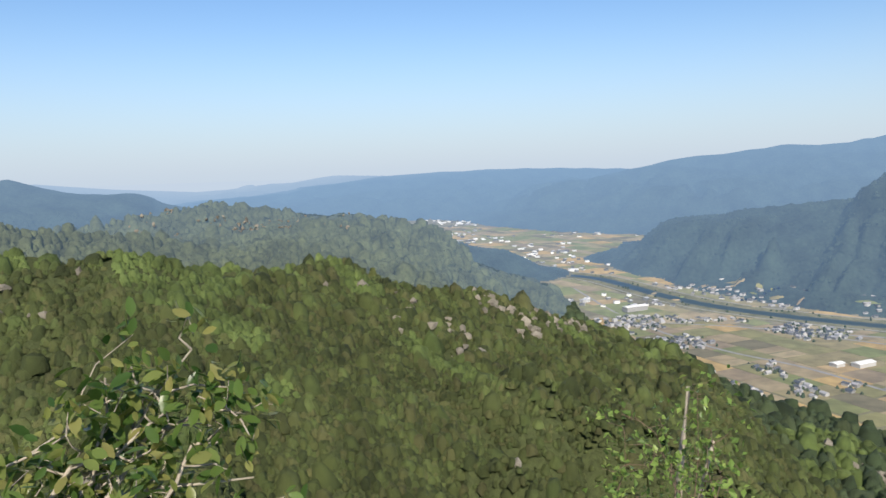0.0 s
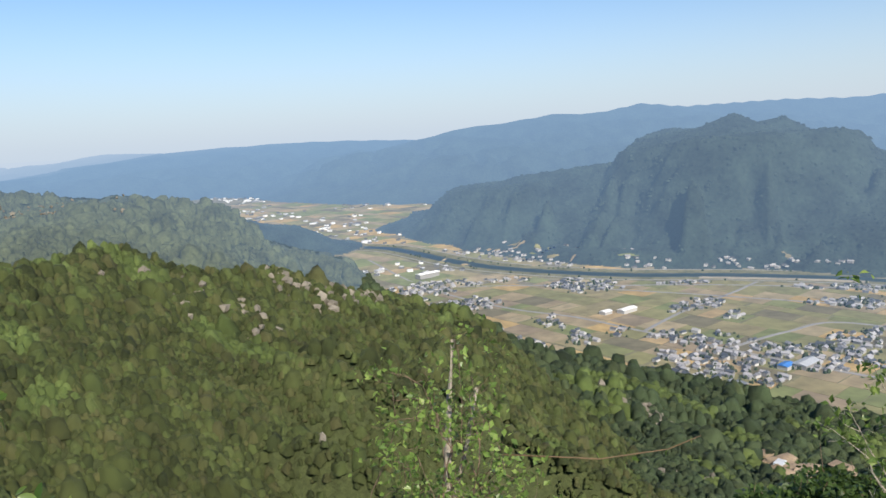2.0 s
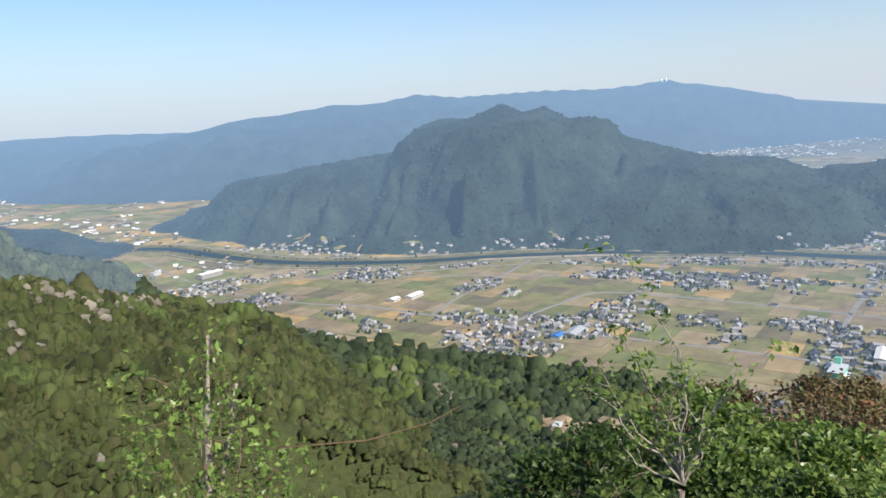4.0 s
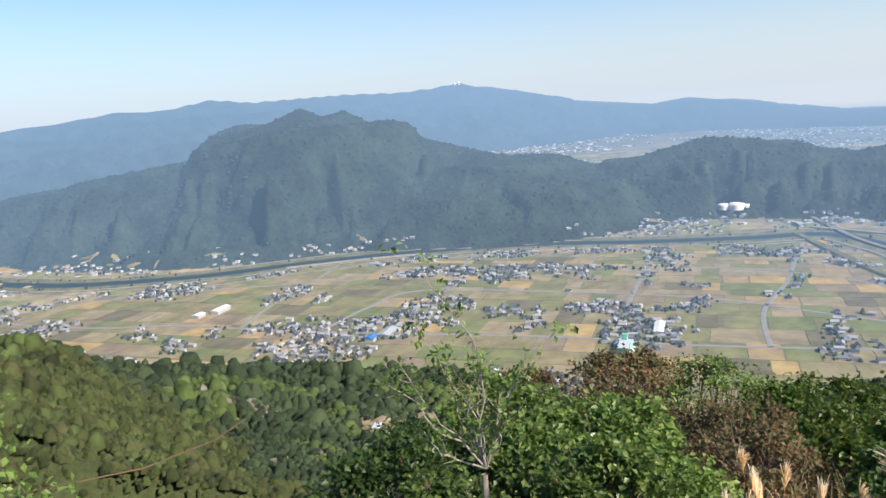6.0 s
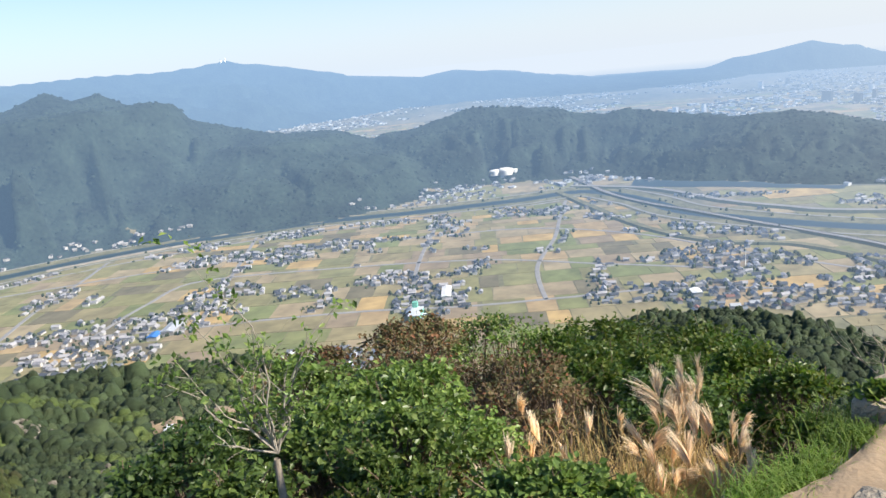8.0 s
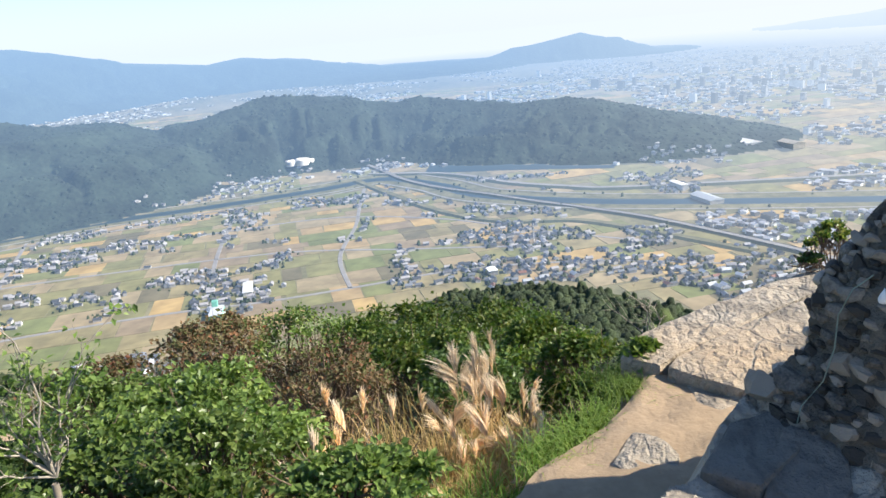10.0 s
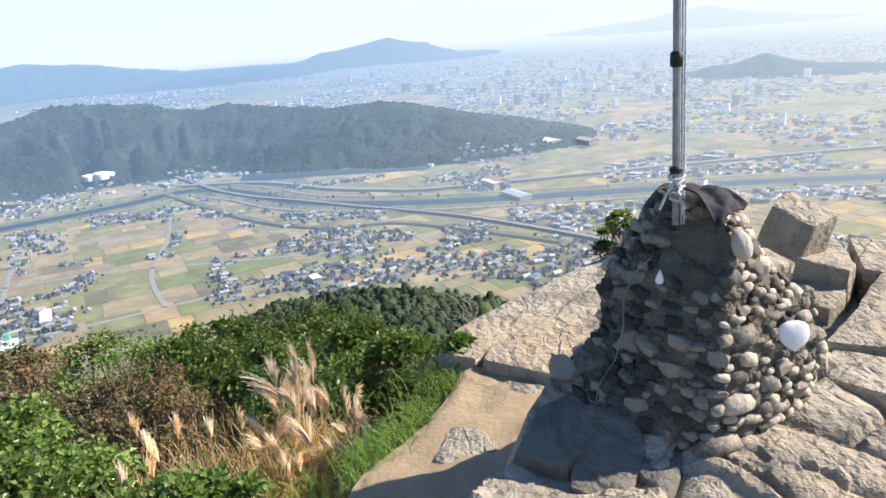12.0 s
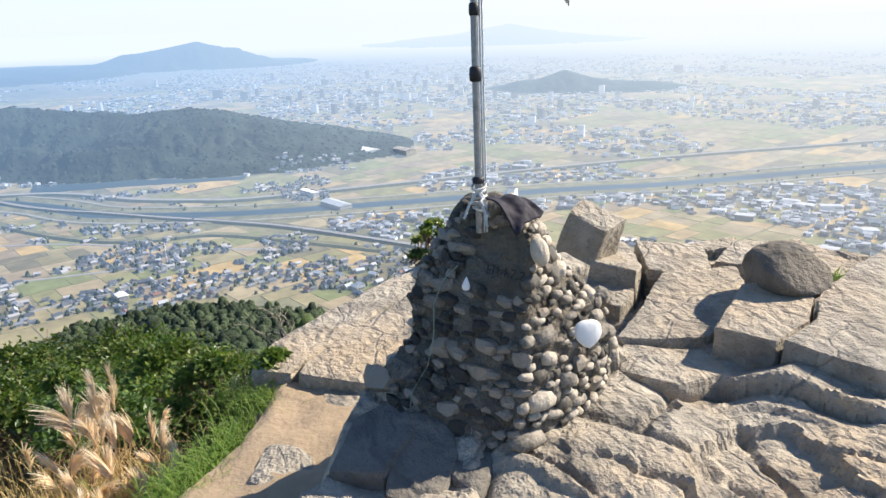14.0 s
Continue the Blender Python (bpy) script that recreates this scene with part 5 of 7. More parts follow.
# ---- the bare rock of the summit ----
def outcrop():
    xs, ys = np.arange(-2.2, 7.6, 0.026), np.arange(-7.0, 0.6, 0.026)
    X, Y = np.meshgrid(xs, ys, indexing="ij")
    # broken plates: each with its own height and tilt, open joints between them
    rng = np.random.default_rng(77)
    px, py = rng.uniform(-3, 8.5, 62), rng.uniform(-8, 1.5, 62)
    c, s = math.cos(0.5), math.sin(0.5)
    wx, wy = X + 0.16 * (fbm(X / 0.6, Y / 0.6, 3, 71) - 0.5), Y + 0.16 * (fbm(X / 0.6 + 9, Y / 0.6, 3, 72) - 0.5)
    first, second, cell = np.full(X.shape, 1e9), np.full(X.shape, 1e9), np.zeros(X.shape, int)
    for k in range(62):
        u, v = (wx - px[k]) * c + (wy - py[k]) * s, -(wx - px[k]) * s + (wy - py[k]) * c
        d = np.hypot(u * 0.7, v * 1.25)
        second = np.where(d < first, first, np.minimum(second, d))
        cell = np.where(d < first, k, cell)
        first = np.minimum(first, d)
    up, tx, ty = rng.uniform(-0.055, 0.055, 62), rng.normal(0, 0.045, 62), rng.normal(0, 0.045, 62)
    Z = -0.45 + up[cell] + tx[cell] * (X - px[cell]) + ty[cell] * (Y - py[cell])
    Z -= 0.05 * np.clip(1 - (second - first) / 0.035, 0, 1)
    Z += 0.07 * (fbm(X / 1.1, Y / 1.1, 3, 73) - 0.5) + 0.035 * (fbm(X / 0.16, Y / 0.16, 4, 74) - 0.5)
    ledge = fbm(X / 0.9 + 3, Y / 0.7, 3, 75)
    Z += 0.035 * np.clip((ledge - 0.48) / 0.02, 0, 1) + 0.03 * np.clip((ledge - 0.58) / 0.02, 0, 1)
    Z += 0.05 * np.clip(Y + 3.0, -1.5, 0)
    # a broken hollow in front of the ledge, and long open cracks
    hollow = [(2.40, -1.95), (2.71, -2.22), (2.92, -2.52), (3.0, -2.71), (2.9, -2.93), (2.64, -2.93), (2.43, -2.85), (2.0, -3.1), (1.9, -2.2)]
    qx, qy = X + 0.10 * (fbm(X / 0.12, Y / 0.12, 3, 85) - 0.5), Y + 0.10 * (fbm(X / 0.12 + 7, Y / 0.12, 3, 86) - 0.5)
    inside = np.zeros(X.shape, bool)
    for (x0, y0), (x1, y1) in zip(hollow, hollow[1:] + hollow[:1]):
        inside ^= ((y0 > qy) != (y1 > qy)) & (qx < (x1 - x0) * (qy - y0) / (y1 - y0 + 1e-9) + x0)
    Z -= 0.065 * inside
    for line in (((2.93, -1.87), (2.62, -2.09), (2.2, -2.2)), ((3.0, -2.71), (2.75, -2.64), (2.39, -2.60), (2.1, -2.5)), ((2.9, -3.28), (2.88, -3.6), (2.7, -4.2)), ((2.64, -2.93), (2.3, -3.3), (2.2, -4.0)),
                 ((3.05, -2.15), (3.3, -2.5), (3.65, -2.75)), ((2.72, -2.3), (2.45, -2.45), (2.1, -2.75))):
        for (x0, y0), (x1, y1) in zip(line, line[1:]):
            u = np.clip(((qx - x0) * (x1 - x0) + (qy - y0) * (y1 - y0)) / ((x1 - x0) ** 2 + (y1 - y0) ** 2), 0, 1)
            Z -= 0.055 * np.clip(1 - np.hypot(qx - x0 - u * (x1 - x0), qy - y0 - u * (y1 - y0)) / 0.034, 0, 1)
    Z -= 0.13 * np.clip((-2.45 - Y) / 0.25, 0, 1) * np.clip((X + 0.35 * (Y + 3) - 3.15) / 0.25, 0, 1)
    Z -= 0.16 * np.clip(1.25 - np.hypot(X - 3.2, Y + 0.95) / 0.45, 0, 1)
    # it falls away to the path and the lower slab, and beyond its rim
    foot = np.interp(X, [-3, 1.6, 2.2, 2.8, 3.0, 3.4, 3.8, 4.1, 4.4, 5.0, 7.0], [0.3, 0.1, -0.15, -0.3, -0.45, -0.7, -0.98, -1.4, -2.3, -2.5, -2.9])
    Z -= np.clip(Y - foot + 0.15 * (fbm(X / 0.4, Y / 0.4, 3, 87) - 0.5), 0, 5) * np.interp(X, [1.6, 2.4], [0.4, 2.2])
    rim = np.clip(X - 5.9 + 0.6 * (fbm(X, Y, 2, 81) - 0.5), 0, 5)
    Z -= rim * rim * 1.6 + np.clip(X - 5.0, 0, 9) * 0.05
    Z -= np.clip(-5.6 - Y, 0, 9) ** 2 * 0.8 + np.clip(-1.2 - X + 0.5 * fbm(X, Y, 2, 83), 0, 9) ** 2 * 1.5 + np.clip(Y - 0.1 + 0.3 * fbm(X + 5, Y, 2, 84), 0, 9) ** 2 * 3
    v = np.stack([X, Y, Z], -1).reshape(-1, 3)
    n = len(ys)
    i, j = np.meshgrid(np.arange(len(xs) - 1), np.arange(n - 1), indexing="ij")
    f = np.stack([i * n + j, (i + 1) * n + j, (i + 1) * n + j + 1, i * n + j + 1], -1).reshape(-1, 4)
    ob = new("rock_outcrop", mesh_from("rock_outcrop", v, f, M_ROCK, smooth=True))
    ob.data.set_sharp_from_angle(angle=radians(26))
    tagged(ob, "broad bare weathered granite outcrop of the summit", "rock", kind="structure")


outcrop()
def rocks():
    path = slab("path", [(5.25, -0.62), (4.98, -0.98), (4.75, -1.30), (4.3, -1.1), (3.9, -0.85), (3.4, -0.5), (3.1, 0.0), (3.5, 0.35), (4.0, 0.10), (4.5, -0.28), (4.95, -0.50)], -0.90, 0.9, M_SOIL,
                "trodden tan soil path between grass and rock", 3, tilt=(0.0, -0.03), bevel=0.08, amount=0.035, category="path")
    path["kind"] = "structure"
    # the great slab beyond the path, split by a long crack
    slab("rock_slab", [(5.18, -0.40), (5.58, -0.55), (5.99, -0.95), (6.43, -1.42), (6.86, -1.94), (7.1, -2.3), (6.62, -2.2), (6.29, -1.86), (5.80, -1.34), (5.49, -1.06), (5.25, -0.79), (5.06, -0.66)], -0.80, 1.4, M_ROCK,
         "broad flat slab of pale granite at the drop", 5, bevel=0.03, amount=0.016)
    slab("rock_slab", [(5.24, -0.81), (5.48, -1.08), (5.79, -1.36), (6.28, -1.88), (6.6, -2.25), (6.3, -2.7), (4.9, -2.3), (4.55, -1.4), (4.70, -1.14), (4.86, -0.92), (5.04, -0.70)], -0.795, 1.2, M_ROCK,
         "broad flat slab of pale granite beside the cairn", 6, bevel=0.025, amount=0.016)
    slab("rock_slab", [(4.98, -0.80), (4.80, -1.00), (4.64, -1.24), (4.4, -1.3), (4.30, -1.02), (4.62, -0.86)], -0.875, 0.6, M_ROCK, "low pale step of granite in the path", 7, bevel=0.03, amount=0.014)
    slab("flat_stone", [(4.34, -0.42), (4.33, -0.57), (4.10, -0.68), (3.97, -0.66), (3.78, -0.47), (3.98, -0.30)], -0.885, 0.35, M_ROCK, "flat grey stone set in the path", 8, bevel=0.03, amount=0.012)
    # blocks at the cairn's foot, their shade put into a darker rock colour
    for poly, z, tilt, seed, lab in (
            ([(3.26, -0.66), (3.62, -0.84), (3.66, -1.05), (3.38, -1.12), (3.14, -0.90)], -0.40, (0.10, -0.12), 11, "angular block at the foot of the cairn, darkened as shaded"),
            ([(3.50, -1.07), (3.44, -1.30), (3.18, -1.28), (2.92, -1.06), (3.06, -0.88), (3.32, -0.98)], -0.43, (0.30, -0.05), 12, "slanting slab leaning at the cairn's foot, darkened as shaded"),
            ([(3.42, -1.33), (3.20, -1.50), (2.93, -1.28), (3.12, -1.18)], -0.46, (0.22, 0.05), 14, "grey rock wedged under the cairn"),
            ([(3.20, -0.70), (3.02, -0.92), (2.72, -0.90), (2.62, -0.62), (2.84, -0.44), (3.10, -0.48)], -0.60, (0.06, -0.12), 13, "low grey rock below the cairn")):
        slab("rock_block", poly, z, 0.42, M_ROCK_GREY_SHADE, lab, seed, tilt=tilt, bevel=0.025)
    # ledges and blocks behind the cairn, to the rim
    slab("rock_slab", [(3.98, -2.56), (4.40, -3.00), (4.84, -3.44), (4.78, -4.05), (4.49, -3.90), (4.07, -3.50), (3.78, -3.09), (3.85, -2.80)], -0.37, 0.4, M_ROCK, "flat granite slab edged by open joints", 22, tilt=(0.02, 0), bevel=0.022)
    slab("rock_slab", [(3.63, -3.00), (3.46, -3.14), (3.36, -3.21), (3.52, -3.58), (3.90, -3.97), (4.07, -3.92), (4.13, -3.58)], -0.24, 0.36, M_ROCK, "thick raised granite ledge with a shaded front", 21, tilt=(0.03, 0.0), bevel=0.018)
    slab("rock_slab", [(3.34, -3.23), (3.05, -3.36), (2.86, -3.46), (2.70, -3.9), (3.38, -4.15), (3.88, -3.99), (3.50, -3.60)], -0.235, 0.36, M_ROCK, "thick granite ledge split from its neighbour", 20, tilt=(0.05, 0.0), bevel=0.02)
    slab("rock_slab", [(3.96, -2.60), (3.82, -2.82), (3.72, -3.06), (3.42, -2.96), (3.40, -2.62), (3.66, -2.40)], -0.43, 0.3, M_ROCK, "low step of pale granite", 23, bevel=0.02, amount=0.012)
    slab("rock_block", [(5.08, -2.95), (5.62, -3.42), (5.62, -3.58), (4.95, -3.33), (4.78, -3.18)], -0.31, 0.45, M_ROCK, "tilted granite block behind the cairn", 25, tilt=(-0.02, 0.10))
    slab("rock_block", [(5.12, -2.92), (5.00, -3.30), (4.70, -3.13), (4.48, -2.88), (4.75, -2.76)], -0.42, 0.35, M_ROCK, "split granite block behind the cairn", 24)
    slab("rock_block", [(5.55, -3.64), (5.32, -4.16), (4.84, -3.88), (4.70, -3.56), (4.93, -3.37)], -0.35, 0.45, M_ROCK, "broad split granite block at the rim", 26, tilt=(0.05, 0.04))
    slab("rock_block", [(5.05, -4.06), (5.46, -4.55), (5.30, -4.98), (4.70, -4.45)], -0.41, 0.5, M_ROCK, "thin granite slab at the rim", 27)
    slab("rock_block", [(4.16, -4.32), (4.44, -4.88), (4.62, -5.35), (3.70, -5.2), (3.66, -4.34)], -0.36, 0.5, M_ROCK, "broken granite slab at the edge", 29, tilt=(0.05, 0.0))
    block = slab("rock_block", [(-0.19, -0.17), (0.20, -0.14), (0.17, 0.16), (-0.17, 0.18)], 0.19, 0.40, M_ROCK, "upright pinkish block standing at the rim", 28, bevel=0.03)
    block.matrix_world = pose(5.26, -3.05, -0.13, -6, -20, 38)
    small = slab("rock_block", [(-0.11, -0.13), (0.13, -0.10), (0.10, 0.12), (-0.12, 0.10)], 0.12, 0.28, M_ROCK, "small granite block beside the upright one", 30, bevel=0.025)
    small.matrix_world = pose(4.72, -2.56, -0.22, 10, -12, 20)
    boulder("boulder", (4.08, -3.88, -0.16), (0.30, 0.34, 0.19), (0, 0, 40), M_ROCK_GREY_SHADE, "rounded grey boulder on the slabs", 31)
    boulder("boulder", (4.55, -2.75, -0.34), (0.08, 0.10, 0.07), (0, 10, 0), M_ROCK, "small loose boulder behind the cairn", 34)


rocks()


# ---- the cairn ----
# its far, near and lit corners at rising heights: (z, x, y)
CAIRN_LEFT = [(-0.62, 3.83, -0.88), (-0.47, 3.80, -0.93), (-0.29, 3.79, -0.98), (-0.18, 3.76, -1.12), (-0.05, 3.74, -1.21), (0.27, 3.735, -1.24), (0.46, 3.695, -1.384), (0.57, 3.68, -1.44), (0.66, 3.63, -1.52)]
CAIRN_NEAR = [(-0.62, 3.08, -1.50), (-0.45, 3.12, -1.53), (-0.145, 3.145, -1.58), (0.04, 3.188, -1.595), (0.24, 3.233, -1.633), (0.39, 3.27, -1.67), (0.51, 3.316, -1.69), (0.66, 3.41, -1.64)]
CAIRN_LIT = [(-0.62, 3.50, -2.24), (-0.44, 3.51, -2.20), (-0.17, 3.48, -2.24), (0.04, 3.506, -2.20), (0.21, 3.59, -2.05), (0.39, 3.65, -1.924), (0.48, 3.67, -1.88), (0.66, 3.68, -1.72)]
CAIRN_Z0, CAIRN_H = -0.62, 1.28


def cairn_point(u, h):
    """u: 0 to 9 round the outline (0 to 3 the shaded face, 3 to 6 the lit one), h: 0 to 1 up."""
    z = CAIRN_Z0 + CAIRN_H * h
    far, near, lit = [Vector([float(np.interp(z, [q[0] for q in c], [q[k] for q in c])) for k in (1, 2)]) for c in (CAIRN_LEFT, CAIRN_NEAR, CAIRN_LIT)]
    mid = (far + lit) / 2
    back = mid + (mid - near) * 0.8
    u = u % 9
    if u < 3:
        a, b, t = far, near, u / 3
    elif u < 6:
        a, b, t = near, lit, (u - 3) / 3
    elif u < 7.5:
        a, b, t = lit, back, (u - 6) / 1.5
    else:
        a, b, t = back, far, (u - 7.5) / 1.5
    p = a.lerp(b, t)
    p += (p - mid).normalized() * 0.045 * math.sin(math.pi * t)
    return Vector((p.x, p.y, z))


def build_cairn():
    top = thing("cairn", (3.5, -1.6, CAIRN_Z0), "stone cairn of mortared cobbles on the bare summit", "cairn")
    bm = bmesh.new()
    n, m = 180, 70
    rings = [[bm.verts.new(cairn_point(9 * k / n, h / m)) for k in range(n)] for h in range(m + 1)]
    for a, b in zip(rings, rings[1:]):
        for k in range(n):
            bm.faces.new((a[k], a[(k + 1) % n], b[(k + 1) % n], b[k]))
    cap = bm.verts.new(sum((v.co for v in rings[-1]), Vector()) / n + Vector((0, 0, 0.04)))
    for k in range(n):
        bm.faces.new((rings[-1][k], rings[-1][(k + 1) % n], cap))
    bmesh.ops.recalc_face_normals(bm, faces=bm.faces)
    rough_up(bm, 0.026, 11.0, 41)
    part("mortar_core", bm, M_MORTAR, top, "rough grey mortar", True)
    # stone patterns: broken angular ones in the shaded tone, and worn round ones in the lit tone
    rng = random.Random(5)
    meshes = []
    for k in range(16):
        bm = bmesh.new()
        bmesh.ops.create_cube(bm, size=2)
        bmesh.ops.subdivide_edges(bm, edges=list(bm.edges), cuts=1, use_grid_fill=True)
        round_off = 0.42 if k < 10 else 0.75
        for v in bm.verts:
            v.co = v.co.lerp(v.co.normalized() * 1.12, round_off)
            v.co += Vector((rng.uniform(-1, 1), rng.uniform(-1, 1), rng.uniform(-1, 1))) * (0.19 if k < 10 else 0.08)
        for _ in range(3 if k < 10 else 1):
            nn = Vector((rng.uniform(-1, 1), rng.uniform(-1, 1), rng.uniform(-0.2, 1))).normalized()
            for v in bm.verts:
                over = v.co.dot(nn) - 0.78
                if over > 0:
                    v.co -= nn * over
        me = bpy.data.meshes.new("cobble")
        bm.to_mesh(me)
        bm.free()
        me.materials.append(M_COBBLE_SHADE if k < 10 else M_COBBLE_LIT)
        for p in me.polygons:
            p.use_smooth = k >= 10
        meshes.append(me)
    placed = []
    # the large lit stones first, then the rest between them
    wanted = [(3.30, 0.16, 0.075), (3.55, 0.30, 0.065), (3.45, 0.40, 0.045), (3.7, 0.86, 0.060), (4.6, 0.72, 0.055), (3.9, 0.22, 0.04), (4.2, 0.34, 0.05), (5.2, 0.45, 0.055), (0.15, 0.27, 0.10), (0.5, 0.32, 0.07)]
    tries = 0
    while len(placed) < 298 and tries < 30000:
        tries += 1
        if wanted:
            u, h, r = wanted.pop()
        else:
            u, h = rng.uniform(-0.2, 6.1) % 9, rng.uniform(0.08, 0.985)
            r = rng.choice([0.022, 0.026, 0.030, 0.034, 0.040, 0.046, 0.052, 0.060]) * (1.1 - 0.25 * h)
        if 1.1 < u < 2.95 and 0.70 < h < 0.93:
            continue                      # the smooth mortar patch with the scratched date
        p = cairn_point(u, h)
        if any((p - q).length < 0.84 * (r + s) for q, s in placed):
            continue
        placed.append((p, r))
        a, b, c = cairn_point((u + 0.1) % 9, h), cairn_point((u - 0.1) % 9, h), cairn_point(u, min(1, h + 0.03))
        nrm = (a - b).cross(c - p).normalized()
        if nrm.dot(p - Vector((3.6, -1.6, p.z))) < 0:
            nrm.negate()
        side = Vector((0, 0, 1)).cross(nrm).normalized()
        basis = Matrix((nrm.cross(side), side, nrm)).transposed().to_4x4()
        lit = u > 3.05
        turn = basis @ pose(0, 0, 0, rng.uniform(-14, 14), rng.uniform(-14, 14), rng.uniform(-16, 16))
        # pale stones mostly on the lit face, dark ones paint the shaded face
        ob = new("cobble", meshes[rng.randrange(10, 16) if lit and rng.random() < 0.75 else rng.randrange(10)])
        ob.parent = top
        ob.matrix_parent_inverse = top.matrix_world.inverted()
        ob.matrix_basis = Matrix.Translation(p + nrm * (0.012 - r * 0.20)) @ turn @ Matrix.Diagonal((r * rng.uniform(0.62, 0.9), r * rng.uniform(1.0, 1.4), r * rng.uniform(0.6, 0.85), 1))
    # the pale stones that stand out
    for name, at, size, way, lab in (("white_heart_stone", (3.275, -1.985, 0.03), (0.072, 0.066, 0.02), (-0.95, 0.05, 0.25), "smooth white heart-shaped stone"),
                                     ("white_chip", (3.355, -1.385, 0.34), (0.026, 0.034, 0.018), (-0.8, 0.5, 0.3), "white triangular chip"),
                                     ("pale_stone", (3.27, -1.72, 0.48), (0.048, 0.07, 0.04), (-0.8, -0.4, 0.3), "large pale rounded stone")):
        bm = bmesh.new()
        bmesh.ops.create_uvsphere(bm, u_segments=24, v_segments=14, radius=1)
        if name == "white_heart_stone":
            for v in bm.verts:
                lobe = abs(v.co.x)
                v.co.y = v.co.y * (1.0 - 0.15 * lobe) + (0.30 * lobe if v.co.y > 0 else 0) - (0.22 * (1 - lobe) if v.co.y < 0 else 0.06)
        elif name == "white_chip":
            for v in bm.verts:
                v.co.x *= max(0.15, 0.6 - 0.5 * v.co.y)
        bmesh.ops.transform(bm, matrix=Matrix.Translation(at) @ Vector(way).to_track_quat("Z", "Y").to_matrix().to_4x4() @ Matrix.Diagonal((*size, 1)), verts=bm.verts)
        part(name, bm, M_WHITE_STONE if "white" in name else M_COBBLE_LIT, top, lab, True)
    # the painted date on the mortar
    cu = bpy.data.curves.new("painted_date", "FONT")
    cu.body, cu.size, cu.extrude = "H14.7.2", 0.062, 0.001
    cu.materials.append(M_INK)
    ob = new("painted_date", cu)
    deps = bpy.context.evaluated_depsgraph_get()
    me = bpy.data.meshes.new_from_object(ob.evaluated_get(deps))
    bpy.data.objects.remove(ob)
    bm = bmesh.new()
    bm.from_mesh(me)
    a, b, c = cairn_point(1.85, 0.765), cairn_point(2.75, 0.755), cairn_point(2.3, 0.86)
    right = (b - a).normalized()
    nrm = right.cross((c - a).normalized()).normalized()
    if nrm.x > 0:
        nrm.negate()
    up = nrm.cross(right)
    rot = Matrix((right, up, nrm)).transposed().to_4x4()
    bmesh.ops.transform(bm, matrix=Matrix.Translation(a + nrm * 0.040) @ rot, verts=bm.verts)
    part("painted_date", bm, M_INK, top, "black hand-painted characters")
    # a thin wire hanging down the face
    w = [tuple(cairn_point(u, h) + Vector((-0.045, 0.03, 0.01))) for u, h in ((1.10, 0.78), (0.95, 0.72), (0.85, 0.62), (0.92, 0.50), (0.98, 0.38), (1.05, 0.28), (1.15, 0.22))]
    v, f = tube_arrays(w, [0.0035] * len(w))
    link_mesh("wire", mesh_from("wire", v, f, M_WIRE, smooth=True), top, "thin green wire")


build_cairn()


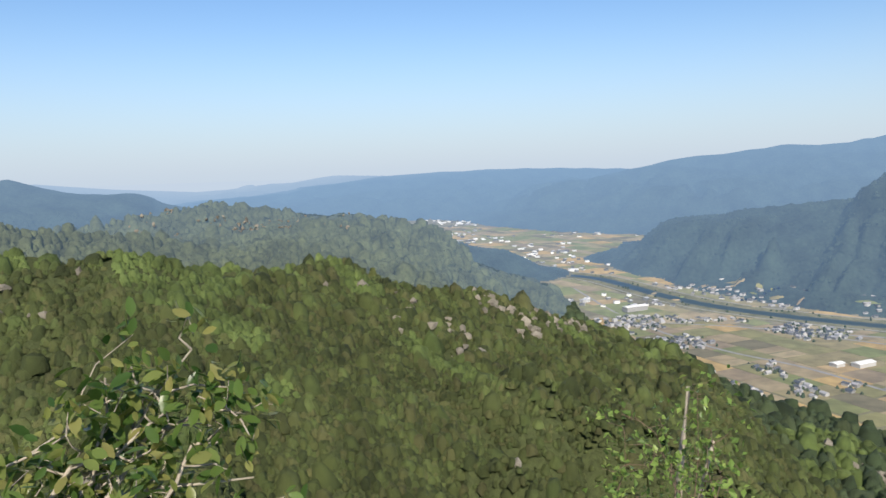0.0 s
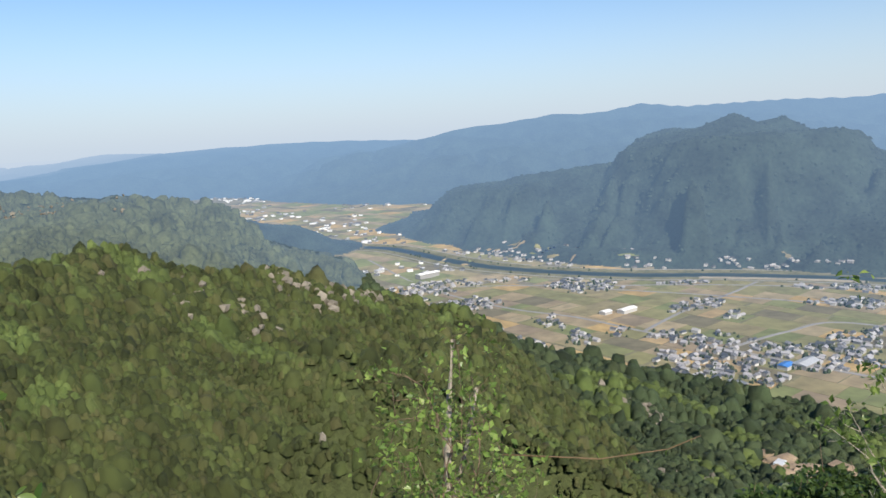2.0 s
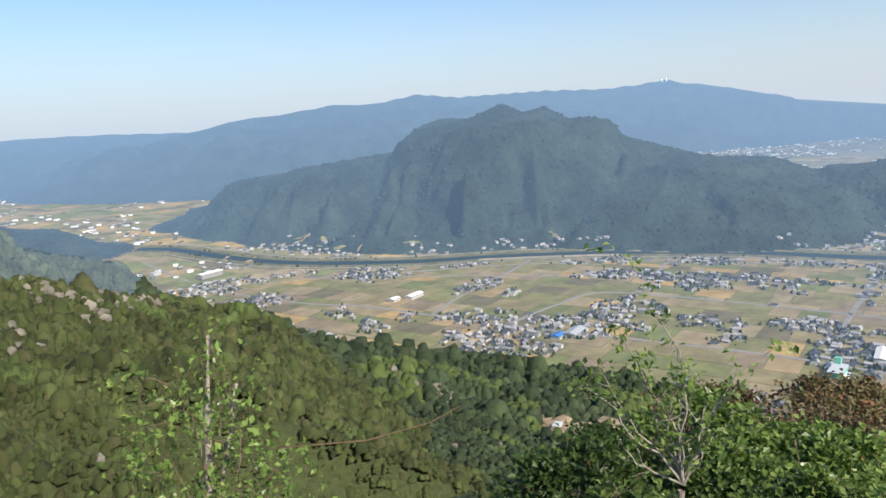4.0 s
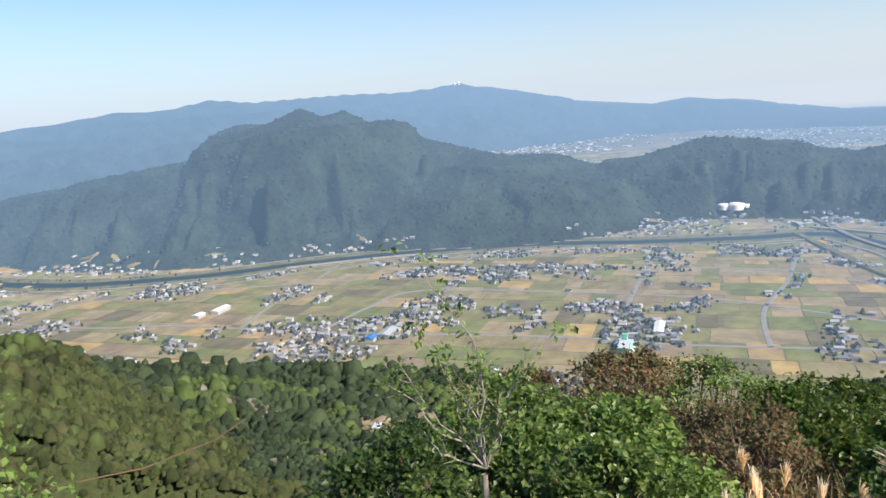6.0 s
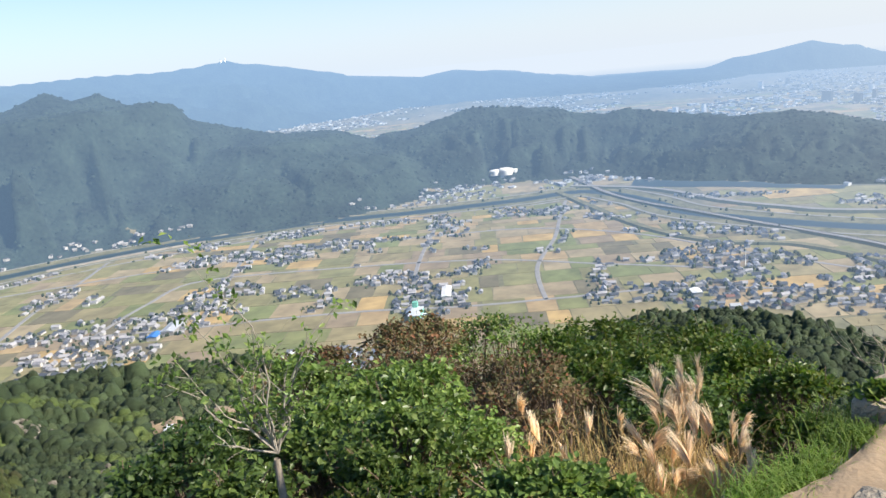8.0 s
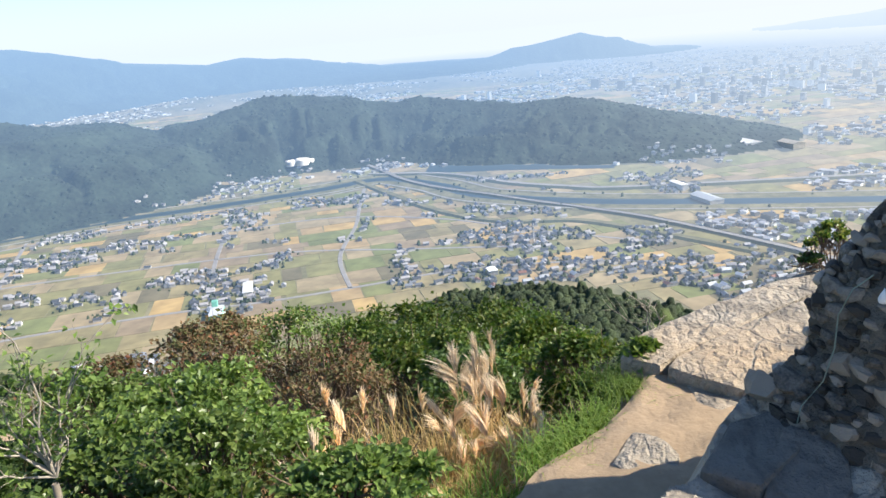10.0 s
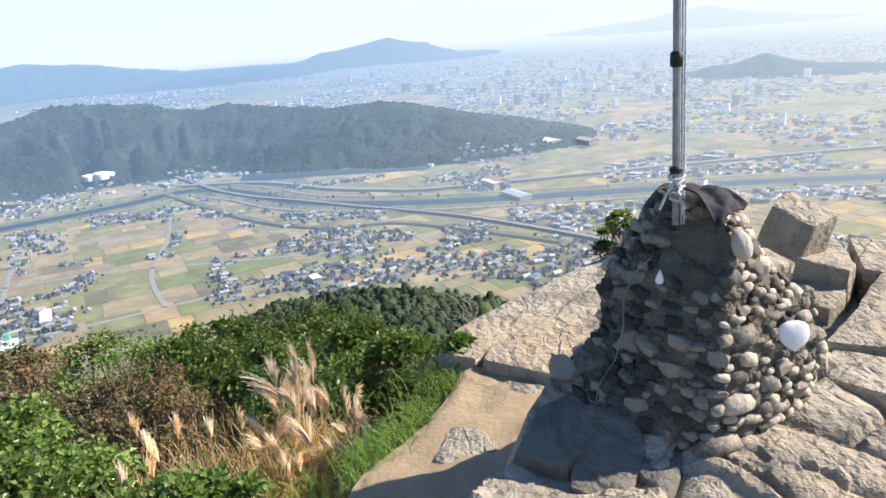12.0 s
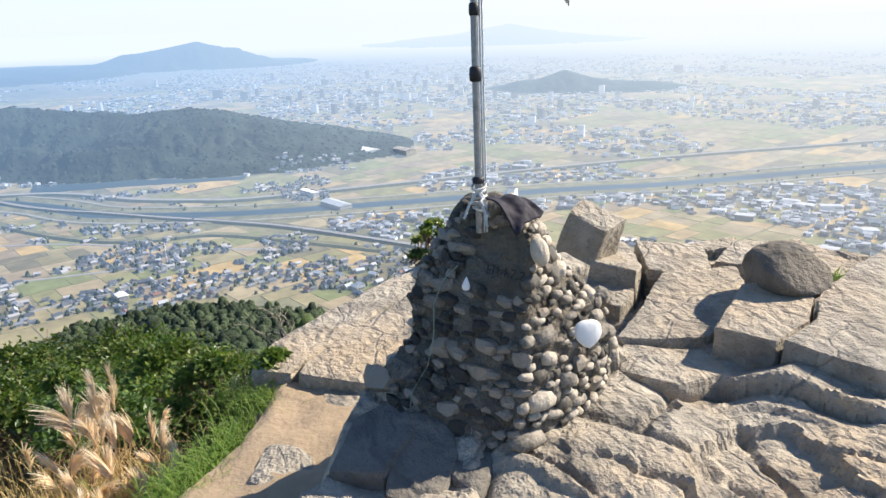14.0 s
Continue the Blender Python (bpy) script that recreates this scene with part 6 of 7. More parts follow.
def build_pole():
    top = thing("flagpole", (3.46, -1.49, 0.62), "thin steel flagpole tied into the cairn with white rope", "flagpole")
    foot, tip = Vector((3.45, -1.49, 0.55)), Vector((3.63, -1.53, 2.75))
    ln = [foot.lerp(tip, t) for t in np.linspace(0, 1, 8)]
    v, f = tube_arrays([p[:] for p in ln], [0.0165] * 8, 12)
    link_mesh("pole", mesh_from("pole", v, f, M_STEEL, smooth=True), top)
    side = Vector((-0.22, -0.97, 0)).normalized()
    for k, off in enumerate((0.024, 0.036)):
        pts = [(p + side * off + Vector((0, 0, 0)))[:] for p in ln]
        v, f = tube_arrays(pts, [0.0045] * 8, 6)
        link_mesh("halyard", mesh_from("halyard", v, f, M_ROPE, smooth=True), top, "grey-white halyard")
    for z, h, r in ((0.80, 0.035, 0.028), (1.28, 0.07, 0.027), (1.56, 0.06, 0.022)):
        t = (z - foot.z) / (tip.z - foot.z)
        c = foot.lerp(tip, t)
        pts = [(c + Vector((0, 0, dz)))[:] for dz in (-h / 2, -h / 2 + 0.006, 0, h / 2 - 0.006, h / 2)]
        v, f = tube_arrays(pts, [r * 0.6, r, r * 1.08, r, r * 0.6], 12)
        link_mesh("tape_binding", mesh_from("tape_binding", v, f, M_TAPE, smooth=True), top, "black tape binding")
    # rope knot and hanging ends
    rng = np.random.default_rng(9)
    items = []
    for k in range(5):
        a = np.linspace(0, 6.6, 22)
        rr = 0.027 + 0.004 * k % 0.01
        pts = np.stack([3.465 + rr * np.cos(a + k), -1.495 + rr * np.sin(a + k), 0.66 + 0.028 * k + 0.012 * np.sin(a)], -1)
        items.append(tube_arrays(pts, [0.0065] * 22, 6))
    for end in ((3.30, -1.47, 0.62), (3.34, -1.50, 0.65), (3.40, -1.40, 0.64)):
        p0 = np.array([3.45, -1.49, 0.76])
        p2 = np.array(end)
        t = np.linspace(0, 1, 12)[:, None]
        pts = p0 * (1 - t) ** 2 + 2 * t * (1 - t) * (p0 * 0.4 + p2 * 0.6 + np.array([0, 0, 0.02])) + p2 * t * t
        pts = pts + rng.normal(0, 0.003, pts.shape)
        items.append(tube_arrays(pts, [0.0065] * 12, 6))
    v, f = join_arrays(items)
    link_mesh("rope_knot", mesh_from("rope_knot", v, f, M_ROPE, smooth=True), top, "knotted white rope")
    # a torn white flag, its lower corner hanging clear of the pole
    us, vs = np.linspace(0, 1, 16), np.linspace(0, 1, 12)
    U, W = np.meshgrid(us, vs, indexing="ij")
    X = 3.60 - 0.36 * U * (0.55 + 0.45 * (1 - W))
    Y = -1.53 - 0.40 * U + 0.04 * np.sin(6 * U + 3 * W)
    Z = 2.55 - 0.62 * W * (0.7 + 0.3 * U) - 0.45 * U * (0.65 + 0.6 * W ** 3)
    Z = np.maximum(Z, 1.56 + 0.8 * (1 - U))
    P = np.stack([X, Y, Z], -1).reshape(-1, 3)
    i, j = np.meshgrid(np.arange(15), np.arange(11), indexing="ij")
    f = np.stack([i * 12 + j, (i + 1) * 12 + j, (i + 1) * 12 + j + 1, i * 12 + j + 1], -1).reshape(-1, 4)
    me = mesh_from("flag_cloth", P, f, M_FLAG, smooth=True)
    fl = link_mesh("flag_cloth", me, top, "limp white cloth")
    so = fl.modifiers.new("thick", "SOLIDIFY")
    so.thickness = 0.003


build_pole()


def build_cloth():
    """A dark cloth thrown over the top of the cairn."""
    n = 26
    U, W = np.meshgrid(np.linspace(0, 1, n), np.linspace(0, 1, n), indexing="ij")
    a, b, c, d = np.array([3.42, -1.50, 0.72]), np.array([3.46, -1.68, 0.71]), np.array([3.27, -1.74, 0.655]), np.array([3.19, -1.57, 0.61])
    P = (1 - U)[..., None] * ((1 - W)[..., None] * a + W[..., None] * b) + U[..., None] * ((1 - W)[..., None] * d + W[..., None] * c)
    P[..., 2] += 0.035 * np.sin(3.1 * U) + 0.045 * (fbm(U * 3, W * 3, 3, 5) - 0.5) + 0.003 * np.sin(9 * W + 5 * U)
    P[..., 0] += 0.02 * (fbm(U * 6 + 9, W * 6, 2, 6) - 0.5)
    i, j = np.meshgrid(np.arange(n - 1), np.arange(n - 1), indexing="ij")
    f = np.stack([i * n + j, (i + 1) * n + j, (i + 1) * n + j + 1, i * n + j + 1], -1).reshape(-1, 4)
    ob = new("dark_cloth", mesh_from("dark_cloth", P.reshape(-1, 3), f, M_CLOTH, smooth=True))
    so = ob.modifiers.new("thick", "SOLIDIFY")
    so.thickness = 0.006
    tagged(ob, "crumpled black cloth lying over the cairn's top", "cloth")


build_cloth()


# ---- bushes, saplings, grasses ----
def ground_z(x, y):
    return float(land(np.array([float(x)]), np.array([float(y)]))[0])


def stem_path(p0, p1, bend, rng, n=7):
    t = np.linspace(0, 1, n)[:, None]
    p0, p1 = np.array(p0, float), np.array(p1, float)
    wob = np.cumsum(rng.normal(0, bend, (n, 3)), 0) * np.sin(t * np.pi)
    return p0 * (1 - t) + p1 * t + wob


def bush(at, radii, leaves, leaf, material, label, seed, bare=0.0, stems=M_TWIG, category="bush", clumps=14, foot=None):
    """Stems from the foot, clumps of twigs, and leaves at the clumps' skins; at: the middle of the crown's top."""
    rng = np.random.default_rng(seed)
    x, y, ztop = at
    zg = min(ground_z(x, y), ztop - 0.3) if foot is None else foot
    top = thing("bush", (x, y, zg), label, category, "summit bushes")
    rx, ry = radii
    hgt = ztop - zg
    items, L, D = [], [], []
    for k in range(clumps):
        a, q = rng.uniform(0, 6.28), math.sqrt(rng.uniform(0, 1))
        cr = 0.31 * (rx + ry) / 2 * rng.uniform(0.4, 1.15)
        c = np.array([x + rx * 0.8 * q * math.cos(a), y + ry * 0.8 * q * math.sin(a), ztop + 0.04 - 0.75 * cr - min(hgt, 1.5) * 0.55 * q * q * rng.uniform(0.3, 1)])
        path = stem_path((x + rng.normal(0, 0.08), y + rng.normal(0, 0.08), zg - 0.1), c, 0.03 * hgt, rng)
        items.append(tube_arrays(path, np.linspace(0.022, 0.007, 7) * min(1.6, hgt), 5))
        for _ in range(5):
            e = c + rng.normal(0, 0.7, 3) * cr
            items.append(tube_arrays(stem_path(path[4], e, 0.02, rng, 5), np.linspace(0.007, 0.003, 5), 4))
        n = int(leaves / clumps)
        d = rng.normal(0, 1, (n, 3))
        d /= np.linalg.norm(d, axis=1)[:, None]
        d[:, 2] = np.where(d[:, 2] < -0.25, -d[:, 2], d[:, 2])
        pos = c + d * cr * rng.uniform(0.45, 1.12, (n, 1)) ** 1.0 * (1 + 0.35 * np.sin(5 * d[:, :1] + 4 * d[:, 1:2] + k)) * np.array([1, 1, 0.8])
        L.append(pos)
        D.append(d * np.array([1, 1, 0.3]) + rng.normal(0, 0.55, (n, 3)) + np.array([0, 0, -0.15]))
    v, f = join_arrays(items)
    link_mesh("stem_frame", mesh_from("stem_frame", v, f, stems, smooth=True), top)
    if leaves:
        L, D = np.concatenate(L), np.concatenate(D)
        v, f = leaf_arrays(L, D, leaf * rng.uniform(0.6, 1.3, len(L)), 0.38, rng)
        link_mesh("foliage", mesh_from("foliage", v, f, material), top)
    return top


BUSHES = [
    # low leafy scrub nearest the camera
    ((3.85, 1.15, -0.86), (0.45, 0.6), 3000, 0.055, M_LEAF, "low glossy evergreen bush below the grass"),
    ((4.30, 2.45, -0.88), (0.6, 0.6), 3600, 0.055, M_LEAF, "leafy green bush on the slope"),
    ((3.55, 2.00, -0.98), (0.5, 0.5), 2600, 0.055, M_LEAF_BRIGHT, "low bright green scrub"),
    ((2.75, 2.45, -0.92), (0.55, 0.5), 2600, 0.055, M_LEAF_BRIGHT, "low bright green scrub"),
    ((3.30, 3.15, -0.95), (0.6, 0.55), 2800, 0.055, M_LEAF, "leafy green bush on the slope"),
    ((4.55, 3.25, -1.05), (0.6, 0.6), 3200, 0.06, M_LEAF, "leafy green bush on the slope"),
    ((5.10, 2.35, -1.30), (0.6, 0.6), 3000, 0.055, M_LEAF, "leafy green bush on the slope"),
    ((6.05, 3.50, -1.40), (0.8, 0.8), 4600, 0.07, M_LEAF, "dense green bush with drooping leaves"),
    ((5.40, 3.95, -1.42), (0.7, 0.7), 3600, 0.07, M_LEAF, "dense green bush with drooping leaves"),
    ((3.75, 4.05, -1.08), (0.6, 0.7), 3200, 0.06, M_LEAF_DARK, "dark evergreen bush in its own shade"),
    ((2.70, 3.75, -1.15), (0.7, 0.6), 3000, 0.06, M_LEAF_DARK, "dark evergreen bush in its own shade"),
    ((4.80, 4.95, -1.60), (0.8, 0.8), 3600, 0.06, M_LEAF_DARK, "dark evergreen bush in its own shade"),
    ((1.75, 3.35, -1.05), (0.6, 0.5), 2200, 0.05, M_LEAF, "low green scrub at the edge"),
    # autumn brush further down
    ((8.0, 4.6, -2.15), (0.9, 0.9), 2600, 0.06, M_LEAF_BROWN, "thin brown autumn brush"),
    ((9.9, 5.6, -2.55), (1.3, 1.2), 3600, 0.07, M_LEAF_BROWN, "tangle of brown and rusty autumn brush"),
    ((9.0, 6.8, -2.75), (1.1, 1.1), 3000, 0.07, M_LEAF_BROWN, "thin rusty autumn brush"),
    ((8.2, 3.0, -2.05), (0.9, 0.9), 2400, 0.05, M_LEAF_BROWN, "thin twiggy brush with few leaves"),
    ((6.9, 2.4, -1.75), (0.8, 0.8), 2000, 0.05, M_LEAF_BROWN, "thin twiggy brush with few leaves"),
    ((11.5, 4.9, -3.0), (1.2, 1.2), 3400, 0.07, M_LEAF, "green bush among autumn brush"),
    ((7.3, 5.9, -2.15), (0.9, 0.9), 3200, 0.07, M_LEAF, "green bush among autumn brush"),
    # dense evergreens before the drop
    ((11.9, 3.2, -3.15), (1.5, 1.4), 6500, 0.085, M_LEAF_BRIGHT, "dense bright evergreen bush"),
    ((12.2, 1.4, -3.30), (1.5, 1.3), 6500, 0.085, M_LEAF_BRIGHT, "dense bright evergreen bush"),
    ((10.2, 2.3, -2.75), (1.2, 1.1), 5200, 0.08, M_LEAF_BRIGHT, "dense bright evergreen bush"),
    ((9.9, 0.7, -2.55), (1.2, 1.0), 5600, 0.075, M_LEAF_BRIGHT, "dense bright evergreen bush"),
    ((8.6, -0.05, -2.20), (0.8, 0.8), 4200, 0.07, M_LEAF_BRIGHT, "dense bright evergreen bush"),
    ((8.3, 1.3, -2.25), (0.9, 0.9), 3600, 0.07, M_LEAF_DARK, "dark evergreen bush behind the grass"),
    # small ones on the rock
    ((7.00, -2.26, -0.40), (0.21, 0.21), 1900, 0.032, M_LEAF_NEAR, "small yellow-green bush behind the cairn"),
    ((6.92, -2.08, -0.66), (0.13, 0.13), 700, 0.03, M_LEAF_DARK, "small dark bush behind the cairn"),
    ((5.28, -0.55, -0.76), (0.24, 0.18), 1500, 0.06, M_LEAF, "tufted green bush beside the path"),
]
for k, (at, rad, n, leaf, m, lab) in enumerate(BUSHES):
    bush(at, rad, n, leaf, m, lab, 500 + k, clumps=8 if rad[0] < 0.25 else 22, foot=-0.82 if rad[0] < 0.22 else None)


def branching(top, base, limbs, material, leaf_material, leaf, per_limb, seed, r0=0.018, spread=0.35, oval=False):
    """A small tree: a trunk fork, curved limbs to given ends, side twigs, leaves near the tips."""
    rng = np.random.default_rng(seed)
    items, L, D = [], [], []
    for end in limbs:
        path = stem_path(base, end, 0.025, rng, 9)
        items.append(tube_arrays(path, np.linspace(r0, r0 * 0.22, 9), 6))
        for k in range(7):
            i = int(rng.integers(3, 9))
            d = rng.normal(0, 1, 3) * spread * 0.5 + (path[8] - path[3]) * 0.25
            tw = stem_path(path[i], path[i] + d * rng.uniform(0.3, 0.9), 0.012, rng, 5)
            items.append(tube_arrays(tw, np.linspace(r0 * 0.3, r0 * 0.1, 5), 4))
            n = int(per_limb / 7)
            if n:
                pick = tw[rng.integers(2, 5, n)] + rng.normal(0, 0.02, (n, 3))
                L.append(pick)
                D.append(rng.normal(0, 0.7, (n, 3)) + np.array([0, 0, 0.1]))
    v, f = join_arrays(items)
    link_mesh("branch_frame", mesh_from("branch_frame", v, f, material, smooth=True), top)
    if L:
        L, D = np.concatenate(L), np.concatenate(D)
        v, f = leaf_arrays(L, D, leaf * rng.uniform(0.6, 1.3, len(L)), 0.25 if oval else 0.33, rng, oval=oval)
        link_mesh("foliage", mesh_from("foliage", v, f, leaf_material, smooth=oval), top)


sap = thing("sapling", (3.05, 2.46, ground_z(3.05, 2.46)), "slender forked sapling with sparse leaves above the scrub", "tree")
v, f = tube_arrays([(3.05, 2.46, ground_z(3.05, 2.46) - 0.1), (3.06, 2.48, -0.75), (3.08, 2.50, -0.52)], [0.026, 0.022, 0.018], 8)
link_mesh("trunk", mesh_from("trunk", v, f, M_BARK, smooth=True), sap)
branching(sap, (3.08, 2.48, -0.48), [(2.90, 2.67, 0.64), (2.84, 2.72, 0.40), (2.77, 2.78, 0.17), (2.72, 2.83, 0.06), (2.85, 2.72, -0.23), (2.95, 2.62, 0.11), (3.06, 2.51, 0.30), (3.10, 2.46, 0.17),
                                     (3.37, 2.14, 0.32), (3.28, 2.25, 0.15), (3.17, 2.38, 0.04), (3.19, 2.36, -0.17), (3.06, 2.50, 0.05)], M_BARK_PALE, M_LEAF, 0.042, 56, 61, 0.0072, 0.22)

bare = thing("bare_shrub", (7.23, -0.70, -1.7), "leafless pale twiggy shrub beyond the slab", "shrub")
branching(bare, (7.25, -0.80, -1.75), [(7.24, -0.48, -1.05), (7.24, -0.60, -1.00), (7.23, -0.76, -1.15), (7.2, -0.40, -1.25), (7.24, -0.66, -1.12)], M_BARK_PALE, M_LEAF, 0.03, 0, 62, 0.009, 0.35)

snag = thing("dead_stem", (0.47, 1.62, ground_z(0.47, 1.62)), "broken bleached stem overgrown with leafy twigs", "shrub")
v, f = tube_arrays([(0.44, 1.58, ground_z(0.44, 1.58) - 0.1), (0.46, 1.61, 0.3), (0.48, 1.66, 0.72), (0.51, 1.72, 0.90), (0.55, 1.79, 1.05)], [0.016, 0.013, 0.010, 0.0085, 0.0065], 8)
link_mesh("stem", mesh_from("stem", v, f, M_BARK_PALE, smooth=True), snag)
v, f = tube_arrays([(0.47, 1.64, 0.62), (0.54, 1.67, 0.82), (0.58, 1.70, 0.945)], [0.006, 0.0055, 0.005], 7)
link_mesh("side_stem", mesh_from("side_stem", v, f, M_BARK_PALE, smooth=True), snag)
branching(snag, (0.45, 1.60, 0.55), [(0.34, 1.60, 1.05), (0.35, 1.61, 1.00), (0.39, 1.60, 0.93), (0.42, 1.59, 0.97), (0.53, 1.57, 1.02), (0.56, 1.55, 0.92), (0.36, 1.60, 0.84), (0.59, 1.54, 0.80), (0.40, 1.58, 0.82), (0.50, 1.57, 1.10), (0.47, 1.55, 0.76),
                                      (0.43, 1.54, 0.72), (0.52, 1.55, 0.74)],
          M_TWIG, M_LEAF, 0.0175, 130, 63, 0.0032, 0.17)

cane = thing("bramble", (0.6, 1.6, ground_z(0.6, 1.6)), "arching brown bramble cane with a few yellow leaves", "bramble")
pts = [(0.45, 1.70, 0.2), (0.53, 1.66, 0.68), (0.62, 1.63, 0.79), (0.83, 1.53, 0.785), (0.98, 1.47, 0.81), (1.05, 1.44, 0.845)]
v, f = tube_arrays(pts, [0.0026, 0.0024, 0.0021, 0.0018, 0.0014, 0.001], 6)
link_mesh("cane", mesh_from("cane", v, f, M_CANE, smooth=True), cane)
rng = np.random.default_rng(4)
base = np.array([(0.83, 1.53, 0.785), (0.90, 1.50, 0.79), (0.98, 1.47, 0.81), (0.70, 1.60, 0.79), (1.03, 1.45, 0.84)])
v, f = leaf_arrays(base, rng.normal(0, 1, (5, 3)), np.full(5, 0.022), 0.3, rng)
link_mesh("foliage", mesh_from("foliage", v, f, M_LEAF_BRIGHT), cane)

near_shrub = thing("shrub", (-0.75, 0.95, ground_z(-0.75, 0.95)), "gnarled shrub with pale bare branches and broad glossy leaves", "shrub")
branching(near_shrub, (-0.78, 0.97, 0.92), [(-0.45, 1.15, 1.33), (-0.57, 1.10, 1.30), (-0.48, 1.14, 1.24), (-0.40, 1.17, 1.22), (-0.42, 1.16, 1.17), (-0.37, 1.18, 1.10), (-0.32, 1.19, 1.06), (-0.62, 1.07, 1.23),
                                          (-0.53, 1.12, 1.28), (-0.66, 1.05, 1.18)], M_BARK_PALE, M_LEAF_NEAR, 0.030, 130, 64, 0.0075, 0.13, True)
v, f = tube_arrays([(-0.85, 0.95, ground_z(-0.85, 0.95) - 0.1), (-0.82, 0.95, 0.3), (-0.78, 0.95, 0.85)], [0.022, 0.018, 0.012], 8)
link_mesh("trunk", mesh_from("trunk", v, f, M_BARK, smooth=True), near_shrub)
branching(near_shrub, (-0.80, 0.90, 0.6), [(-0.5, 0.95, 0.98), (-0.65, 0.8, 1.02), (-0.40, 1.05, 0.95), (-0.55, 1.1, 1.02), (-0.30, 1.15, 0.95), (-0.6, 0.95, 1.05), (-0.45, 0.9, 0.98)],
          M_BARK_PALE, M_LEAF_NEAR, 0.028, 330, 65, 0.006, 0.20, True)


def blades(n, at, spread, height, lean, width, rng, droop=0.35, curl=5):
    """Curved grass blades: ribbons of a few segments, tapering."""
    x0 = at[0] + rng.normal(0, spread[0], n)
    y0 = at[1] + rng.normal(0, spread[1], n)
    z0 = np.full(n, at[2])
    a = rng.uniform(0, 6.28, n)
    h = height * rng.uniform(0.5, 1.1, n)
    out = lean * h * rng.uniform(0.3, 1.2, n)
    side = np.stack([-np.sin(a), np.cos(a), 0 * a], -1)
    P = []
    for k in range(curl + 1):
        t = k / curl
        c = np.stack([x0 + np.cos(a) * out * t ** 1.8, y0 + np.sin(a) * out * t ** 1.8, z0 + h * (t - droop * t ** 3)], -1)
        w = width * (1 - t) ** 0.7 * 0.5 + 0.0006
        P += [c - side * w, c + side * w]
    v = np.stack(P, 1)
    m = 2 * (curl + 1)
    f = np.array([(2 * k, 2 * k + 1, 2 * k + 3, 2 * k + 2) for k in range(curl)])
    return v.reshape(-1, 3), ((np.arange(n) * m)[:, None, None] + f[None]).reshape(-1, 4)


def pampas(at, stalks, reach, seed, label, blade_count=520):
    rng = np.random.default_rng(seed)
    x, y, ztip = at
    zg = ground_z(x, y)
    top = thing("pampas_grass", (x, y, zg), label, "grass", "pampas grass")
    v, f = blades(blade_count, (x, y, zg), (reach * 0.55, reach * 0.55), (ztip - zg) * 0.80, 0.5, 0.011, rng, 0.45)
    link_mesh("blade_tuft", mesh_from("blade_tuft", v, f, M_STRAW), top)
    for k in range(stalks):
        bx, by = x + rng.normal(0, reach * 0.4), y + rng.normal(0, reach * 0.4)
        tip = np.array([bx + rng.normal(0, 0.16), by + rng.normal(0.05, 0.16), ztip - abs(rng.normal(0, 0.26)) - 0.08])
        path = stem_path((bx, by, zg), tip, 0.01, rng, 8)
        sv, sf = tube_arrays(path, np.linspace(0.004, 0.002, 8), 5)
        link_mesh("stalk", mesh_from("stalk", sv, sf, M_STRAW, smooth=True), top)
        # the feathery head, drooping to one side
        n = 90
        way = np.array([rng.normal(0.2, 0.6), rng.normal(0.3, 0.6), 0.0])
        t = rng.uniform(0, 1, n)
        b = path[6] + (path[7] - path[6]) * t[:, None]
        d = way * 0.22 + np.array([0, 0, 0.95]) + rng.normal(0, 0.09, (n, 3))
        ln = rng.uniform(0.14, 0.26, n)
        P = []
        side = np.cross(d, rng.normal(0, 1, (n, 3)))
        side /= np.linalg.norm(side, axis=1)[:, None]
        for q in range(5):
            s = q / 4
            c = b + d * ln[:, None] * s + (way * 0.30 + np.array([0, 0, -0.28])) * (ln * s * s)[:, None]
            w = 0.0030 * (1 - 0.7 * abs(s - 0.4))
            P += [c - side * w, c + side * w]
        pv = np.stack(P, 1).reshape(-1, 3)
        pf = np.array([(2 * q, 2 * q + 1, 2 * q + 3, 2 * q + 2) for q in range(4)])
        pf = ((np.arange(n) * 10)[:, None, None] + pf[None]).reshape(-1, 4)
        link_mesh("plume", mesh_from("plume", pv, pf, M_PLUME), top, "feathery cream plume")
    return top


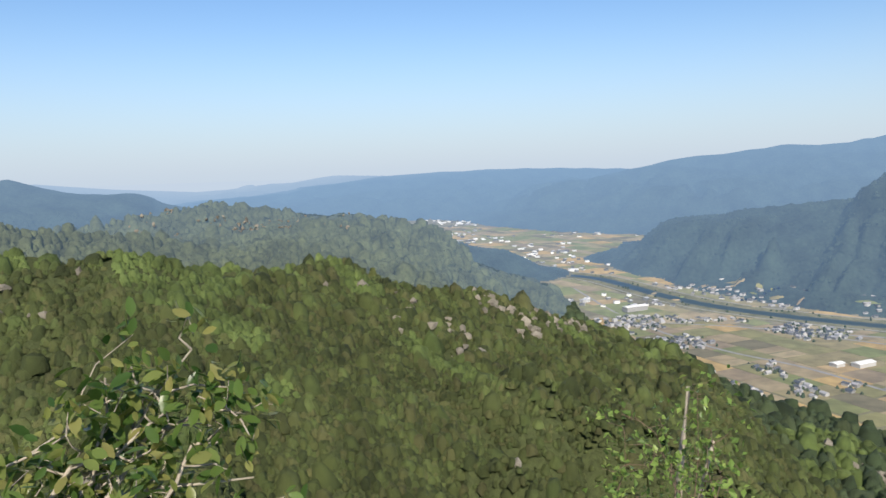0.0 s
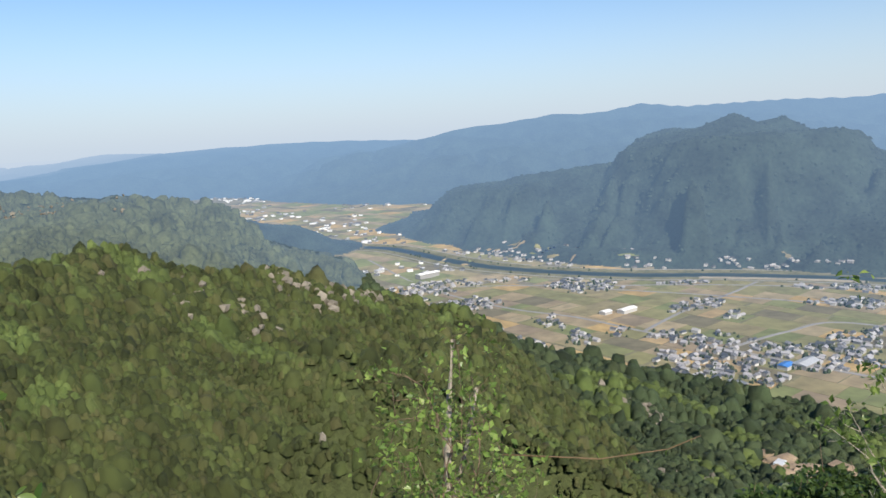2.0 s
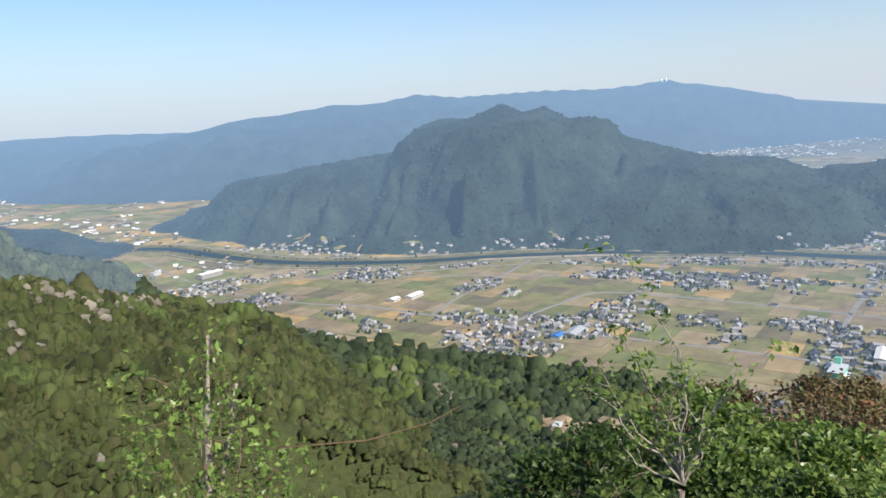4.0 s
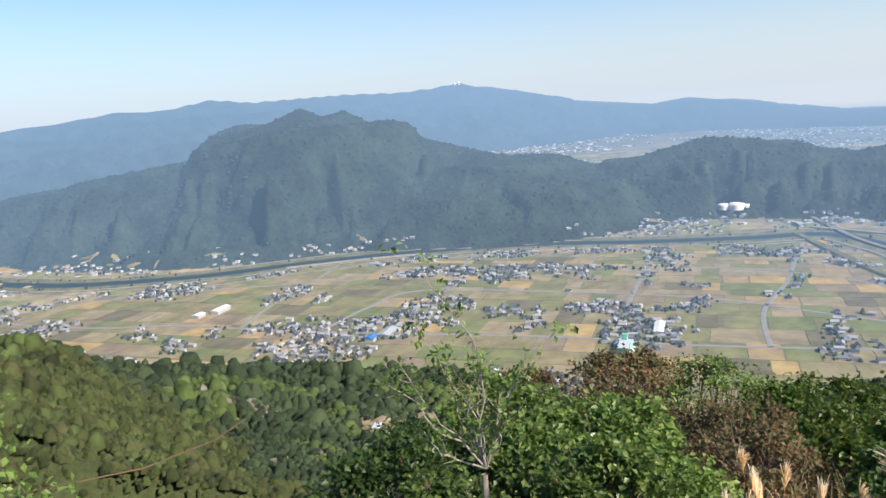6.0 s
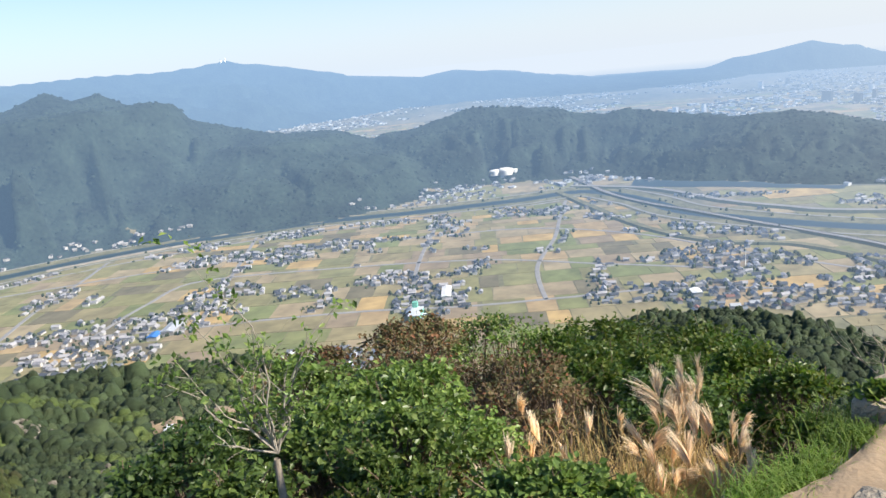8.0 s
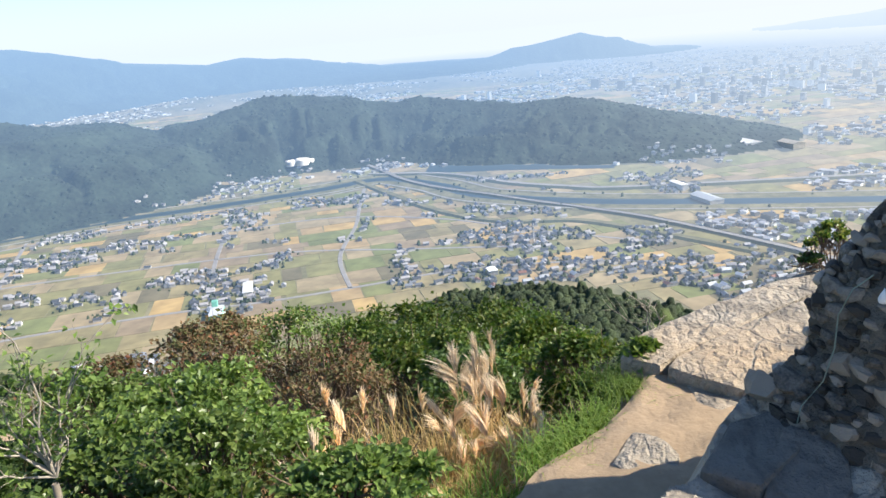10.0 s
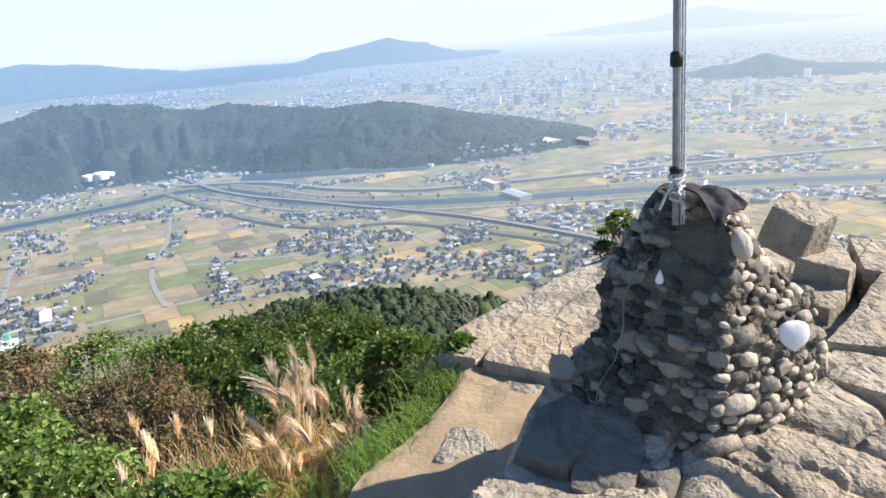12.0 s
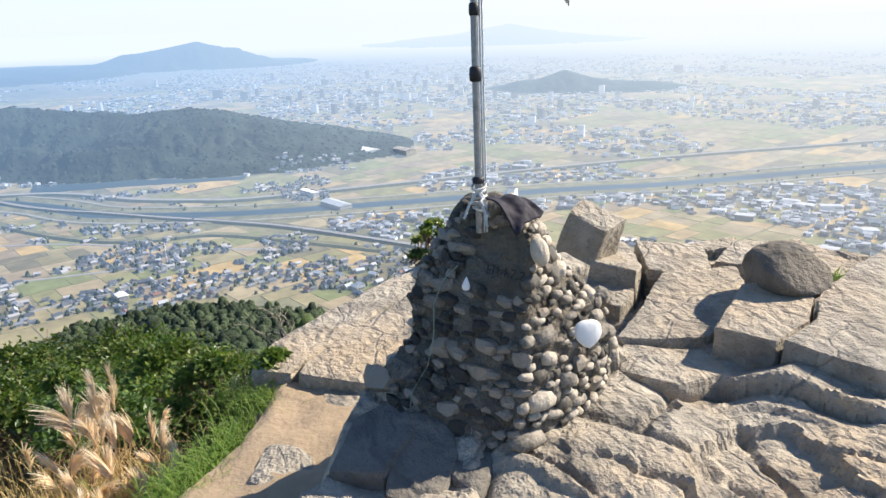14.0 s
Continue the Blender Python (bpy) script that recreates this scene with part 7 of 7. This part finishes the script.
pampas((5.60, 0.66, -1.08), 34, 0.56, 81, "thick clump of dry pampas grass with cream plumes")
pampas((5.25, 0.40, -1.28), 9, 0.30, 82, "dry pampas grass clump beside the path")
pampas((5.75, 1.75, -1.35), 7, 0.4, 83, "sparse pampas grass with silvery drooping plumes", 150)
pampas((4.70, 1.75, -1.10), 5, 0.3, 84, "sparse pampas grass with silvery drooping plumes", 120)
pampas((4.95, 0.75, -1.30), 6, 0.3, 85, "dry pampas grass clump", 260)

rng = np.random.default_rng(15)
items = []
for gx, gy, gz, n, sx, sy, hh in ((4.16, 0.10, -1.02, 420, 0.12, 0.08, 0.26), (4.38, -0.06, -1.02, 420, 0.12, 0.08, 0.27), (4.62, -0.22, -1.00, 300, 0.10, 0.06, 0.24), (4.95, -0.42, -0.96, 200, 0.08, 0.06, 0.24), (3.9, 0.42, -1.25, 500, 0.30, 0.2, 0.32), (5.20, -0.45, -1.05, 380, 0.16, 0.14, 0.36),
                                  (4.95, -0.55, -1.0, 160, 0.08, 0.08, 0.28), (3.6, 0.25, -1.15, 250, 0.2, 0.14, 0.28), (4.5, -4.85, -0.55, 120, 0.08, 0.08, 0.26)):
    items.append(blades(n, (gx, gy, gz), (sx, sy), hh * 0.72, 0.8, 0.007, rng, 0.45))
v, f = join_arrays(items)
tagged(new("grass", mesh_from("grass", v, f, M_GRASS)), "fresh green grass along the path's edge", "grass", kind="stuff")
items = []
for gx, gy, n, s, hh in ((4.4, 1.6, 500, 0.5, 0.5), (3.6, 2.7, 350, 0.6, 0.4), (6.2, 2.1, 500, 0.6, 0.7), (7.2, 1.6, 400, 0.6, 0.8), (1.0, 2.5, 160, 0.3, 0.5), (2.0, 2.9, 200, 0.4, 0.5), (5.4, 2.9, 300, 0.5, 0.6)):
    items.append(blades(n, (gx, gy, ground_z(gx, gy)), (s, s), hh, 0.6, 0.008, rng, 0.4))
v, f = join_arrays(items)
tagged(new("dry_grass", mesh_from("dry_grass", v, f, M_STRAW)), "dry straw-coloured grass between the bushes", "grass", kind="stuff")
